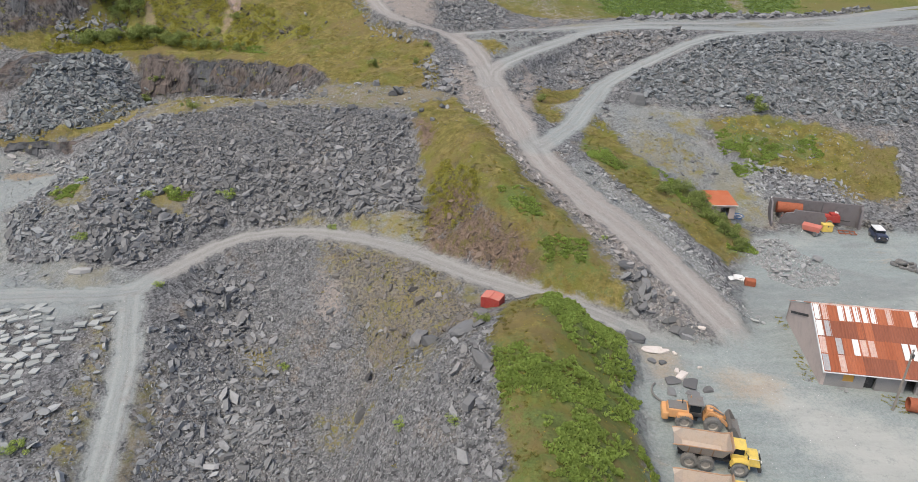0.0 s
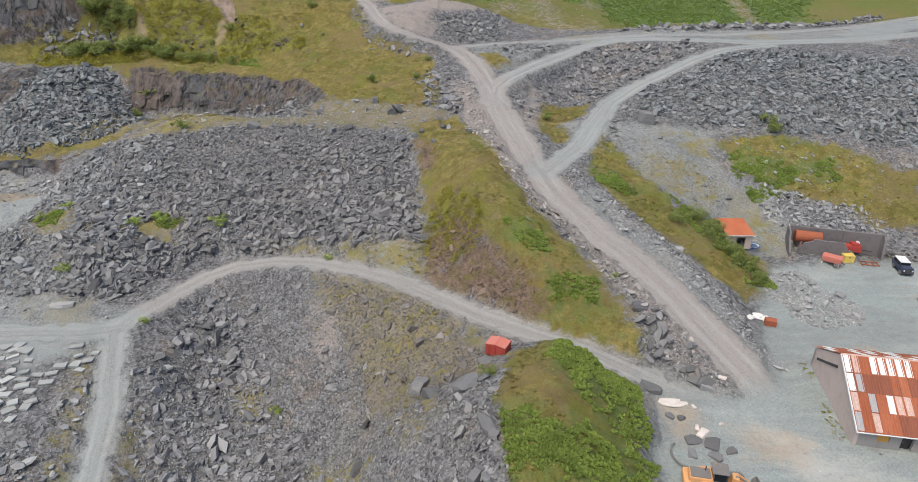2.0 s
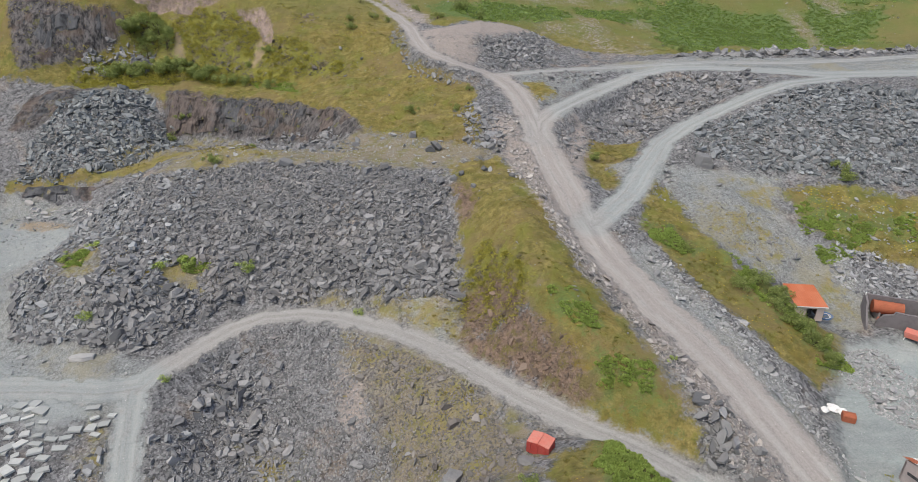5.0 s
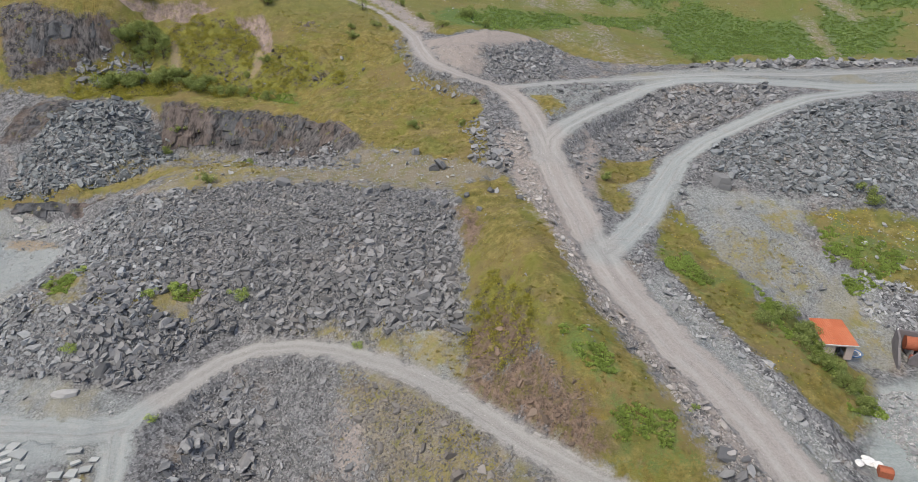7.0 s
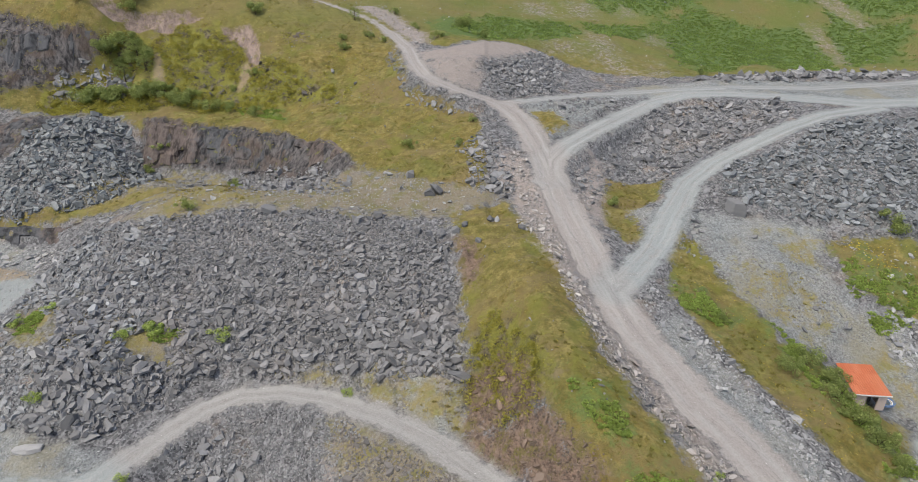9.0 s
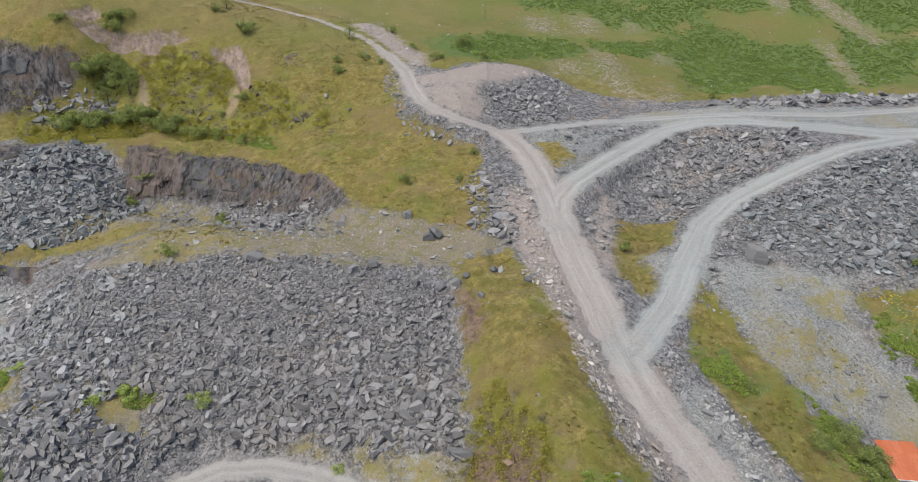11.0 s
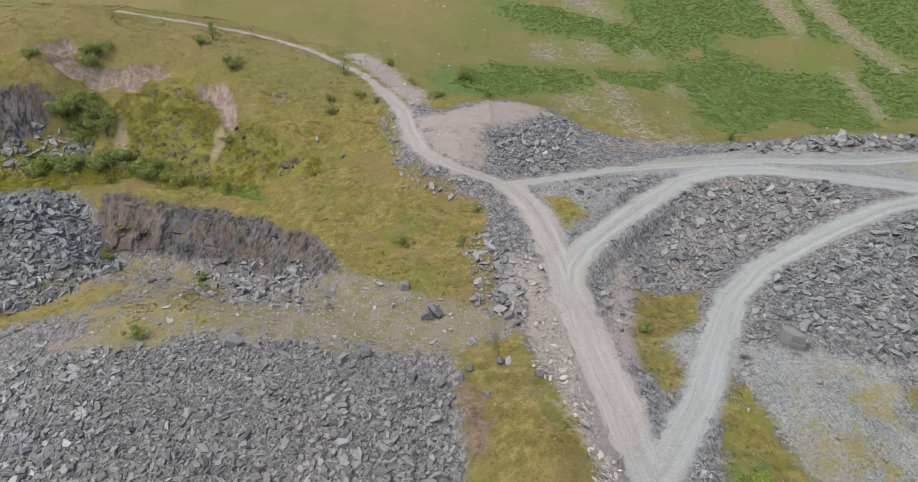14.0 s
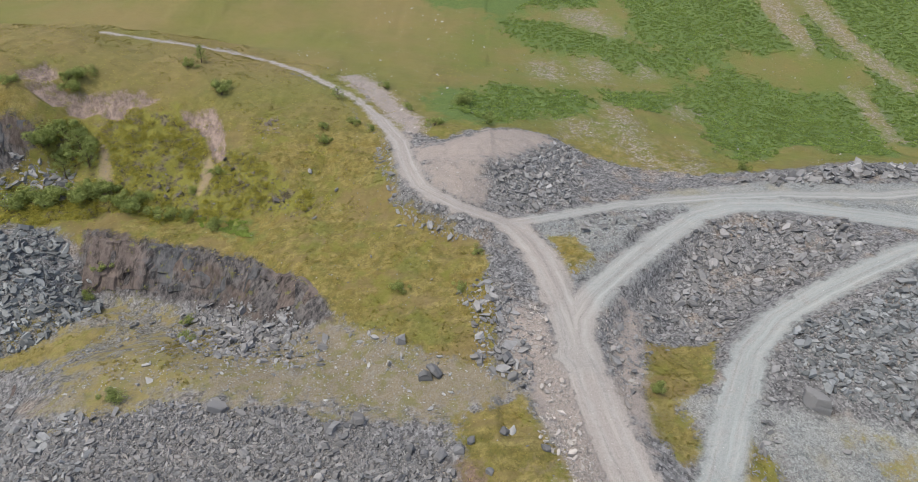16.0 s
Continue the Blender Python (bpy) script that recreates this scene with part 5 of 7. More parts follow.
def berm(way, side, half, label, per_m, material, size):
    """A line of stones along a road's edge."""
    w = np.array(way, float)[:, :2]
    d = np.gradient(w, axis=0)
    n = np.c_[-d[:, 1], d[:, 0]] / np.linalg.norm(d, axis=1)[:, None] * side
    ring = [*map(tuple, w + n * (half + 0.4)), *map(tuple, (w + n * (half + 4.2))[::-1])]
    heap("stone_berm", label, [ring], per_m * 0.4, per_m * 3.0, size, 100, material, 0.35, "road berms")


TAN = slate_material("tan_stone", (0.14, 0.132, 0.126), (0.5, 0.47, 0.45), 0.3)
GREY = slate_material("road_stone", (0.15, 0.154, 0.158), (0.47, 0.475, 0.478), 0.12)
berm(MAIN[1:14], 1, 3.3, "pale broken stone along the haul road's bank", 2.6, TAN, (0.28, 0.85))
berm(MAIN[1:10], -1, 3.3, "grey broken stone along the haul road's edge", 1.6, GREY, (0.25, 0.7))
heap("slate_heap", "loose slate chips over the gravel plain", [((-112, 156), (-94, 153), (-85, 139), (-84, 128), (-82, 120), (-90, 108), (-112, 110)), ((-76, 102), (-50, 98), (-48, 95), (-60, 94.5), (-90, 95), (-90, 104))], 0.05, 0.9, (0.4, 0.9), 60, GREY)
berm(MAIN[11:14], -1, 3.3, "tan stones at the road fork", 0.8, TAN, (0.4, 0.9))
berm(RIGHT[2:], -1, 2.7, "slate stones along the gravel road", 0.7, SLATE, (0.5, 1.1))
heap("slate_heap", "bank of grey slate blocks between the haul road and the grass", [((25, 108), (30, 98), (34.5, 88), (38.5, 78), (37.8, 70), (40.5, 73), (43, 82), (40, 90), (34, 103), (28, 113))], 0.4, 3.4, (0.4, 1.1), 100, GREY)
heap("slate_heap", "dark slabs spilled from the cliff foot over the bench", [((-50, 173), (-40, 166), (-33, 160), (-36, 152), (-44, 151), (-49, 160))], 0.7, 1.6, (0.7, 1.6), 80, SLATE)
heap("field_stones", "loose stones along the shed's wall", [((44.5, 58.2), (48.5, 57.4), (48.3, 58.4), (44.6, 59.1)), ((42.4, 60), (43.8, 59.6), (44.4, 62.5), (43.2, 62.8))], 0.5, 2.0, (0.3, 0.6), 12, GREY, 0.4, "field stones")
heap("slate_heap", "cluster of large tilted slate slabs in the pit's side", [((-43.4, 95.8), (-38.5, 97.5), (-31.5, 95.4), (-29.9, 89.6), (-31.6, 86.7), (-38, 87.9), (-41.7, 90))], 0.8, 1.5, (0.9, 1.9), 60, SLATE, 0.55)
heap("slate_heap", "grey blocks strewn down the pit slope", [((-17.3, 85), (-12.2, 84.9), (-8.2, 80), (-7.3, 75.1), (-9.6, 73.4), (-18.1, 77.2))], 0.2, 1.5, (0.6, 1.5), 60, SLATE, 0.5)
heap("field_stones", "slate stones lying in the flowery grass", [((58.8, 134.7), (74, 128.9), (82.9, 123.9), (84.1, 119.6), (79.9, 108.9), (74.5, 110.6), (73.4, 115.3), (61.3, 117.4), (59.2, 123.2))], 0.12, 0.5, (0.4, 1.0), 40, GREY, 0.4, "field stones")
heap("crest_boulders", "row of large slate slabs along the heap's crest", [((-67, 138.5), (-56, 138), (-46, 140.5), (-31, 138), (-17, 134.5), (-7, 132.8), (-7, 130.6), (-17, 132), (-31, 135.6), (-46, 138), (-56, 135.4), (-66, 136))], 0.4, 1.0, (1.0, 1.8), 100, DEEP, 0.3)
heap("field_stones", "line of tumbled stones at the foot of the grass slope", [((-27, 159), (-25, 160), (-16, 154), (-9, 147), (-8, 144), (-12, 144), (-20, 149))], 0.15, 1.2, (0.4, 0.9), 40, SLATE, 0.4, "field stones")
heap("rock_outcrop", "dark purple-grey rock outcrops on the scrubby slope", [((-78.1, 202.6), (-73, 202.7), (-70, 196.7), (-76.5, 196.8), (-81, 200)), ((-70, 209.4), (-66, 210.5), (-63, 204.4), (-67, 204.6)), ((-61, 205.6), (-53, 202), (-49.4, 196.6), (-57, 199.2)), ((-53.7, 197.3), (-45, 196.3), (-41.4, 190), (-51, 192)), ((-68.4, 200.5), (-64.4, 198), (-59, 195), (-59.5, 191), (-68.4, 193.3), (-74.5, 200)), ((-90, 205), (-83, 205.4), (-80, 200.3), (-82.6, 198.7))], 0.16, 0.5, (0.5, 1.3), 50, slate_material("dark_rock", (0.05, 0.046, 0.044), (0.2, 0.185, 0.175), 0.5), 0.6, "rock outcrops")
heap("rock_outcrop", "tumbled blue-grey slate under the upper cliff", [((-105.5, 203), (-99, 205), (-91, 202.5), (-92.6, 197.5), (-102.3, 199), (-106, 200)), ((-110.7, 199.6), (-105.6, 200.5), (-104.3, 195.9), (-109.8, 193.5))], 1.6, 2.5, (0.6, 1.7), 80, SLATE, 0.7, "rock outcrops")
heap("rock_outcrop", "low brown stone patch on the grass slope", [((-55.6, 214), (-49.3, 215), (-47.4, 208.5), (-53.2, 208))], 0.5, 2.0, (0.4, 0.9), 30, slate_material("dun_stone", (0.1, 0.085, 0.07), (0.3, 0.25, 0.2), 0.3), 0.4, "rock outcrops")
heap("earth_clods", "brown broken earth and stones on the steep bank", [((-2, 106), (2, 107), (5, 98), (9, 91), (12, 86), (9, 84), (3, 91), (-2, 99))], 0.3, 4.0, (0.4, 1.0), 60, slate_material("brown_stone", (0.08, 0.055, 0.042), (0.27, 0.2, 0.155), 0.5), 0.5, "rock outcrops")
heap("field_stones", "pale stones strewn over the hillside turf", [((-60, 262), (-20, 225), (10, 222), (60, 214), (130, 232), (170, 300), (100, 330), (-40, 320))], 0.014, 0.03, (0.3, 0.75), 80, PALE, 0.4, "field stones")
heap("field_stones", "scattered grey stones on the grass slopes", [((-90, 215), (-40, 212), (-22, 190), (-3, 172), (-2, 148), (-26, 165), (-60, 192)), ((-4, 134), (4, 138), (12, 112), (20, 88), (8, 92))], 0.02, 0.06, (0.4, 0.9), 60, SLATE, 0.4, "field stones")
heap("slate_heap", "grey and brown rocks on the ridge's steep side", [((5, 66), (5, 56), (5, 46), (5.5, 30), (1, 30), (0.5, 46), (0, 58), (1, 66))], 0.5, 3.0, (0.5, 1.4), 60, SLATE, 0.6)
heap("slate_heap", "pinkish broken stone on the spur above the hill track", [((-41, 244), (-33, 250), (-19.5, 223), (-13.5, 210), (-18.5, 208), (-26.5, 221.5))], 0.12, 1.5, (0.3, 0.8), 40, TAN, 0.4)
heap("slate_heap", "large pale quarried blocks along the haul road's bank", [((4.5, 138), (7.5, 137), (11, 127), (14, 118), (15.5, 109), (13.5, 108.5), (11.5, 117), (8, 126), (4.5, 133))], 0.4, 1.2, (0.45, 1.15), 40, slate_material("pale_tan_block", (0.26, 0.245, 0.23), (0.58, 0.55, 0.52), 0.2), 0.4)
heap("field_stones", "stones strewn over the dirt bench", [((-66, 141), (-56, 153), (-50, 160), (-26, 157), (1, 145), (-8, 137), (-46, 141))], 0.1, 1.0, (0.35, 0.85), 80, GREY, 0.4, "field stones")
heap("slate_heap", "loose chips over the gravel slope beside the hut", [((36, 132), (42, 135), (57, 131), (59, 118), (50, 112), (44, 112), (38, 122))], 0.12, 3.0, (0.35, 0.8), 40, SLATE)
heap("slate_heap", "pale pinkish rubble below the turning place", [((-12, 196), (-1, 195), (0, 186), (-7, 184.5), (-13, 188))], 0.08, 1.6, (0.3, 0.7), 40, TAN)
berm(TRACK[0:6], 1, 2.2, "tumbled slate along the hill track", 1.0, SLATE, (0.5, 1.3))

# ---- helpers for built things ----
def part(name, bm, material, parent, label=""):
    """Links a bmesh as one mesh object under a thing or a part."""
    me = bpy.data.meshes.new(name)
    bm.normal_update()
    bm.to_mesh(me)
    bm.free()
    me.materials.append(material)
    ob = new(name, me)
    ob.parent = parent
    return tagged(ob, label) if label else ob


def box(size, at=(0, 0, 0), turn=(0, 0, 0), bevel=0.0, taper=None, bm=None):
    """A block; taper: scale of the top in x and y and its shift."""
    made = bmesh.new()
    bmesh.ops.create_cube(made, size=1)
    for v in made.verts:
        if taper and v.co.z > 0:
            v.co.x, v.co.y = v.co.x * taper[0] + (taper[2] if len(taper) > 2 else 0), v.co.y * taper[1]
        v.co = Vector((v.co.x * size[0], v.co.y * size[1], v.co.z * size[2]))
    if bevel:
        bmesh.ops.bevel(made, geom=made.edges[:], offset=bevel, segments=2, affect="EDGES", profile=0.6)
    made.transform(pose(*at, *turn))
    return joined(bm, made)


def joined(bm, made):
    if bm is None:
        return made
    me = bpy.data.meshes.new("tmp")
    made.to_mesh(me)
    made.free()
    bm.from_mesh(me)
    bpy.data.meshes.remove(me)
    return bm


def rod(a, b, r, sides=10, r2=None, bm=None, caps=True):
    """A round bar from a to b."""
    a, b = Vector(a), Vector(b)
    made = bmesh.new()
    bmesh.ops.create_cone(made, cap_ends=caps, segments=sides, radius1=r, radius2=r if r2 is None else r2, depth=(b - a).length)
    made.transform(Matrix.Translation((a + b) / 2) @ (b - a).to_track_quat("Z", "Y").to_matrix().to_4x4())
    return joined(bm, made)


def plate(outline, thick, turn=None, bevel=0.0, bm=None):
    """An outline in x and z, thickened along y."""
    made = bmesh.new()
    low = [made.verts.new((x, -thick / 2, z)) for x, z in outline]
    high = [made.verts.new((x, thick / 2, z)) for x, z in outline]
    made.faces.new(low)
    made.faces.new(high[::-1])
    for i in range(len(outline)):
        j = (i + 1) % len(outline)
        made.faces.new((low[j], low[i], high[i], high[j]))
    bmesh.ops.recalc_face_normals(made, faces=made.faces)
    if bevel:
        bmesh.ops.bevel(made, geom=made.edges[:], offset=bevel, segments=1, affect="EDGES")
    if turn is not None:
        made.transform(turn)
    return joined(bm, made)


def lathe(profile, sides=24, bm=None, turn=None):
    """A ring turned about the y axis: profile of (radius, y)."""
    made = bmesh.new()
    rings = []
    for k in range(sides):
        a = 2 * math.pi * k / sides
        rings.append([made.verts.new((r * math.cos(a), y, r * math.sin(a))) for r, y in profile])
    n = len(profile)
    for k in range(sides):
        p, q = rings[k], rings[(k + 1) % sides]
        for i in range(n - 1):
            made.faces.new((p[i], p[i + 1], q[i + 1], q[i]))
    bmesh.ops.recalc_face_normals(made, faces=made.faces)
    if turn is not None:
        made.transform(turn)
    return joined(bm, made)


def painted(name, colour, dirt=(0.25, 0.23, 0.2), rust=0.0, rough_=0.5, scale=1.2, much=0.6):
    m = Nodes(name)
    n = m.noise(scale, 6, 0.7)
    col = m.mix(m.step(n, 0.42, 0.75, 0, much), colour, dirt)
    if rust:
        col = m.mix(m.step(m.noise(scale * 2.1, 6, 0.75), 0.52, 0.66, 0, rust), col, (0.17, 0.065, 0.03))
    col = m.mix(m.step(m.noise(9.0, 3), 0.3, 0.8, 0, 0.25), col, tuple(0.6 * c for c in colour))
    return m.done(col, m.step(n, 0.3, 0.8, rough_, min(1.0, rough_ + 0.3)), n, 0.15, 0.02)


YELLOW = painted("yellow_paint", (0.82, 0.6, 0.14), much=0.45)
ORANGE = painted("orange_paint", (0.74, 0.39, 0.17), (0.4, 0.34, 0.28), much=0.45)
BED = painted("worn_bed_steel", (0.52, 0.43, 0.355), (0.46, 0.42, 0.39), 0.15, 0.6)
BED_RIM = painted("orange_bed_rim", (0.46, 0.28, 0.17), (0.33, 0.3, 0.27), 0.1)
STEEL = painted("grey_steel", (0.2, 0.195, 0.19), (0.28, 0.25, 0.22), 0.3, 0.5)
DARK = painted("black_frame", (0.05, 0.05, 0.052), (0.2, 0.19, 0.175), 0, 0.6)
DUSTY = painted("dusty_rim", (0.44, 0.41, 0.38), (0.26, 0.24, 0.22), 0.1, 0.8)
RUBBER = painted("dusty_rubber", (0.2, 0.195, 0.19), (0.36, 0.35, 0.335), 0, 0.85, 2.0)
RED = painted("red_paint", (0.43, 0.06, 0.05), (0.42, 0.16, 0.13), 0.15, 0.5, 0.9)
FADED_RED = painted("faded_red_paint", (0.62, 0.2, 0.15), (0.55, 0.32, 0.27), 0.1)
RUSTY = painted("rusty_iron", (0.38, 0.12, 0.065), (0.24, 0.1, 0.06), 0.4, 0.8)
WHITE = painted("white_sheet", (0.8, 0.8, 0.79), (0.6, 0.58, 0.55), 0.1, 0.6, 1.5, 0.4)
BLUE = painted("dark_blue_paint", (0.035, 0.05, 0.1), (0.2, 0.19, 0.18), 0, 0.35)
BLUE_PIPE = painted("blue_pipe", (0.09, 0.2, 0.42), (0.3, 0.33, 0.38), 0, 0.5)
RUIN = painted("stained_blockwork", (0.2, 0.185, 0.19), (0.12, 0.11, 0.11), 0.0, 0.9, 0.7)
BLOCKWORK = painted("grey_blockwork", (0.34, 0.325, 0.315), (0.22, 0.2, 0.19), 0.0, 0.9, 0.7)
RENDERED = painted("weathered_render", (0.56, 0.47, 0.43), (0.4, 0.34, 0.31), 0.0, 0.9, 0.6)
WOOD = painted("grey_wood", (0.3, 0.27, 0.235), (0.2, 0.18, 0.16), 0.0, 0.8, 3.0)
GLASS = Nodes("dark_glass").done((0.02, 0.025, 0.03), 0.08)


def base_at(name, x, y, yaw, label, category, group="", lift=0.0):
    """A thing's empty, standing on the ground."""
    ob = new(name)
    ob.matrix_world = pose(x, y, float(height(x, y)) + lift, 0, 0, yaw)
    return tagged(ob, label, category, group)


def wheel(parent, at, r, width, rim_material, name="wheel"):
    """A ribbed tyre with its rim and hub; the axle lies along y."""
    hub = new(name)
    hub.parent, hub.location = parent, at
    w = width / 2
    tyre = lathe([(r * 0.56, -w * 0.8), (r * 0.66, -w), (r * 0.9, -w * 0.96), (r * 0.985, -w * 0.7), (r, 0), (r * 0.985, w * 0.7), (r * 0.9, w * 0.96), (r * 0.66, w), (r * 0.56, w * 0.8)], 26)
    for k in range(20):
        a = 2 * math.pi * k / 20
        for s in (-1, 1):
            box((r * 0.1, w * 0.85, r * 0.09), (math.cos(a) * r * 0.985, s * w * 0.48, math.sin(a) * r * 0.985), (0, -math.degrees(a), 0), bm=tyre)
    part("tyre", tyre, RUBBER, hub)
    part("rim", lathe([(0.02, -w * 0.55), (r * 0.2, -w * 0.62), (r * 0.24, -w * 0.35), (r * 0.5, -w * 0.3), (r * 0.58, -w * 0.82), (r * 0.58, w * 0.82), (r * 0.5, w * 0.3), (r * 0.24, w * 0.35), (r * 0.2, w * 0.62), (0.02, w * 0.55)], 22), rim_material, hub)
    return hub


def dump_truck():
    t = base_at("dump_truck", 25.6, 48.1, -16.5, "yellow articulated dump truck with a dusty orange bed, parked on gravel", "dump truck", "parked dump trucks")
    for x in (-0.8, 0.85):
        for y in (-1.2, 1.2):
            wheel(t, (x, y, 0.85), 0.85, 0.62, DUSTY)
    for y in (-1.2, 1.2):
        wheel(t, (4.2, y, 0.85), 0.85, 0.62, DUSTY)
    # bed: open tub with a raised back and a headboard
    bed = bmesh.new()
    w0, w1 = 0.85, 1.35
    prof = [(-2.5, 2.45), (-1.5, 1.68), (2.5, 1.62), (2.9, 2.3)]
    tops = [(-2.7, 2.75), (-1.6, 2.85), (2.5, 2.95), (3.15, 3.15)]
    for s in (-1, 1):
        for i in range(3):
            (xa, za), (xb, zb), (xc, zc), (xd, zd) = prof[i], prof[i + 1], tops[i + 1], tops[i]
            for off in (0.0, 0.07):
                bed.faces.new([bed.verts.new(v) for v in ((xa, s * (w0 + off), za), (xb, s * (w0 + off), zb), (xc, s * (w1 + off), zc), (xd, s * (w1 + off), zd))])
    for i in range(3):
        (xa, za), (xb, zb) = prof[i], prof[i + 1]
        for dz in (0, -0.08):
            bed.faces.new([bed.verts.new(v) for v in ((xa, -w0, za + dz), (xb, -w0, zb + dz), (xb, w0, zb + dz), (xa, w0, za + dz))])
    for dx in (0, 0.07):
        bed.faces.new([bed.verts.new(v) for v in ((2.9 + dx, -w0, 2.3), (3.15 + dx, -w1, 3.15), (3.15 + dx, w1, 3.15), (2.9 + dx, w0, 2.3))])
    body = part("tipper_bed", bed, BED, t, "dusty tan tipper bed")
    for s in (-1, 1):
        for (xa, za), (xb, zb) in zip(tops, tops[1:]):
            part("bed_rail", rod((xa, s * 1.37, za), (xb, s * 1.37, zb), 0.07, 6), BED_RIM, body)
        for x in (-1.0, 0.2, 1.4):
            part("bed_rib", box((0.12, 0.1, 1.25), (x, s * 1.18, 2.28), (s * -21, 0, 0), 0.02), BED_RIM, body)
    part("headboard", box((0.12, 2.7, 0.9), (3.2, 0, 2.95), (0, 18, 0), 0.03), BED_RIM, t, "orange headboard of the bed")
    part("rear_frame", box((5.0, 0.9, 0.35), (0.6, 0, 1.0), bevel=0.05), DARK, t)
    part("bogie_beam", box((2.4, 0.25, 0.3), (0, 0.75, 0.85), bevel=0.05), DARK, t)
    part("bogie_beam", box((2.4, 0.25, 0.3), (0, -0.75, 0.85), bevel=0.05), DARK, t)
    part("hitch", rod((2.6, 0, 1.0), (3.5, 0, 1.0), 0.3, 12), DARK, t)
    part("front_frame", box((3.2, 1.0, 0.4), (4.6, 0, 1.0), bevel=0.06), DARK, t)
    part("bonnet", box((1.9, 1.9, 1.0), (5.35, 0, 1.65), bevel=0.14, taper=(0.82, 0.86, -0.08)), YELLOW, t, "yellow sloping bonnet")
    part("grille", box((0.06, 1.3, 0.6), (6.3, 0, 1.5), (0, -8, 0), 0.02), DARK, t)
    part("bumper", box((0.35, 2.3, 0.4), (6.2, 0, 0.95), bevel=0.08), DARK, t)
    for s in (-1, 1):
        part("mudguard", plate([(3.35, 1.2), (3.6, 1.7), (4.2, 1.85), (4.85, 1.7), (5.05, 1.2), (5.2, 1.2), (5.0, 1.85), (4.2, 2.0), (3.45, 1.82), (3.2, 1.2)], 0.7, pose(0, s * 1.1, 0), 0.02), YELLOW, t)
        part("headlight", box((0.12, 0.32, 0.18), (6.22, s * 0.75, 1.85), bevel=0.03), WHITE, t)
        part("mirror", box((0.08, 0.28, 0.45), (4.75, s * 1.38, 2.65), bevel=0.03), DARK, t)
        part("mirror_arm", rod((4.55, s * 0.8, 2.75), (4.75, s * 1.38, 2.75), 0.03, 6), DARK, t)
    cab = part("cab", box((1.35, 1.6, 0.7), (3.95, 0, 1.95), bevel=0.06), YELLOW, t)
    part("cab_glass", box((1.25, 1.5, 0.8), (3.95, 0, 2.65), bevel=0.05, taper=(0.92, 0.92)), GLASS, cab, "dark cab windows")
    for x in (-0.6, 0.6):
        for s in (-1, 1):
            part("cab_pillar", rod((3.95 + x, s * 0.74, 2.25), (3.95 + x * 0.92, s * 0.69, 3.08), 0.06, 6), YELLOW, cab)
    part("cab_roof", box((1.55, 1.7, 0.2), (3.95, 0, 3.12), bevel=0.08, taper=(0.86, 0.86)), YELLOW, cab, "bright yellow cab roof")
    part("exhaust", rod((3.3, 0.9, 1.9), (3.3, 0.9, 3.2), 0.09, 10), DARK, t)
    part("handrail", rod((4.9, -0.95, 2.2), (6.0, -0.9, 2.15), 0.03, 6), WHITE, t)
    part("step", box((0.5, 0.25, 0.5), (3.4, -1.15, 0.9), bevel=0.03), DARK, t)
    return t


truck = dump_truck()
truck.matrix_world = pose(25.3, 48.2, float(height(25.3, 48.2)), 0, 0, -16.5) @ Matrix.Diagonal((0.94, 0.94, 0.98, 1))
_second = copy_thing(truck, pose(23.4, 42.8, float(height(23.4, 42.8)), 0, 0, -16.5) @ Matrix.Diagonal((0.94, 0.94, 0.98, 1)))


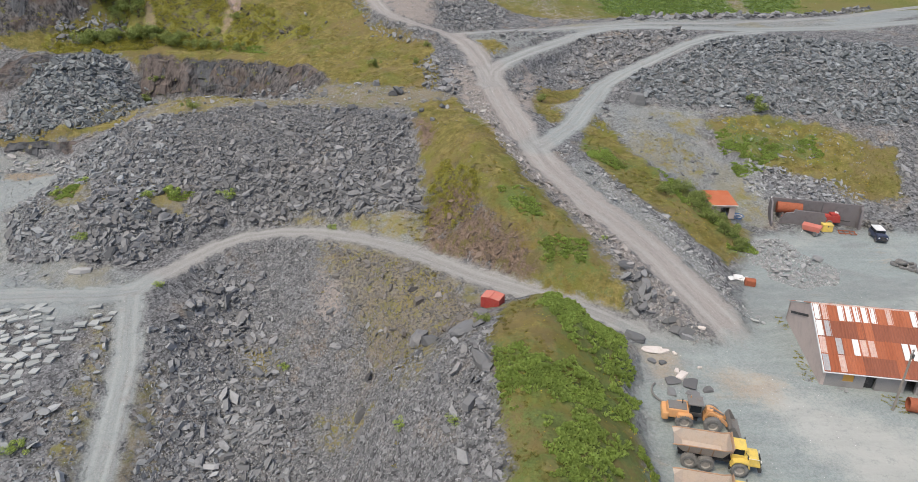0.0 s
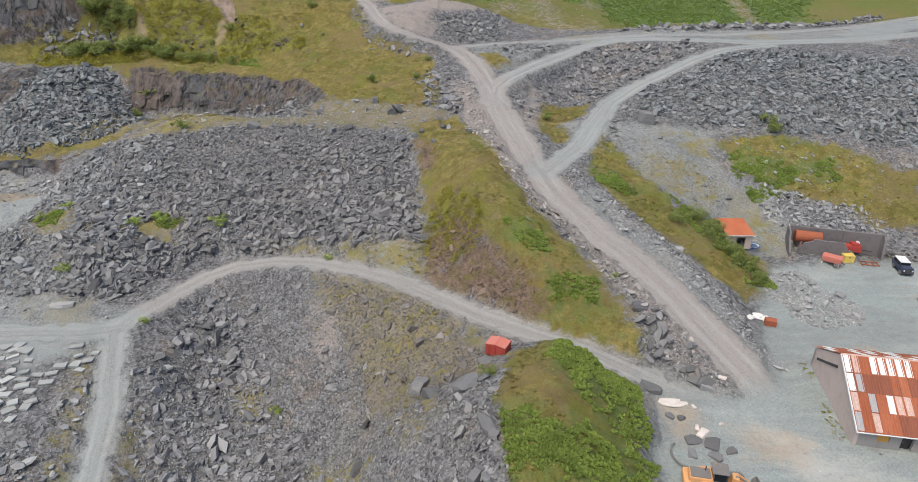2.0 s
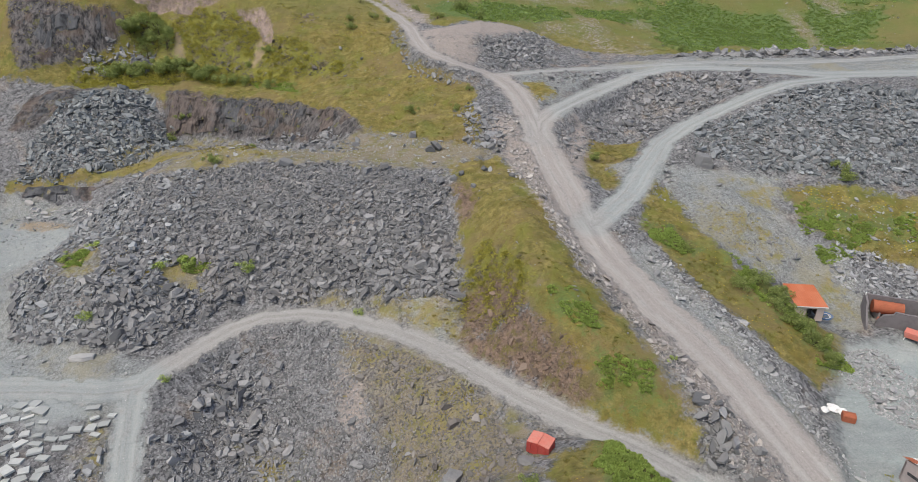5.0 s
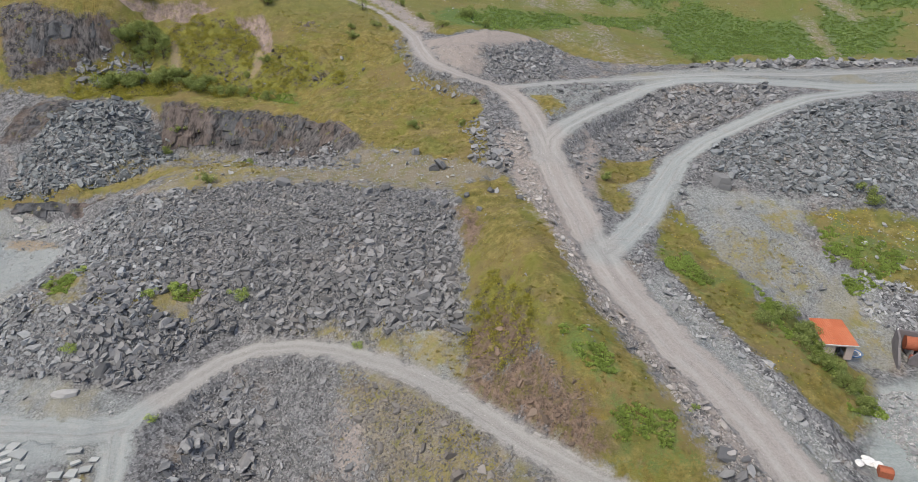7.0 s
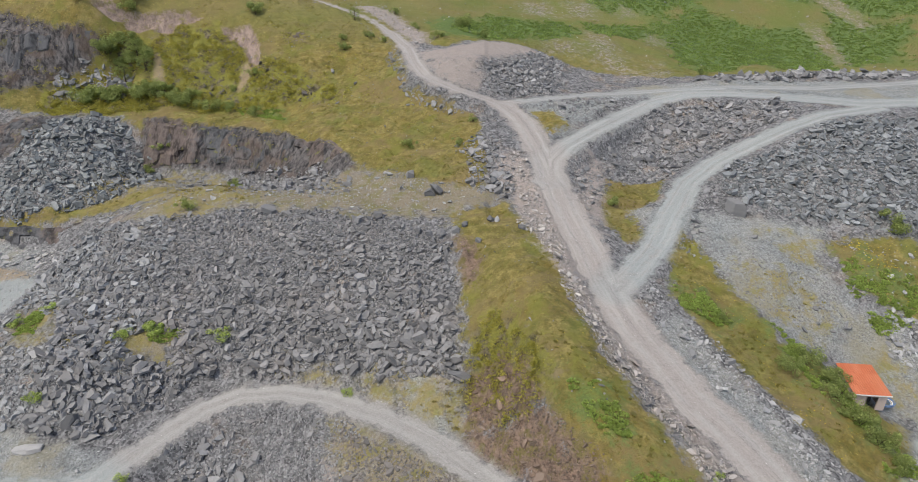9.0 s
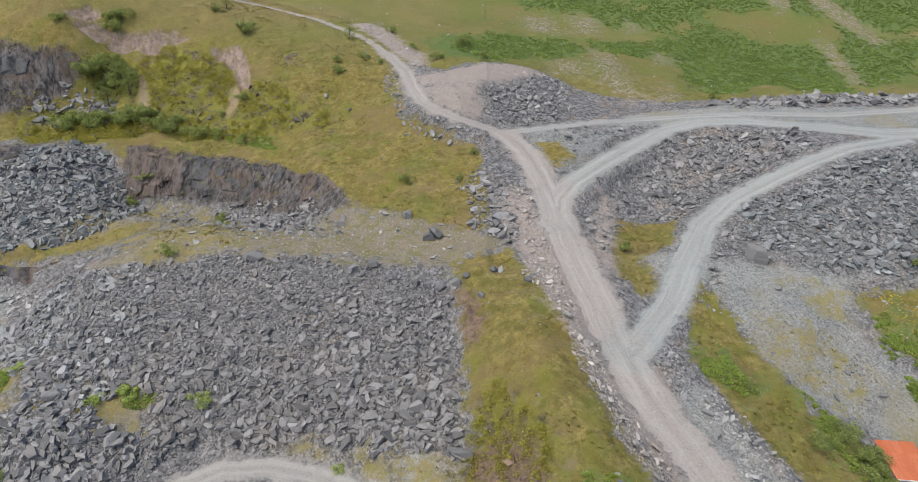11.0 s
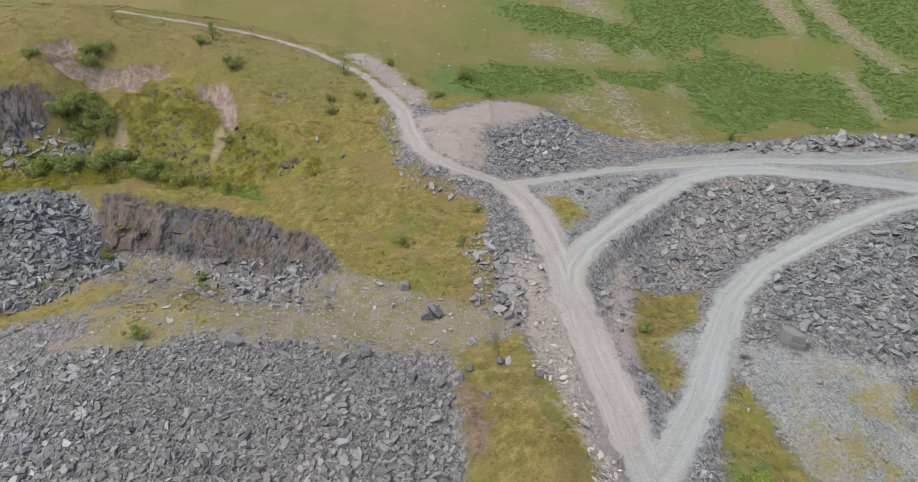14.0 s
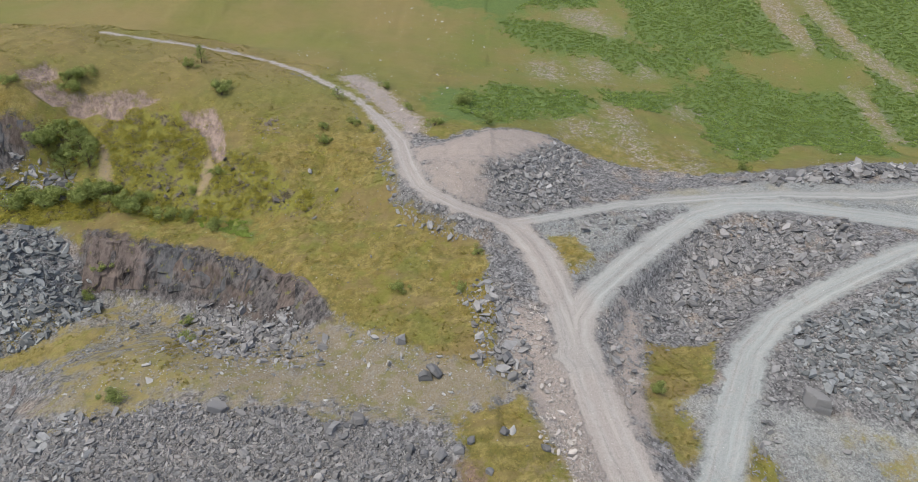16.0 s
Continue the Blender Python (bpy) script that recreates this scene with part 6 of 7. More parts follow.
def wheel_loader():
    t = base_at("wheel_loader", 27.35, 53.5, -14, "orange wheel loader with its worn bucket lowered, parked on gravel", "wheel loader")
    for x in (-1.45, 1.45):
        for y in (-1.02, 1.02):
            wheel(t, (x, y, 0.9), 0.9, 0.66, DUSTY)
    part("engine_body", box((2.5, 1.7, 1.1), (-2.25, 0, 1.55), bevel=0.14, taper=(0.9, 0.9, 0.05)), ORANGE, t, "orange engine housing")
    part("engine_lid", box((1.9, 1.35, 0.12), (-2.2, 0, 2.13), bevel=0.04), STEEL, t, "grey engine lid")
    part("counterweight", box((0.7, 2.1, 0.9), (-3.45, 0, 1.2), bevel=0.18), ORANGE, t)
    part("rear_frame", box((3.0, 0.9, 0.5), (-1.5, 0, 0.9), bevel=0.05), DARK, t)
    part("front_frame", box((2.0, 0.8, 0.8), (1.5, 0, 1.15), bevel=0.08), ORANGE, t)
    part("tower", box((0.7, 0.75, 1.1), (1.0, 0, 1.75), (0, 12, 0), 0.06), ORANGE, t)
    cab = part("cab_base", box((1.4, 1.5, 0.55), (-0.45, 0, 1.7), bevel=0.05), DARK, t)
    part("cab_glass", box((1.3, 1.4, 0.95), (-0.45, 0, 2.42), bevel=0.05, taper=(0.94, 0.94)), GLASS, cab)
    for x in (-0.62, 0.62):
        for s in (-1, 1):
            part("cab_pillar", rod((-0.45 + x, s * 0.69, 1.95), (-0.45 + x * 0.94, s * 0.66, 2.92), 0.055, 6), DARK, cab)
    part("cab_roof", box((1.6, 1.6, 0.16), (-0.45, 0, 2.97), bevel=0.06), STEEL, cab, "grey cab roof")
    for s in (-1, 1):
        part("lift_arm", plate([(0.8, 1.75), (1.0, 2.2), (1.5, 2.15), (2.9, 1.15), (3.2, 0.55), (2.95, 0.5), (2.6, 0.95), (1.4, 1.7)], 0.16, pose(0, s * 0.55, 0), 0.02), ORANGE, t)
        part("lift_ram", rod((0.9, s * 0.4, 1.1), (2.5, s * 0.5, 1.15), 0.09, 8), STEEL, t)
        part("mudguard", plate([(-2.3, 1.5), (-2.15, 1.78), (-1.45, 1.86), (-0.8, 1.78), (-0.6, 1.5), (-0.7, 1.45), (-1.45, 1.72), (-2.2, 1.45)], 0.6, pose(0, s * 1.0, 0)), ORANGE, t)
    part("tilt_ram", rod((1.1, 0, 2.3), (2.6, 0, 1.6), 0.1, 8), STEEL, t)
    bucket = bmesh.new()
    ring = [(3.35, 1.3), (3.1, 0.9), (3.15, 0.4), (3.45, 0.1), (4.3, 0.05)]
    for dz in (0.0, 0.06):
        for (xa, za), (xb, zb) in zip(ring, ring[1:]):
            bucket.faces.new([bucket.verts.new(v) for v in ((xa - dz, -1.45, za), (xb - dz, -1.45, zb - dz), (xb - dz, 1.45, zb - dz), (xa - dz, 1.45, za))])
    scoop = part("bucket", bucket, STEEL, t, "worn bare-steel bucket")
    for s in (-1, 1):
        part("bucket_cheek", plate(ring + [(3.55, 1.3)], 0.08, pose(0, s * 1.45, 0)), STEEL, scoop)
    part("cutting_edge", box((0.25, 2.95, 0.06), (4.35, 0, 0.06), bevel=0.015), STEEL, scoop)
    part("beacon", rod((-0.9, 0.4, 3.05), (-0.9, 0.4, 3.25), 0.07, 8), ORANGE, t)
    part("exhaust", rod((-1.7, 0.35, 2.1), (-1.7, 0.35, 2.75), 0.06, 8), DARK, t)
    return t


wheel_loader()


def sheet_mesh(material, wide, long):
    """A corrugated sheet lying in x and y, its ribs along y."""
    bm = bmesh.new()
    n = 12
    rows = []
    for y in (0, long):
        rows.append([bm.verts.new((wide * i / n, y, 0.03 * (1 if i % 4 < 2 else -1) * (1 if i % 2 else 0.6))) for i in range(n + 1)])
    for i in range(n):
        bm.faces.new((rows[0][i], rows[0][i + 1], rows[1][i + 1], rows[1][i]))
    me = bpy.data.meshes.new("roof_sheet")
    bm.to_mesh(me)
    bm.free()
    me.materials.append(material)
    return me


def rust_sheet(name, a, b):
    m = Nodes(name)
    tone = m.node("ShaderNodeObjectInfo").outputs["Random"]
    n = m.noise(0.9, 6, 0.7, stretch=(1.0, 0.4, 1.0))
    col = m.mix(m.math("ADD", m.math("MULTIPLY", tone, 0.6), m.math("MULTIPLY", n, 0.4)), a, b)
    col = m.mix(m.step(m.noise(2.2, 6, 0.75), 0.55, 0.72, 0, 0.5), col, (0.16, 0.07, 0.04))
    return m.done(col, 0.75, m.noise(6, 4), 0.15, 0.02)


SHEETS = {"rust": rust_sheet("rust_sheet", (0.3, 0.085, 0.04), (0.46, 0.16, 0.085)), "brown": rust_sheet("brown_sheet", (0.24, 0.085, 0.05), (0.3, 0.11, 0.07)), "white": WHITE, "pale": painted("pale_sheet", (0.62, 0.42, 0.36), (0.75, 0.7, 0.66), 0.3, 0.7, 2.5), "grey": painted("galvanised_sheet", (0.42, 0.42, 0.44), (0.5, 0.38, 0.34), 0.3, 0.5, 2.0)}


def long_shed():
    """A long stone shed with a gable end and a patched sheet roof."""
    t = new("long_shed")
    t.matrix_world = pose(44.1, 59.3, 25.5, 0, 0, -12)
    tagged(t, "long grey stone shed under a rusty patched sheet roof", "shed")
    deep, ridge, eave, peak, long = 14.4, 7.5, 2.4, 6.7, 25.2
    gable = [(0, -0.5), (deep, -0.5), (deep, eave + 0.4), (ridge, peak - 0.12), (0, eave - 0.1)]
    for x in (0.2, long - 0.2):
        wall = part("gable_wall", plate(gable, 0.4, pose(x, 0, 0) @ pose(0, 0, 0, 0, 0, 90)), RENDERED, t, "weathered brownish gable wall")
    # the slot's dark inside is a black bar laid on the wall, no opening
    part("gable_slot", box((0.14, 6.0, 0.3), (-0.04, 10.4, 3.4), (-27, 0, 0), 0.02), DARK, t, "dark bar standing for a long slot under the gable roof")
    part("back_wall", box((long, 0.4, eave + 0.9), (long / 2, deep - 0.2, eave / 2 - 0.05)), RENDERED, t)
    # front wall, open at the doorway and the window
    runs = [(0.4, 2.3), (3.5, 4.7), (5.9, 9.0), (10.2, 15.0), (16.5, long - 0.4)]
    for a, b in runs:
        part("front_wall", box((b - a, 0.4, eave + 0.4), ((a + b) / 2, 0.2, eave / 2 - 0.25)), BLOCKWORK, t)
    part("front_wall", box((1.2, 0.4, 1.4), (2.9, 0.2, 0.2)), BLOCKWORK, t)
    part("front_wall", box((1.2, 0.4, 0.4), (2.9, 0.2, 2.05)), BLOCKWORK, t)
    part("window_board", box((1.15, 0.08, 0.95), (2.9, 0.1, 1.37), bevel=0.02), painted("ochre_board", (0.62, 0.34, 0.07), much=0.3), t, "ochre board over the window")
    part("lintel", box((1.6, 0.44, 0.28), (5.3, 0.2, 2.1), bevel=0.02), WOOD, t)
    part("lintel", box((1.6, 0.44, 0.28), (9.6, 0.2, 2.1), bevel=0.02), WOOD, t)
    part("lintel", box((1.9, 0.44, 0.28), (15.7, 0.2, 2.1), bevel=0.02), WOOD, t)
    part("door_leaf", box((1.0, 0.08, 1.9), (5.3, 0.45, 0.95), bevel=0.02), DARK, t, "dark door set back in its opening")
    # roof sheets
    meshes = {k: sheet_mesh(m, 0.92, 2.2) for k, m in SHEETS.items()}
    cols = int(long / 0.9)
    fall = math.degrees(math.atan2(peak - eave, ridge + 0.5))
    run = math.hypot(peak - eave, ridge + 0.5)
    fall2 = math.degrees(math.atan2(peak - eave - 0.4, deep - ridge + 0.4))
    run2 = math.hypot(peak - eave - 0.4, deep - ridge + 0.4)
    special = {(3, 0): "white", (0, 2): "pale", (3, 1): "pale", (3, 3): "white", (3, 4): "white", (3, 5): "white", (3, 6): "white", (3, 7): "white", (3, 9): "pale", (3, 12): "white", (3, 14): "white", (3, 15): "white", (3, 18): "white", (2, 1): "grey", (2, 0): "white", (1, 0): "pale", (1, 2): "grey", (1, 4): "white", (1, 5): "pale", (1, 6): "pale", (1, 10): "white", (1, 11): "white", (1, 16): "white", (1, 17): "white", (0, 0): "grey", (2, 5): "rust"}
    rnd = random.Random(4)
    for row in range(4):
        for c in range(cols):
            if row == 2:
                kind = "brown" if rnd.random() < 0.7 else "rust"
            elif row == 0:
                kind = "rust" if c < 5 else ("brown" if rnd.random() < 0.85 else "rust")
            else:
                kind = "rust" if rnd.random() < 0.8 else "brown"
            patch = special.get((row, c))
            if patch:
                strip = new("roof_sheet", meshes[patch])
                strip.parent = t
                strip.matrix_local = pose(-0.15, -0.5, eave - 0.02, fall, 0, 0) @ pose(c * 0.9 + 0.08, row * run / 4 + 0.1, 0.1, 0, 0, rnd.uniform(-0.8, 0.8)) @ Matrix.Diagonal((0.74, (run / 4 - 0.15) / 2.2, 1, 1))
            ob = new("roof_sheet", meshes[kind])
            ob.parent = t
            step = run / 4
            ob.matrix_local = pose(-0.15, -0.5, eave - 0.02, fall, 0, 0) @ pose(c * 0.9, row * step, 0.02 + 0.015 * (row + c % 2), rnd.uniform(-0.4, 0.4), 0, rnd.uniform(-0.4, 0.4)) @ Matrix.Diagonal((1, (step + 0.12) / 2.2, 1, 1))
            if row < 3:
                ob = new("roof_sheet", meshes["rust" if rnd.random() < 0.75 else "white"])
                ob.parent = t
                step = run2 / 3
                ob.matrix_local = pose(-0.15, deep + 0.4, eave + 0.38, -fall2, 0, 0) @ pose(c * 0.9, -(row + 1) * step, 0.02 + 0.015 * (row + c % 2)) @ Matrix.Diagonal((1, (step + 0.12) / 2.2, 1, 1))
    part("ridge_cap", rod((-0.15, ridge, peak + 0.05), (cols * 0.9 - 0.1, ridge, peak + 0.05), 0.11, 8), SHEETS["pale"], t, "pale ridge cap")
    part("barge_board", box((0.1, run + 0.2, 0.22), (-0.17, ridge / 2 - 0.3, (eave + peak) / 2 - 0.06), (fall, 0, 0)), WHITE, t, "white barge board")
    part("gutter", rod((-0.1, -0.55, eave - 0.1), (cols * 0.9, -0.55, eave - 0.1), 0.07, 8), WHITE, t, "pale gutter")
    return t


long_shed()


def small_hut():
    t = new("small_hut")
    t.matrix_world = pose(47.3, 102.4, float(height(49, 104)) - 0.1, 0, 0, -4)
    tagged(t, "small concrete hut with a bright rust-red sheet roof", "hut")
    for x in (0.12, 4.08):
        part("side_wall", plate([(0, -0.6), (5.4, -0.6), (5.4, 2.5), (0, 2.1)], 0.24, pose(x, 0.1, 0) @ pose(0, 0, 0, 0, 0, 90)), RENDERED, t)
    part("rear_wall", box((4.2, 0.24, 3.0), (2.1, 5.4, 1.0)), RENDERED, t)
    part("front_wall", box((1.45, 0.24, 2.6), (0.85, 0.12, 0.8)), RENDERED, t)
    part("front_wall", box((1.0, 0.24, 2.6), (3.6, 0.12, 0.8)), RENDERED, t)
    part("lintel", box((1.6, 0.26, 0.5), (2.3, 0.12, 1.85)), RENDERED, t)
    part("door_post", box((0.12, 0.1, 1.7), (1.63, 0.05, 0.75)), WOOD, t)
    part("door_leaf", box((0.9, 0.06, 1.6), (2.6, 1.0, 0.7), (0, 0, 40)), DARK, t)
    me = sheet_mesh(rust_sheet("red_rust_sheet", (0.45, 0.125, 0.055), (0.53, 0.19, 0.1)), 0.95, 2.1)
    for row in range(3):
        for c in range(5):
            ob = new("roof_sheet", me)
            ob.parent = t
            ob.matrix_local = pose(-0.25, -0.35, 2.1, 4.2, 0, 0) @ pose(c * 0.93, row * 2.0, 0.03 + 0.015 * (c % 2) + 0.012 * (2 - row))
    part("fascia", box((4.7, 0.06, 0.14), (2.1, -0.36, 2.08)), WHITE, t, "flaking pale fascia")
    return t


small_hut()


def ruin():
    """A roofless blockwork bay, with a rusty tank in its corner."""
    t = new("ruined_bay")
    t.matrix_world = pose(60.3, 107.6, 25.6, 0, 0, -18.5)
    tagged(t, "roofless grey blockwork bay with stained walls", "ruin")
    part("back_wall", box((15.2, 0.35, 4.4), (7.6, 0, 1.8), bevel=0.02), RUIN, t)
    for x in (4.2, 9.0, 14.9):
        part("pier", box((0.5, 0.55, 4.45), (x, -0.15, 1.85), bevel=0.02), RUIN, t)
    part("side_wall", plate([(0, -0.3), (0, 4.0), (-2.2, 3.7), (-3.0, 2.6), (-5.2, 1.0), (-5.2, -0.3)], 0.3, pose(0.15, 0, 0) @ pose(0, 0, 0, 0, 0, 90)), RUIN, t)
    part("end_wall", plate([(0, -0.3), (0, 4.2), (-1.0, 3.5), (-1.4, 2.0), (-1.8, -0.3)], 0.35, pose(15.0, 0, 0) @ pose(0, 0, 0, 0, 0, 90)), RUIN, t)
    part("front_wall", plate([(1.6, -0.3), (9.0, -0.3), (9.0, 2.3), (8.7, 2.5), (8.5, 3.1), (7.0, 3.2), (5.6, 3.15), (3.8, 3.3), (3.6, 2.8), (2.4, 2.5), (1.6, 1.3)], 0.35, pose(0, -3.4, 0)), RUIN, t)
    part("wall_post", rod((0.1, -0.3, 0), (0.1, -0.3, 4.3), 0.09, 8), WHITE, t, "pale upright post")
    return t


bay = ruin()


def tank(name, label, a, b, r, material):
    t = new(name)
    mid = (Vector(a) + Vector(b)) / 2
    t.location = mid
    tagged(t, label, "tank")
    ax = (Vector(b) - Vector(a))
    half = ax / 2
    part("shell", rod(-half, half, r, 24), material, t)
    for f in (-1, -0.33, 0.33, 1):
        part("hoop", rod(half * f - ax.normalized() * 0.05, half * f + ax.normalized() * 0.05, r * 1.03, 24), material, t)
    for f in (-0.6, 0.6):
        part("saddle", box((0.3, r * 1.6, max(0.2, mid.z - 25.5 - r * 0.4)), half * f + Vector((0, 0, -(mid.z - 25.5 + r * 0.4) / 2)), bevel=0.02), BLOCKWORK, t)
    return t


tank("rusty_tank", "large rust-red cylindrical tank on blocks in the bay", (61.0, 106.0, 28.3), (64.8, 104.7, 28.3), 1.0, RUSTY)
tank("rusty_tank", "smaller rusty tank below the large one", (61.3, 104.3, 26.6), (63.2, 103.7, 26.6), 0.65, FADED_RED)


def machines():
    t = base_at("crusher_hopper", 64.5, 99.9, -42, "faded red steel hopper on white legs beside the ruin", "hopper")
    part("hull", box((2.7, 1.4, 0.9), (0, 0, 1.0), bevel=0.12, taper=(1.12, 1.2)), FADED_RED, t)
    part("rim", box((3.0, 1.65, 0.12), (0, 0, 1.48), bevel=0.03), FADED_RED, t)
    part("hitch", rod((1.2, 0, 0.9), (2.0, 0, 0.5), 0.08, 8), DARK, t)
    for x in (-1.15, 1.05):
        for y in (-0.55, 0.55):
            part("leg", rod((x, y, 0.7), (x * 1.15, y * 1.25, 0), 0.07, 8), WHITE, t, "white leg")
    wheel(t, (0.8, -0.8, 0.35), 0.35, 0.22, STEEL)
    wheel(t, (0.8, 0.8, 0.35), 0.35, 0.22, STEEL)
    t = base_at("yellow_skip", 67.8, 100.9, -8, "yellow steel tool box with an orange pump beside it", "box")
    part("body", box((1.7, 1.2, 1.25), (0, 0, 0.65), bevel=0.06), YELLOW, t)
    part("lid", box((1.8, 1.3, 0.1), (0, 0, 1.32), bevel=0.03), YELLOW, t)
    part("hasp", box((0.2, 0.05, 0.25), (0, -0.63, 1.1), bevel=0.01), DARK, t)
    t = base_at("tractor_baler", 69.8, 103.3, -8, "bright red machine with a white-topped drawbar", "machine")
    part("body", box((2.9, 1.4, 1.3), (0, 0, 1.15), bevel=0.15, taper=(0.85, 0.85)), RED, t)
    part("hood", box((1.2, 1.1, 0.4), (0.2, 0, 1.95), bevel=0.1), RED, t)
    part("chute", box((0.5, 0.5, 0.25), (0.7, 0.1, 2.2), (0, 20, 0), 0.04), WHITE, t)
    part("drawbar", rod((1.4, 0, 0.8), (3.2, -0.1, 0.6), 0.09, 8), DARK, t)
    for y in (-0.8, 0.8):
        wheel(t, (-0.5, y, 0.5), 0.5, 0.28, YELLOW)
    part("rake", box((0.15, 2.0, 0.12), (-1.7, 0, 0.6), bevel=0.02), WHITE, t)
    t = base_at("scrap_rack", 71.0, 99.8, -13, "low rusty steel frame lying on the ground", "frame")
    for y in (-0.6, 0.6):
        part("long_bar", box((2.8, 0.12, 0.12), (0, y, 0.25)), RUSTY, t)
    for x in (-1.3, -0.4, 0.5, 1.3):
        part("cross_bar", box((0.12, 1.3, 0.12), (x, 0, 0.12)), RUSTY, t)


machines()


def off_roader():
    t = base_at("off_road_car", 75.0, 97.6, -102, "dark blue off-road car with a white roof", "car")
    for x in (-1.2, 1.3):
        for y in (-0.78, 0.78):
            wheel(t, (x, y, 0.37), 0.37, 0.24, STEEL)
    part("body", box((3.9, 1.7, 0.75), (0, 0, 0.85), bevel=0.08), BLUE, t)
    part("bonnet", box((1.2, 1.5, 0.22), (1.3, 0, 1.27), bevel=0.06), BLUE, t)
    part("cabin_glass", box((2.4, 1.55, 0.55), (-0.6, 0, 1.48), bevel=0.05, taper=(0.94, 0.9)), GLASS, t)
    for x in (-1.75, -0.5, 0.55):
        for s in (-1, 1):
            part("pillar", rod((x, s * 0.76, 1.2), (x * 0.97, s * 0.7, 1.78), 0.05, 6), BLUE, t)
    part("roof", box((2.4, 1.55, 0.14), (-0.62, 0, 1.82), bevel=0.06), WHITE, t, "white car roof")
    part("bumper", box((0.15, 1.7, 0.2), (2.0, 0, 0.6), bevel=0.04), DARK, t)
    part("bumper", box((0.15, 1.6, 0.2), (-2.0, 0, 0.6), bevel=0.04), DARK, t)
    part("grille", box((0.05, 0.9, 0.4), (1.97, 0, 1.0), bevel=0.01), DARK, t)
    for s in (-1, 1):
        part("headlight", rod((1.94, s * 0.62, 1.0), (2.0, s * 0.62, 1.0), 0.12, 12), WHITE, t)
        part("wheel_arch", plate([(0.8, 0.6), (0.95, 0.9), (1.3, 1.0), (1.65, 0.9), (1.8, 0.6), (1.88, 0.6), (1.7, 1.0), (1.3, 1.1), (0.9, 1.0), (0.72, 0.6)], 0.12, pose(0, s * 0.86, 0)), DARK, t)


off_roader()


def tyre_mesh():
    r, w = 0.72, 0.26
    bm = lathe([(r * 0.55, -w * 0.8), (r * 0.7, -w), (r * 0.92, -w * 0.9), (r, -w * 0.5), (r, w * 0.5), (r * 0.92, w * 0.9), (r * 0.7, w), (r * 0.55, w * 0.8), (r * 0.55, -w * 0.8)], 20, turn=pose(0, 0, 0, 90, 0, 0))
    me = bpy.data.meshes.new("old_tyre")
    bm.to_mesh(me)
    bm.free()
    me.materials.append(RUBBER)
    return me


TYRE = tyre_mesh()
for n, (x, y, up, lean, s) in enumerate(((76.2, 102.3, 0.25, 8, 0.95), (76.2, 102.2, 0.72, -6, 0.95), (76.3, 101.2, 0.25, 4, 1.0), (76.4, 101.1, 0.74, 10, 0.95), (76.2, 101.2, 1.22, 14, 0.9), (77.6, 101.9, 0.25, 10, 0.95), (77.7, 101.8, 0.75, 20, 1.0), (77.8, 100.6, 0.25, 4, 1.0), (77.7, 100.7, 0.75, 16, 0.95), (78.9, 100.4, 0.28, 35, 0.9), (79.0, 101.4, 0.25, -10, 0.9),
                                         (72.0, 88.2, 0.25, 10, 1.0), (72.8, 87.2, 0.25, -8, 1.05), (72.6, 87.6, 0.78, 12, 1.0), (73.6, 86.4, 0.25, 5, 1.0), (74.2, 87.6, 0.25, 14, 1.0), (74.3, 85.4, 0.25, -12, 1.0), (73.0, 88.6, 0.3, 30, 0.9), (75.4, 86.2, 0.25, 6, 1.0))):
    ob = new("old_tyre", TYRE)
    ob.matrix_world = pose(x, y, float(height(x, y)) + up * s, lean, lean / 2, n * 40) @ Matrix.Diagonal((s, s, s, 1))
    tagged(ob, "worn black lorry tyre in a pile at the yard's edge", "tyre", "old tyres")


def red_container():
    t = base_at("red_container", 6.6, 73.4, -28, "small faded red steel container on the road verge", "container", lift=-0.1)
    part("body", box((2.7, 1.9, 1.6), (0, 0, 0.85), bevel=0.06), RED, t)
    for s in (-1, 1):
        part("lid", box((1.32, 1.95, 0.08), (s * 0.67, 0, 1.72), (0, s * 9, 0), 0.02), FADED_RED, t, "paler red lid")
    for x in (-0.9, 0, 0.9):
        part("rib", box((0.1, 0.08, 1.5), (x, -0.98, 0.85), bevel=0.01), RED, t)
    part("skid", box((0.15, 1.9, 0.15), (-1.0, 0, 0.05)), DARK, t)
    part("skid", box((0.15, 1.9, 0.15), (1.0, 0, 0.05)), DARK, t)


red_container()


def pole():
    t = new("wooden_pole")
    t.location = (49.9, 54.6, 25.3)
    tagged(t, "weathered wooden power pole with a small cap and stay", "pole")
    part("shaft", rod((0, 0, -0.3), (0.1, 0.3, 8.2), 0.14, 10, 0.1), WOOD, t)
    part("cross_arm", box((0.9, 0.12, 0.14), (0.1, 0.3, 7.9), (0, 0, 40), 0.02), WOOD, t)
    part("fitting", box((0.3, 0.3, 0.5), (0.2, 0.3, 7.4), bevel=0.05), DARK, t, "dark box fixed near the top")
    for s in (-1, 1):
        part("insulator", rod((0.1 + s * 0.28, 0.3 + s * 0.22, 7.95), (0.1 + s * 0.28, 0.3 + s * 0.22, 8.2), 0.06, 8), WHITE, t)


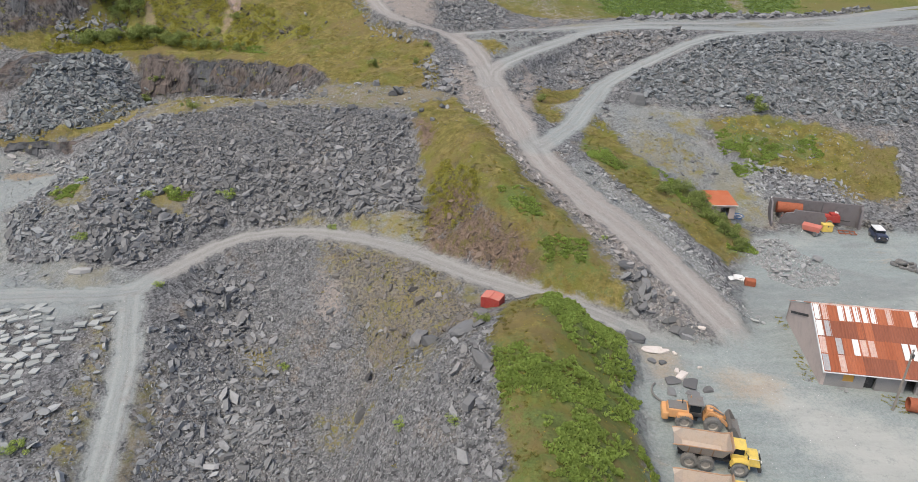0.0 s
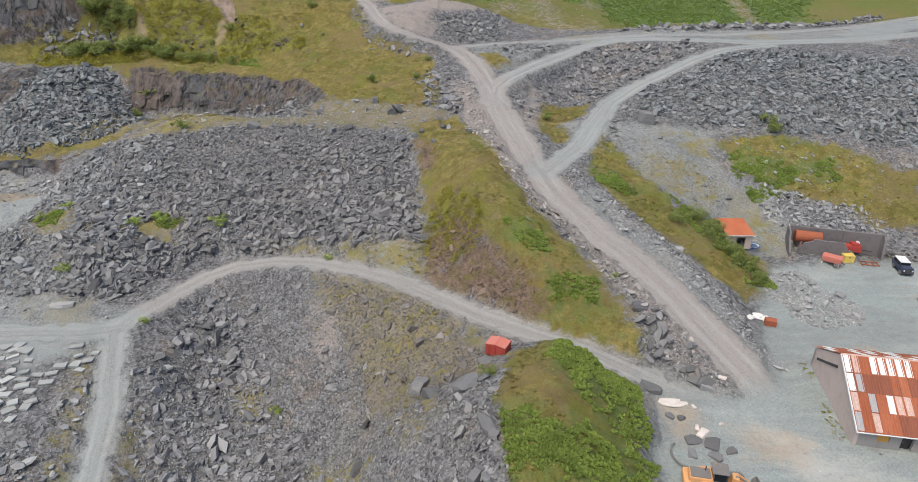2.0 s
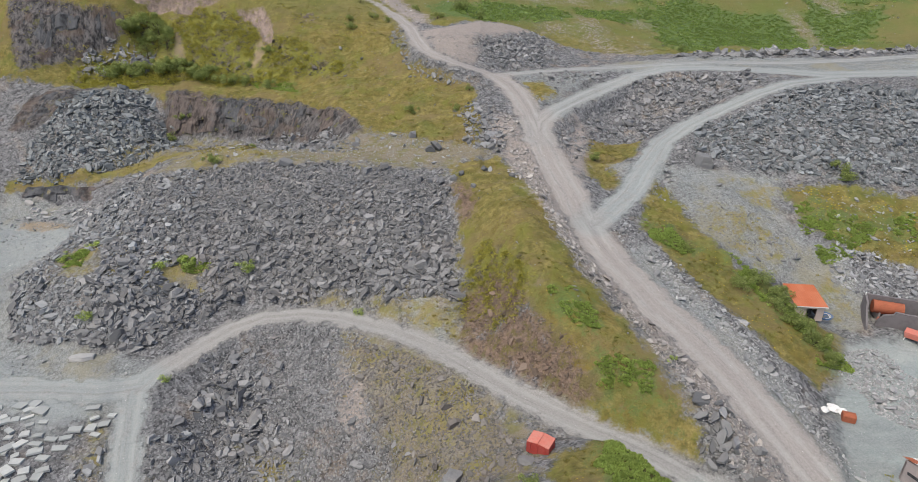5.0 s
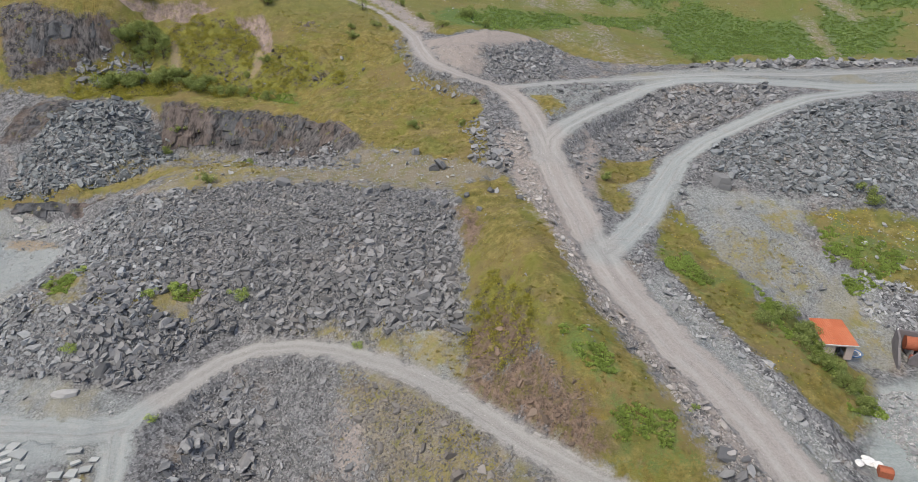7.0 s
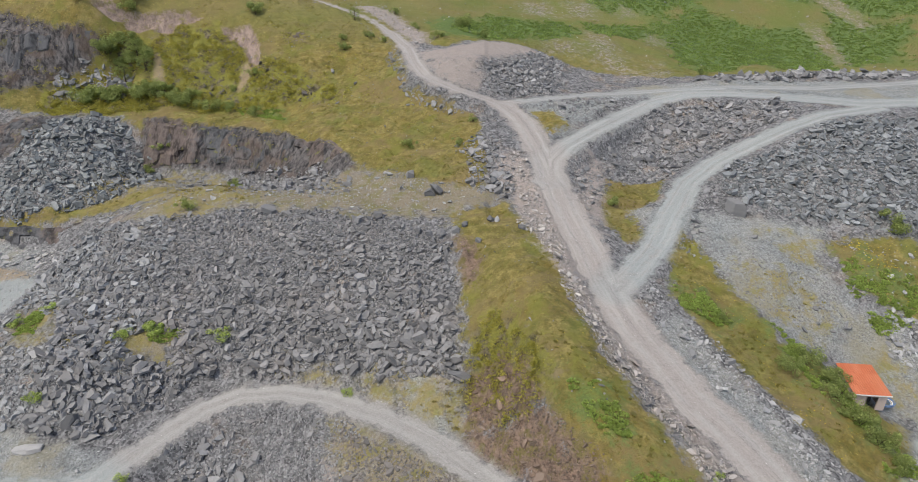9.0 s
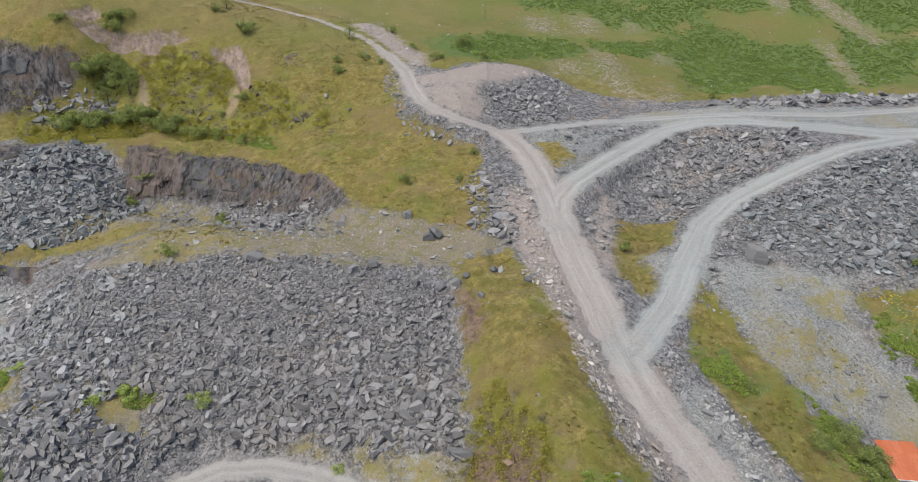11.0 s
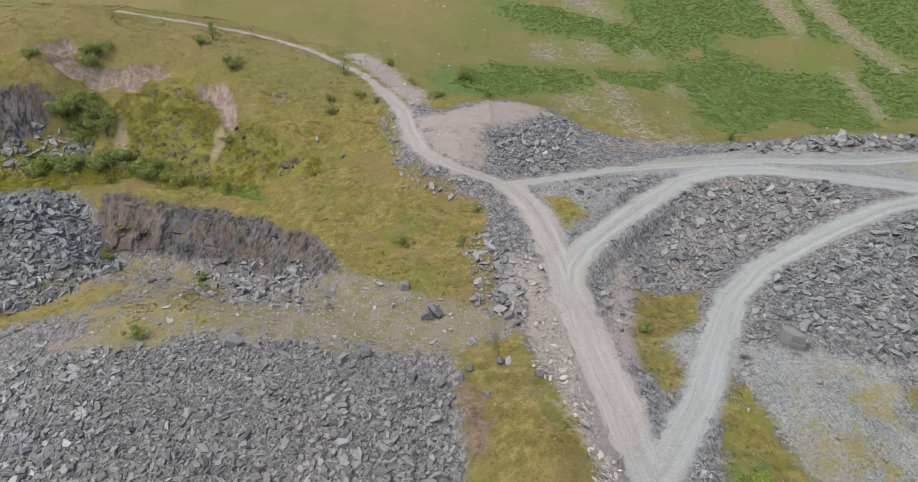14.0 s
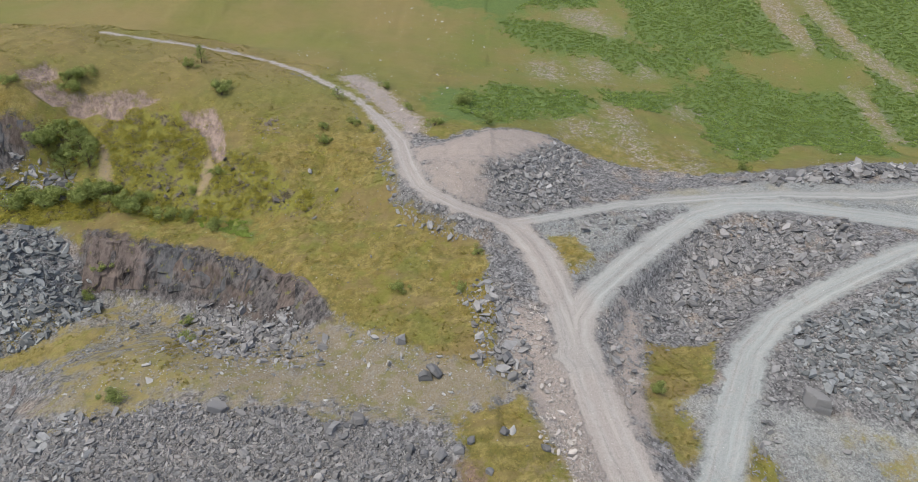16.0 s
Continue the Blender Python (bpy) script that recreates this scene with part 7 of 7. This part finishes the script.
pole()
t = base_at("steel_drum", 52.3, 54.4, 70, "rusty open steel pipe drum lying by the pole", "drum")
part("shell", lathe([(0.75, -0.9), (0.8, -0.9), (0.8, 0.9), (0.75, 0.9), (0.72, 0.9), (0.72, -0.9), (0.75, -0.9)], 24, turn=pose(0, 0, 0.8)), RUSTY, t)
part("flange", lathe([(0.7, -0.95), (0.95, -0.95), (0.95, -0.85), (0.7, -0.85), (0.7, -0.95)], 24, turn=pose(0, 0, 0.8)), WHITE, t, "pale flange ring")
t = base_at("grab_bucket", 46.2, 82.8, 70, "rusty excavator bucket with teeth on the gravel", "bucket")
part("shell", plate([(-0.6, 0.0), (0.5, 0.0), (0.7, 0.3), (0.6, 0.9), (-0.1, 1.1), (-0.6, 0.9)], 1.5, bevel=0.05), RUSTY, t)
for y in (-0.5, -0.17, 0.17, 0.5):
    part("tooth", box((0.35, 0.12, 0.1), (-0.72, y, 0.05), bevel=0.02), STEEL, t)
for n, (x, y, s) in enumerate(((45.4, 84.8, 0.75), (46.3, 84.3, 0.6), (43.9, 84.2, 0.5))):
    ob = new("rubble_sack")
    ob.matrix_world = pose(x, y, float(height(x, y)), 0, 0, n * 50)
    tagged(ob, "torn white builder's sack among the stones", "sack", "rubble sacks")
    bm = bmesh.new()
    bmesh.ops.create_icosphere(bm, subdivisions=3, radius=s)
    for v in bm.verts:
        v.co *= 1 + 0.55 * noise.noise(v.co * 2.2 + Vector((n * 7, 0, 0))) + 0.3 * noise.noise(v.co * 5 + Vector((0, n * 5, 0)))
        v.co.z *= 0.5
        v.co.z = max(v.co.z + 0.3 * s, 0)
    part("bag", bm, WHITE, ob)
for n in range(9):
    a = n * 0.7
    bm = lathe([(0.7 + 0.05 * n + 0.045 * math.cos(k * math.pi / 4), 0.045 * math.sin(k * math.pi / 4)) for k in range(9)], 24, turn=pose(0.1 * math.cos(a), 0.1 * math.sin(a), 0.15 + 0.07 * n, 90 + 6 * math.sin(n * 2.1), 7 * math.cos(n * 1.7), 0))
    if n == 0:
        coil = base_at("pipe_coil", 53.2, 104.6, 0, "tangled coils of blue plastic pipe beside the hut", "pipe")
    part("loop", bm, WHITE if n in (2, 5) else BLUE_PIPE, coil, "pale pipe loop" if n in (2, 5) else "")


# ---- single great stones ----
BOULDER = slate_material("boulder_slate", (0.095, 0.098, 0.103), (0.2, 0.203, 0.21), 0.1)


def boulder(x, y, size, yaw, label, material=None, seed=0, tip=(0, 0), sink=0.15):
    bm = bmesh.new()
    bmesh.ops.create_cube(bm, size=1)
    bmesh.ops.subdivide_edges(bm, edges=bm.edges[:], cuts=6, use_grid_fill=True)
    r = random.Random(seed)
    cuts = [(Vector((r.uniform(-1, 1), r.uniform(-1, 1), r.uniform(-0.4, 1))).normalized(), r.uniform(0.38, 0.5)) for _ in range(7)]
    for v in bm.verts:
        for n, d in cuts:
            over = v.co.dot(n) - d
            if over > 0:
                v.co -= n * over
        v.co += noise.noise_vector(v.co * 3 + Vector((seed, 0, 0))) * 0.045 + noise.noise_vector(v.co * 9 + Vector((0, seed, 0))) * 0.02
        v.co = Vector((v.co.x * size[0], v.co.y * size[1], (v.co.z + 0.5 - sink) * size[2]))
    me = bpy.data.meshes.new("boulder")
    bm.to_mesh(me)
    bm.free()
    me.materials.append(material or BOULDER)
    ob = new("boulder", me)
    ob.matrix_world = pose(x, y, float(height(x, y)), *tip, yaw)
    return tagged(ob, label, "boulder", "boulders")


boulder(44.2, 141.6, (3.6, 2.7, 2.6), -25, "huge squared pale grey slate block at the heap's foot", slate_material("block_slate", (0.16, 0.163, 0.168), (0.28, 0.283, 0.29), 0.1), 2)
boulder(-9.0, 145.0, (1.3, 2.4, 2.2), 30, "tilted grey slate boulder on the dirt bench", None, 5, (18, -25))
boulder(-10.6, 144.2, (1.9, 1.6, 1.4), 10, "grey slate boulder on the dirt bench", None, 6)
boulder(-15, 152, (1.6, 1.2, 1.3), 10, "grey stone in rough grass", None, 16)
for n, (x, y, s) in enumerate(((-5.4, 131.2, 1.3), (-7.7, 130.6, 1.4), (-9.8, 131.0, 1.2), (-11.6, 131.6, 1.3), (-3.9, 132.2, 1.0), (0.3, 133.5, 1.2), (5.5, 131.0, 1.1), (-1.5, 128, 0.9))):
    boulder(x, y, (s, s * 0.9, s * 0.8), n * 47, "rounded grey boulder at the top of the grass bank", None, 20 + n)
boulder(2.2, 65.4, (3.0, 1.9, 1.4), 15, "large flat-topped blue-grey boulder above the pit", None, 31, (6, 0))
boulder(5.0, 71.6, (2.3, 1.2, 0.8), -25, "long grey slab below the red container", None, 32)
boulder(-1.6, 68.0, (1.7, 1.9, 1.4), 40, "dark cracked boulder on the pit's rim", None, 33)
boulder(-3.6, 73.4, (2.4, 1.9, 1.9), 60, "dark rock crag standing out of the tan slope", DEEP, 36, (0, 8))
boulder(4.2, 56.0, (1.6, 2.8, 1.6), 12, "dark rock face below the ridge top", DEEP, 37, (0, -12), 0.3)
boulder(-11.5, 69.0, (1.4, 2.2, 1.7), -20, "tall dark rock in a gully of the pit", DEEP, 38, (0, 10), 0.3)
boulder(-62.0, 98.3, (3.6, 1.6, 0.8), 14, "long pale slate slab at the heap's toe", PALE, 34)
boulder(-4.0, 106.6, (3.2, 1.4, 1.2), -6, "squared slate block lying in the grass", None, 35)
for n, (x, y, s) in enumerate(((27.2, 60.6, 2.2), (29.0, 60.0, 2.5), (28.8, 58.2, 2.0), (30.6, 58.8, 1.4), (26.4, 58.6, 1.6), (25.8, 64.4, 1.4), (27.0, 64.0, 1.2))):
    boulder(x, y, (s * 0.82, s * 0.62, 0.3), n * 63, "flat sawn slate slab lying in the yard", None, 50 + n, sink=0.0)
for n, (x, y, s) in enumerate(((26.3, 66.4, 2.6), (27.6, 66.2, 1.6), (28.6, 61.6, 1.7), (28.2, 62.4, 0.9), (29.0, 65.6, 0.6), (33.6, 69.3, 1.0), (31.2, 62.8, 0.6))):
    boulder(x, y, (s, s * 0.55, 0.3), n * 31 - 12, "white quartz-stained slab at the yard's edge", painted("white_stone", (0.72, 0.66, 0.62), (0.5, 0.42, 0.36), 0, 0.8) if n == 0 else bpy.data.materials["white_stone"], 70 + n, sink=0.0)
boulder(24.6, 68.4, (2.6, 1.2, 0.9), -38, "dark grey kerb stone at the ridge foot", None, 90)
t = base_at("half_ring", 25.6, 58.3, 0, "dark half ring of rubber belting on the gravel", "belting")
bm = bmesh.new()
for k in range(14):
    a, b = math.radians(120 + k * 11), math.radians(131 + k * 11)
    rod((1.6 * math.cos(a), 1.9 * math.sin(a), 0.3), (1.6 * math.cos(b), 1.9 * math.sin(b), 0.3), 0.13, 6, bm=bm)
part("belt", bm, RUBBER, t)

# ---- plants ----
BRACKEN = leaf_material("bracken_leaf", (0.29, 0.37, 0.095), (0.57, 0.69, 0.21))
BUSH = leaf_material("bush_leaf", (0.2, 0.245, 0.075), (0.44, 0.51, 0.18), 0.9)
GORSE = leaf_material("gorse_leaf", (0.29, 0.275, 0.05), (0.56, 0.52, 0.12), 0.5)
FELL = leaf_material("fell_bracken", (0.25, 0.33, 0.09), (0.47, 0.58, 0.19), 0.15)
RUSH = leaf_material("rush_blade", (0.21, 0.2, 0.045), (0.44, 0.39, 0.12), 0.2)
STRAW = leaf_material("grass_blade", (0.3, 0.255, 0.075), (0.5, 0.425, 0.15))
FLOWER = Nodes("yellow_petal").done((0.7, 0.52, 0.03), 0.6)
BARK = painted("brown_bark", (0.1, 0.08, 0.06), (0.06, 0.05, 0.04), 0, 0.9, 3.0)


def frond_clump(fronds, r, droop=0.5, wide=0.26):
    """A rosette of bent leaves, about 1 m across."""
    V, F = [], []
    for k in range(fronds):
        a = 2 * np.pi * (k + r.uniform(-0.3, 0.3)) / fronds
        d, s = np.array((np.cos(a), np.sin(a), 0)), np.array((-np.sin(a), np.cos(a), 0))
        rise, out = r.uniform(0.22, 0.5), r.uniform(0.4, 0.6)
        mid = d * out * 0.55 + (0, 0, rise)
        tip = d * out + (0, 0, rise * droop)
        i = len(V)
        V += [d * 0.05, mid - s * wide * 0.5, mid + s * wide * 0.5, tip]
        F += [(i, i + 1, i + 3), (i, i + 3, i + 2)]
    return np.array(V), np.array(F).ravel(), np.full(len(F), 3)


def leaf_ball(leaves, r, fine=1.0):
    """Leaves in an uneven crown, about 1 m across, standing on z = 0."""
    V, F = [], []
    lobes = [(r.normal(0, 0.25, 3) * (1, 1, 0.55) + (0, 0, 0.38), r.uniform(0.13, 0.27)) for _ in range(11)]
    for k in range(leaves):
        c, rad = lobes[k % len(lobes)]
        d = r.normal(0, 1, 3)
        d /= np.linalg.norm(d)
        p = c + d * rad * r.uniform(0.7, 1.08)
        p[2] = max(p[2], 0.02)
        u = np.cross(d, r.normal(0, 1, 3))
        u /= np.linalg.norm(u)
        w = np.cross(d, u) + d * r.uniform(-0.6, 0.6)
        size = r.uniform(0.035, 0.075) * fine
        i = len(V)
        V += [p - u * size, p + w * size * 0.7, p + u * size, p - w * size * 0.7]
        F.append((i, i + 1, i + 2, i + 3))
    return np.array(V), np.array(F).ravel(), np.full(len(F), 4)


def sown(name, label, shapes, q, sizes, material, category="plants"):
    """Many small plants as one piece of stuff."""
    n = len(q)
    a = rng.uniform(0, 2 * np.pi, n)
    c, s, o, z = np.cos(a), np.sin(a), np.ones(n), np.zeros(n)
    rot = np.stack((np.stack((c, -s, z), -1), np.stack((s, c, z), -1), np.stack((z, z, o), -1)), 1)
    pos = np.c_[q, height(*q.T) - 0.03]
    V, L, C, start = [], [], [], 0
    kinds = np.arange(n) % len(shapes)
    for k, (v, l, cnt) in enumerate(shapes):
        m = kinds == k
        w = np.einsum("nij,vj->nvi", rot[m], v) * sizes[m][:, None, None] + pos[m][:, None]
        V.append(w.reshape(-1, 3))
        L.append((l[None] + (start + np.arange(int(m.sum())) * len(v))[:, None]).ravel())
        C.append(np.tile(cnt, int(m.sum())))
        start += int(m.sum()) * len(v)
    return tagged(new(name, mesh_from(name, np.concatenate(V), np.concatenate(L), np.concatenate(C), material)), label, category, kind="stuff")


_r = np.random.RandomState(21)
FERNS = [frond_clump(11, _r, 0.6, 0.14) for _ in range(6)]
TUFTS = [frond_clump(6, _r, 0.75, 0.1) for _ in range(6)]
DOMES = [leaf_ball(58, _r, 1.25) for _ in range(4)]
FAR_FERNS = [frond_clump(7, _r, 0.6, 0.2) for _ in range(6)]


def thinned(q, size, low, high, seed):
    """Keeps points where a slow noise is high, so that plants stand in drifts."""
    return q[rng.uniform(0, 1, len(q)) < ramp(rough(q, size, 4, 0.6, seed), low, high)]


near_green = ZONES["green"]
q = scatter(near_green, 8.0)
q = thinned(q, 4.5, -0.3, 0.05, 2.2)
sown("bracken", "dense bright green bracken on the ridge and banks", FERNS, q, rng.uniform(0.45, 1.0, len(q)), BRACKEN)
q = scatter([((-10, 225), (20, 220), (50, 212), (64, 218), (90, 228), (150, 234), (240, 300), (200, 390), (40, 380), (0, 300))], 1.2)
q = q[moorland(q) > rng.uniform(0.3, 1.0, len(q))]
sown("bracken", "sheets of green bracken on the far hillside", FAR_FERNS, q, rng.uniform(0.5, 1.3, len(q)), FELL)
grassy = scatter([r for i, r in enumerate(ZONES["grass"]) if i != 1], 0.8)
grassy = thinned(grassy, 6, -0.6, 0.3, 1.5)
sown("grass", "rough yellow-green grass tussocks", TUFTS, grassy, rng.uniform(0.18, 0.42, len(grassy)), STRAW)
q = thinned(scatter([r for i, r in enumerate(ZONES["grass"]) if i != 1], 1.3), 5, -0.1, 0.45, 6.6)
sown("grass", "clumps of dark olive rush and moss in the rough grass", TUFTS, q, rng.uniform(0.25, 0.6, len(q)), RUSH)
q = thinned(scatter([((-20, 240), (0, 220), (45, 208), (80, 216), (140, 232), (150, 290), (60, 300), (-10, 280))], 0.5), 9, -0.1, 0.5, 4.2)
sown("grass", "tussocks on the hillside pasture", TUFTS, q, rng.uniform(0.25, 0.55, len(q)), RUSH)
q = scatter([((-66, 141), (-56, 153), (-50, 163), (-40, 158), (-14, 154), (1, 146), (-8, 138), (-22, 139), (-46, 142)), ((-22, 103), (-10, 97), (2, 88), (6, 78), (2, 50), (-7, 50), (-8, 76), (-20, 92)), GREAT_GAP, *ZONES["moss"], ((-84, 128), (-70, 121), (-60, 112), (-66, 104), (-78, 112))], 0.5)
q = thinned(q, 8, 0.0, 0.4, 5.5)
sown("grass", "thin grass tufts on dirt and rubble", TUFTS, q, rng.uniform(0.35, 0.8, len(q)), STRAW)
q = scatter([((-84, 182), (-77, 183), (-64, 180), (-48, 174), (-36, 166), (-50, 176), (-72, 184)), ((-60, 218), (-30, 205), (-12, 182), (-8, 172), (-40, 190))], 0.35)
q = thinned(q, 9, -0.15, 0.35, 3.1)
sown("scrub", "low olive scrub on banks and rock ledges", DOMES, q, rng.uniform(0.45, 1.2, len(q)), GORSE)
q = scatter(ZONES["scrub"], 2.4)
q = thinned(q, 7, -0.45, 0.1, 7.1)
q = q[(part_of_zone("path", q) < -0.5) & (part_of_zone("scar", q) < 0.5)]
sown("scrub", "thick yellow-green scrub on the steep quarry slope", DOMES, q, rng.uniform(0.5, 1.7, len(q)), GORSE)
q = scatter([((57, 133), (68, 133), (85, 123), (78, 110), (62, 119)), ((30, 128), (37, 124), (46, 108), (50, 95), (40, 92), (28, 116)), ((6, 106), (13, 103), (14, 92), (8, 94)), ((9, 70), (20, 70), (20, 30), (8, 30)), ((13, 86), (17, 85), (22, 82), (20, 78), (15, 81))], 0.3)
sown("ragwort", "yellow ragwort flowers in the grass", [frond_clump(5, _r, 1.2, 0.5)], q, rng.uniform(0.1, 0.2, len(q)), FLOWER)


q = scatter([((42.7, 59.7), (43.8, 59.5), (46.8, 73.4), (45.7, 73.7)), ((49.5, 55), (53.5, 54), (54, 56.4), (50, 57.2))], 5.0)
sown("weeds", "ragged green weeds along the shed's foot and the pole", TUFTS, q, rng.uniform(0.2, 0.5, len(q)), GORSE)


q = thinned(scatter([((58.8, 134.7), (74, 128.9), (82.9, 123.9), (84.1, 119.6), (79.9, 108.9), (74.5, 110.6), (73.4, 115.3), (61.3, 117.4), (59.2, 123.2))], 2.5), 5, -0.1, 0.4, 9.4)
sown("ragwort", "drifts of yellow ragwort above the ruined bay", [frond_clump(5, _r, 1.2, 0.5)], q, rng.uniform(0.12, 0.28, len(q)), FLOWER)


def bush(x, y, r, label, material, tall=1.0):
    t = new("shrub")
    t.location = (x, y, float(height(x, y)) - 0.05)
    tagged(t, label, "shrub", "shrubs")
    for k in range(4):
        a = k * 1.7 + x
        part("stem", rod((0, 0, 0), (math.cos(a) * r * 0.35, math.sin(a) * r * 0.35, r * 0.7 * tall), 0.06, 6, 0.02), BARK, t)
    v, l, c = leaf_ball(int(min(2600, 700 + 700 * r)), np.random.RandomState(int(abs(x * 31 + y * 17)) % 9999), 0.52)
    leaves = new("foliage", mesh_from("foliage", v * (2.2 * r, 2.2 * r, 1.9 * r * tall), l, c, material))
    leaves.parent = t
    return t


LEFT_SHRUBS = ((-64, 221, 2.3), (-74, 228, 1.5), (-37, 206, 1.5), (-38, 211, 1.2), (-32, 214, 1.2), (-16, 164, 1.3), (-6, 163, 1.1), (-3, 171, 0.9), (-27, 211, 1.0), (-99, 206, 2.7), (-87, 197, 3.2), (-83, 198, 2.4), (-101, 195, 3.2), (-97, 197, 2.6), (-76, 195, 2.6), (-68, 192, 2.0), (-64, 192, 1.6), (-54, 140, 1.4), (-53, 161, 1.2), (-97, 217, 2.0), (-57, 188, 1.6), (-100.1, 205.5, 2.8), (-94.6, 209, 3.0), (-90.7, 206.4, 3.0), (-96.8, 205.6, 2.4), (-88.2, 198.2, 2.4), (-84.9, 198.9, 1.9), (-93, 197.4, 2.4), (-95.8, 195.8, 2.3), (-79.7, 195.9, 2.2), (-75.2, 197, 1.8), (-64.1, 198.1, 1.1), (-59.4, 200, 1.5), (-96, 220, 2.2), (-98.5, 218.5, 1.5), (-107, 211, 1.6), (-57, 170, 1.2), (-79, 182, 1.6), (-81, 179, 1.4))
RIGHT_SHRUBS = ((23, 144, 1.3), (-6, 232, 2.4), (-27, 235, 1.3), (-1, 218, 1.6), (-13, 214, 1.5), (57, 210, 1.5), (40, 106, 1.4), (34, 114, 0.9), (46, 98, 1.7), (49, 93, 1.3), (46, 105, 1.7), (44, 109, 1.6), (45, 102, 1.7), (47.5, 96, 1.6), (4.6, 66.5, 1.1), (68, 135, 1.9), (-20, 224, 1.2))
LOW_SHRUBS = ((-47, 94, 0.8), (-52, 117, 1.6), (-41, 117, 1.3), (-56, 115, 1.2), (-64, 105, 1.1), (-25, 82, 0.8), (-5, 55, 0.7), (1, 50, 0.7), (-55, 64, 1.2), (24, 86, 0.6), (-70, 121, 1.0), (-75, 119, 1.1), (-20, 107, 0.8))
for x, y, r in LEFT_SHRUBS + RIGHT_SHRUBS:
    bush(x, y, r, "rounded dark green shrub in rough grass", BUSH)
for x, y, r in LOW_SHRUBS:
    bush(x, y, r, "small bright green bush among slate rubble", BRACKEN, 0.8)


def tree(x, y, tall, label, conifer=False):
    """A tapered trunk with limbs and a crown of leaf clumps."""
    t = new("tree")
    t.location = (x, y, float(height(x, y)) - 0.1)
    tagged(t, label, "tree", "trees")
    r = np.random.RandomState(int(abs(x * 7 + y)))
    part("trunk", rod((0, 0, 0), (0.1, 0, tall * 0.85), tall * 0.035, 8, 0.03), BARK, t)
    crown = []
    for k in range(16):
        f = 0.25 + 0.72 * k / 15
        a = k * 2.4
        reach = tall * (0.34 * (1.05 - f) if conifer else 0.36 * math.sin(math.pi * min(1, f * 0.95)) + 0.05)
        tip = (math.cos(a) * reach, math.sin(a) * reach, tall * (f + 0.02))
        part("limb", rod((0, 0, tall * f * 0.85), tip, 0.04, 5, 0.015), BARK, t)
        v, l, c = leaf_ball(240, r, 0.7)
        size = tall * (0.34 if conifer else 0.36)
        crown.append((v * size + np.array(tip) - (0, 0, size * 0.4), l, c))
    V, L, C, n = [], [], [], 0
    for v, l, c in crown:
        V.append(v), L.append(l + n), C.append(c)
        n += len(v)
    leaves = new("crown", mesh_from("crown", np.concatenate(V), np.concatenate(L), np.concatenate(C), BUSH))
    leaves.parent = t


tree(-92, 206, 6.5, "broad leafy tree growing under the upper cliff")
tree(-95, 203, 5.0, "leafy young tree under the upper cliff")
tree(-89, 203, 4.2, "low spreading tree on the quarry bench")
tree(-73, 234, 4.2, "small dark conifer on the grass top", True)
tree(-37, 224, 3.2, "small pale tree beside the hill track")
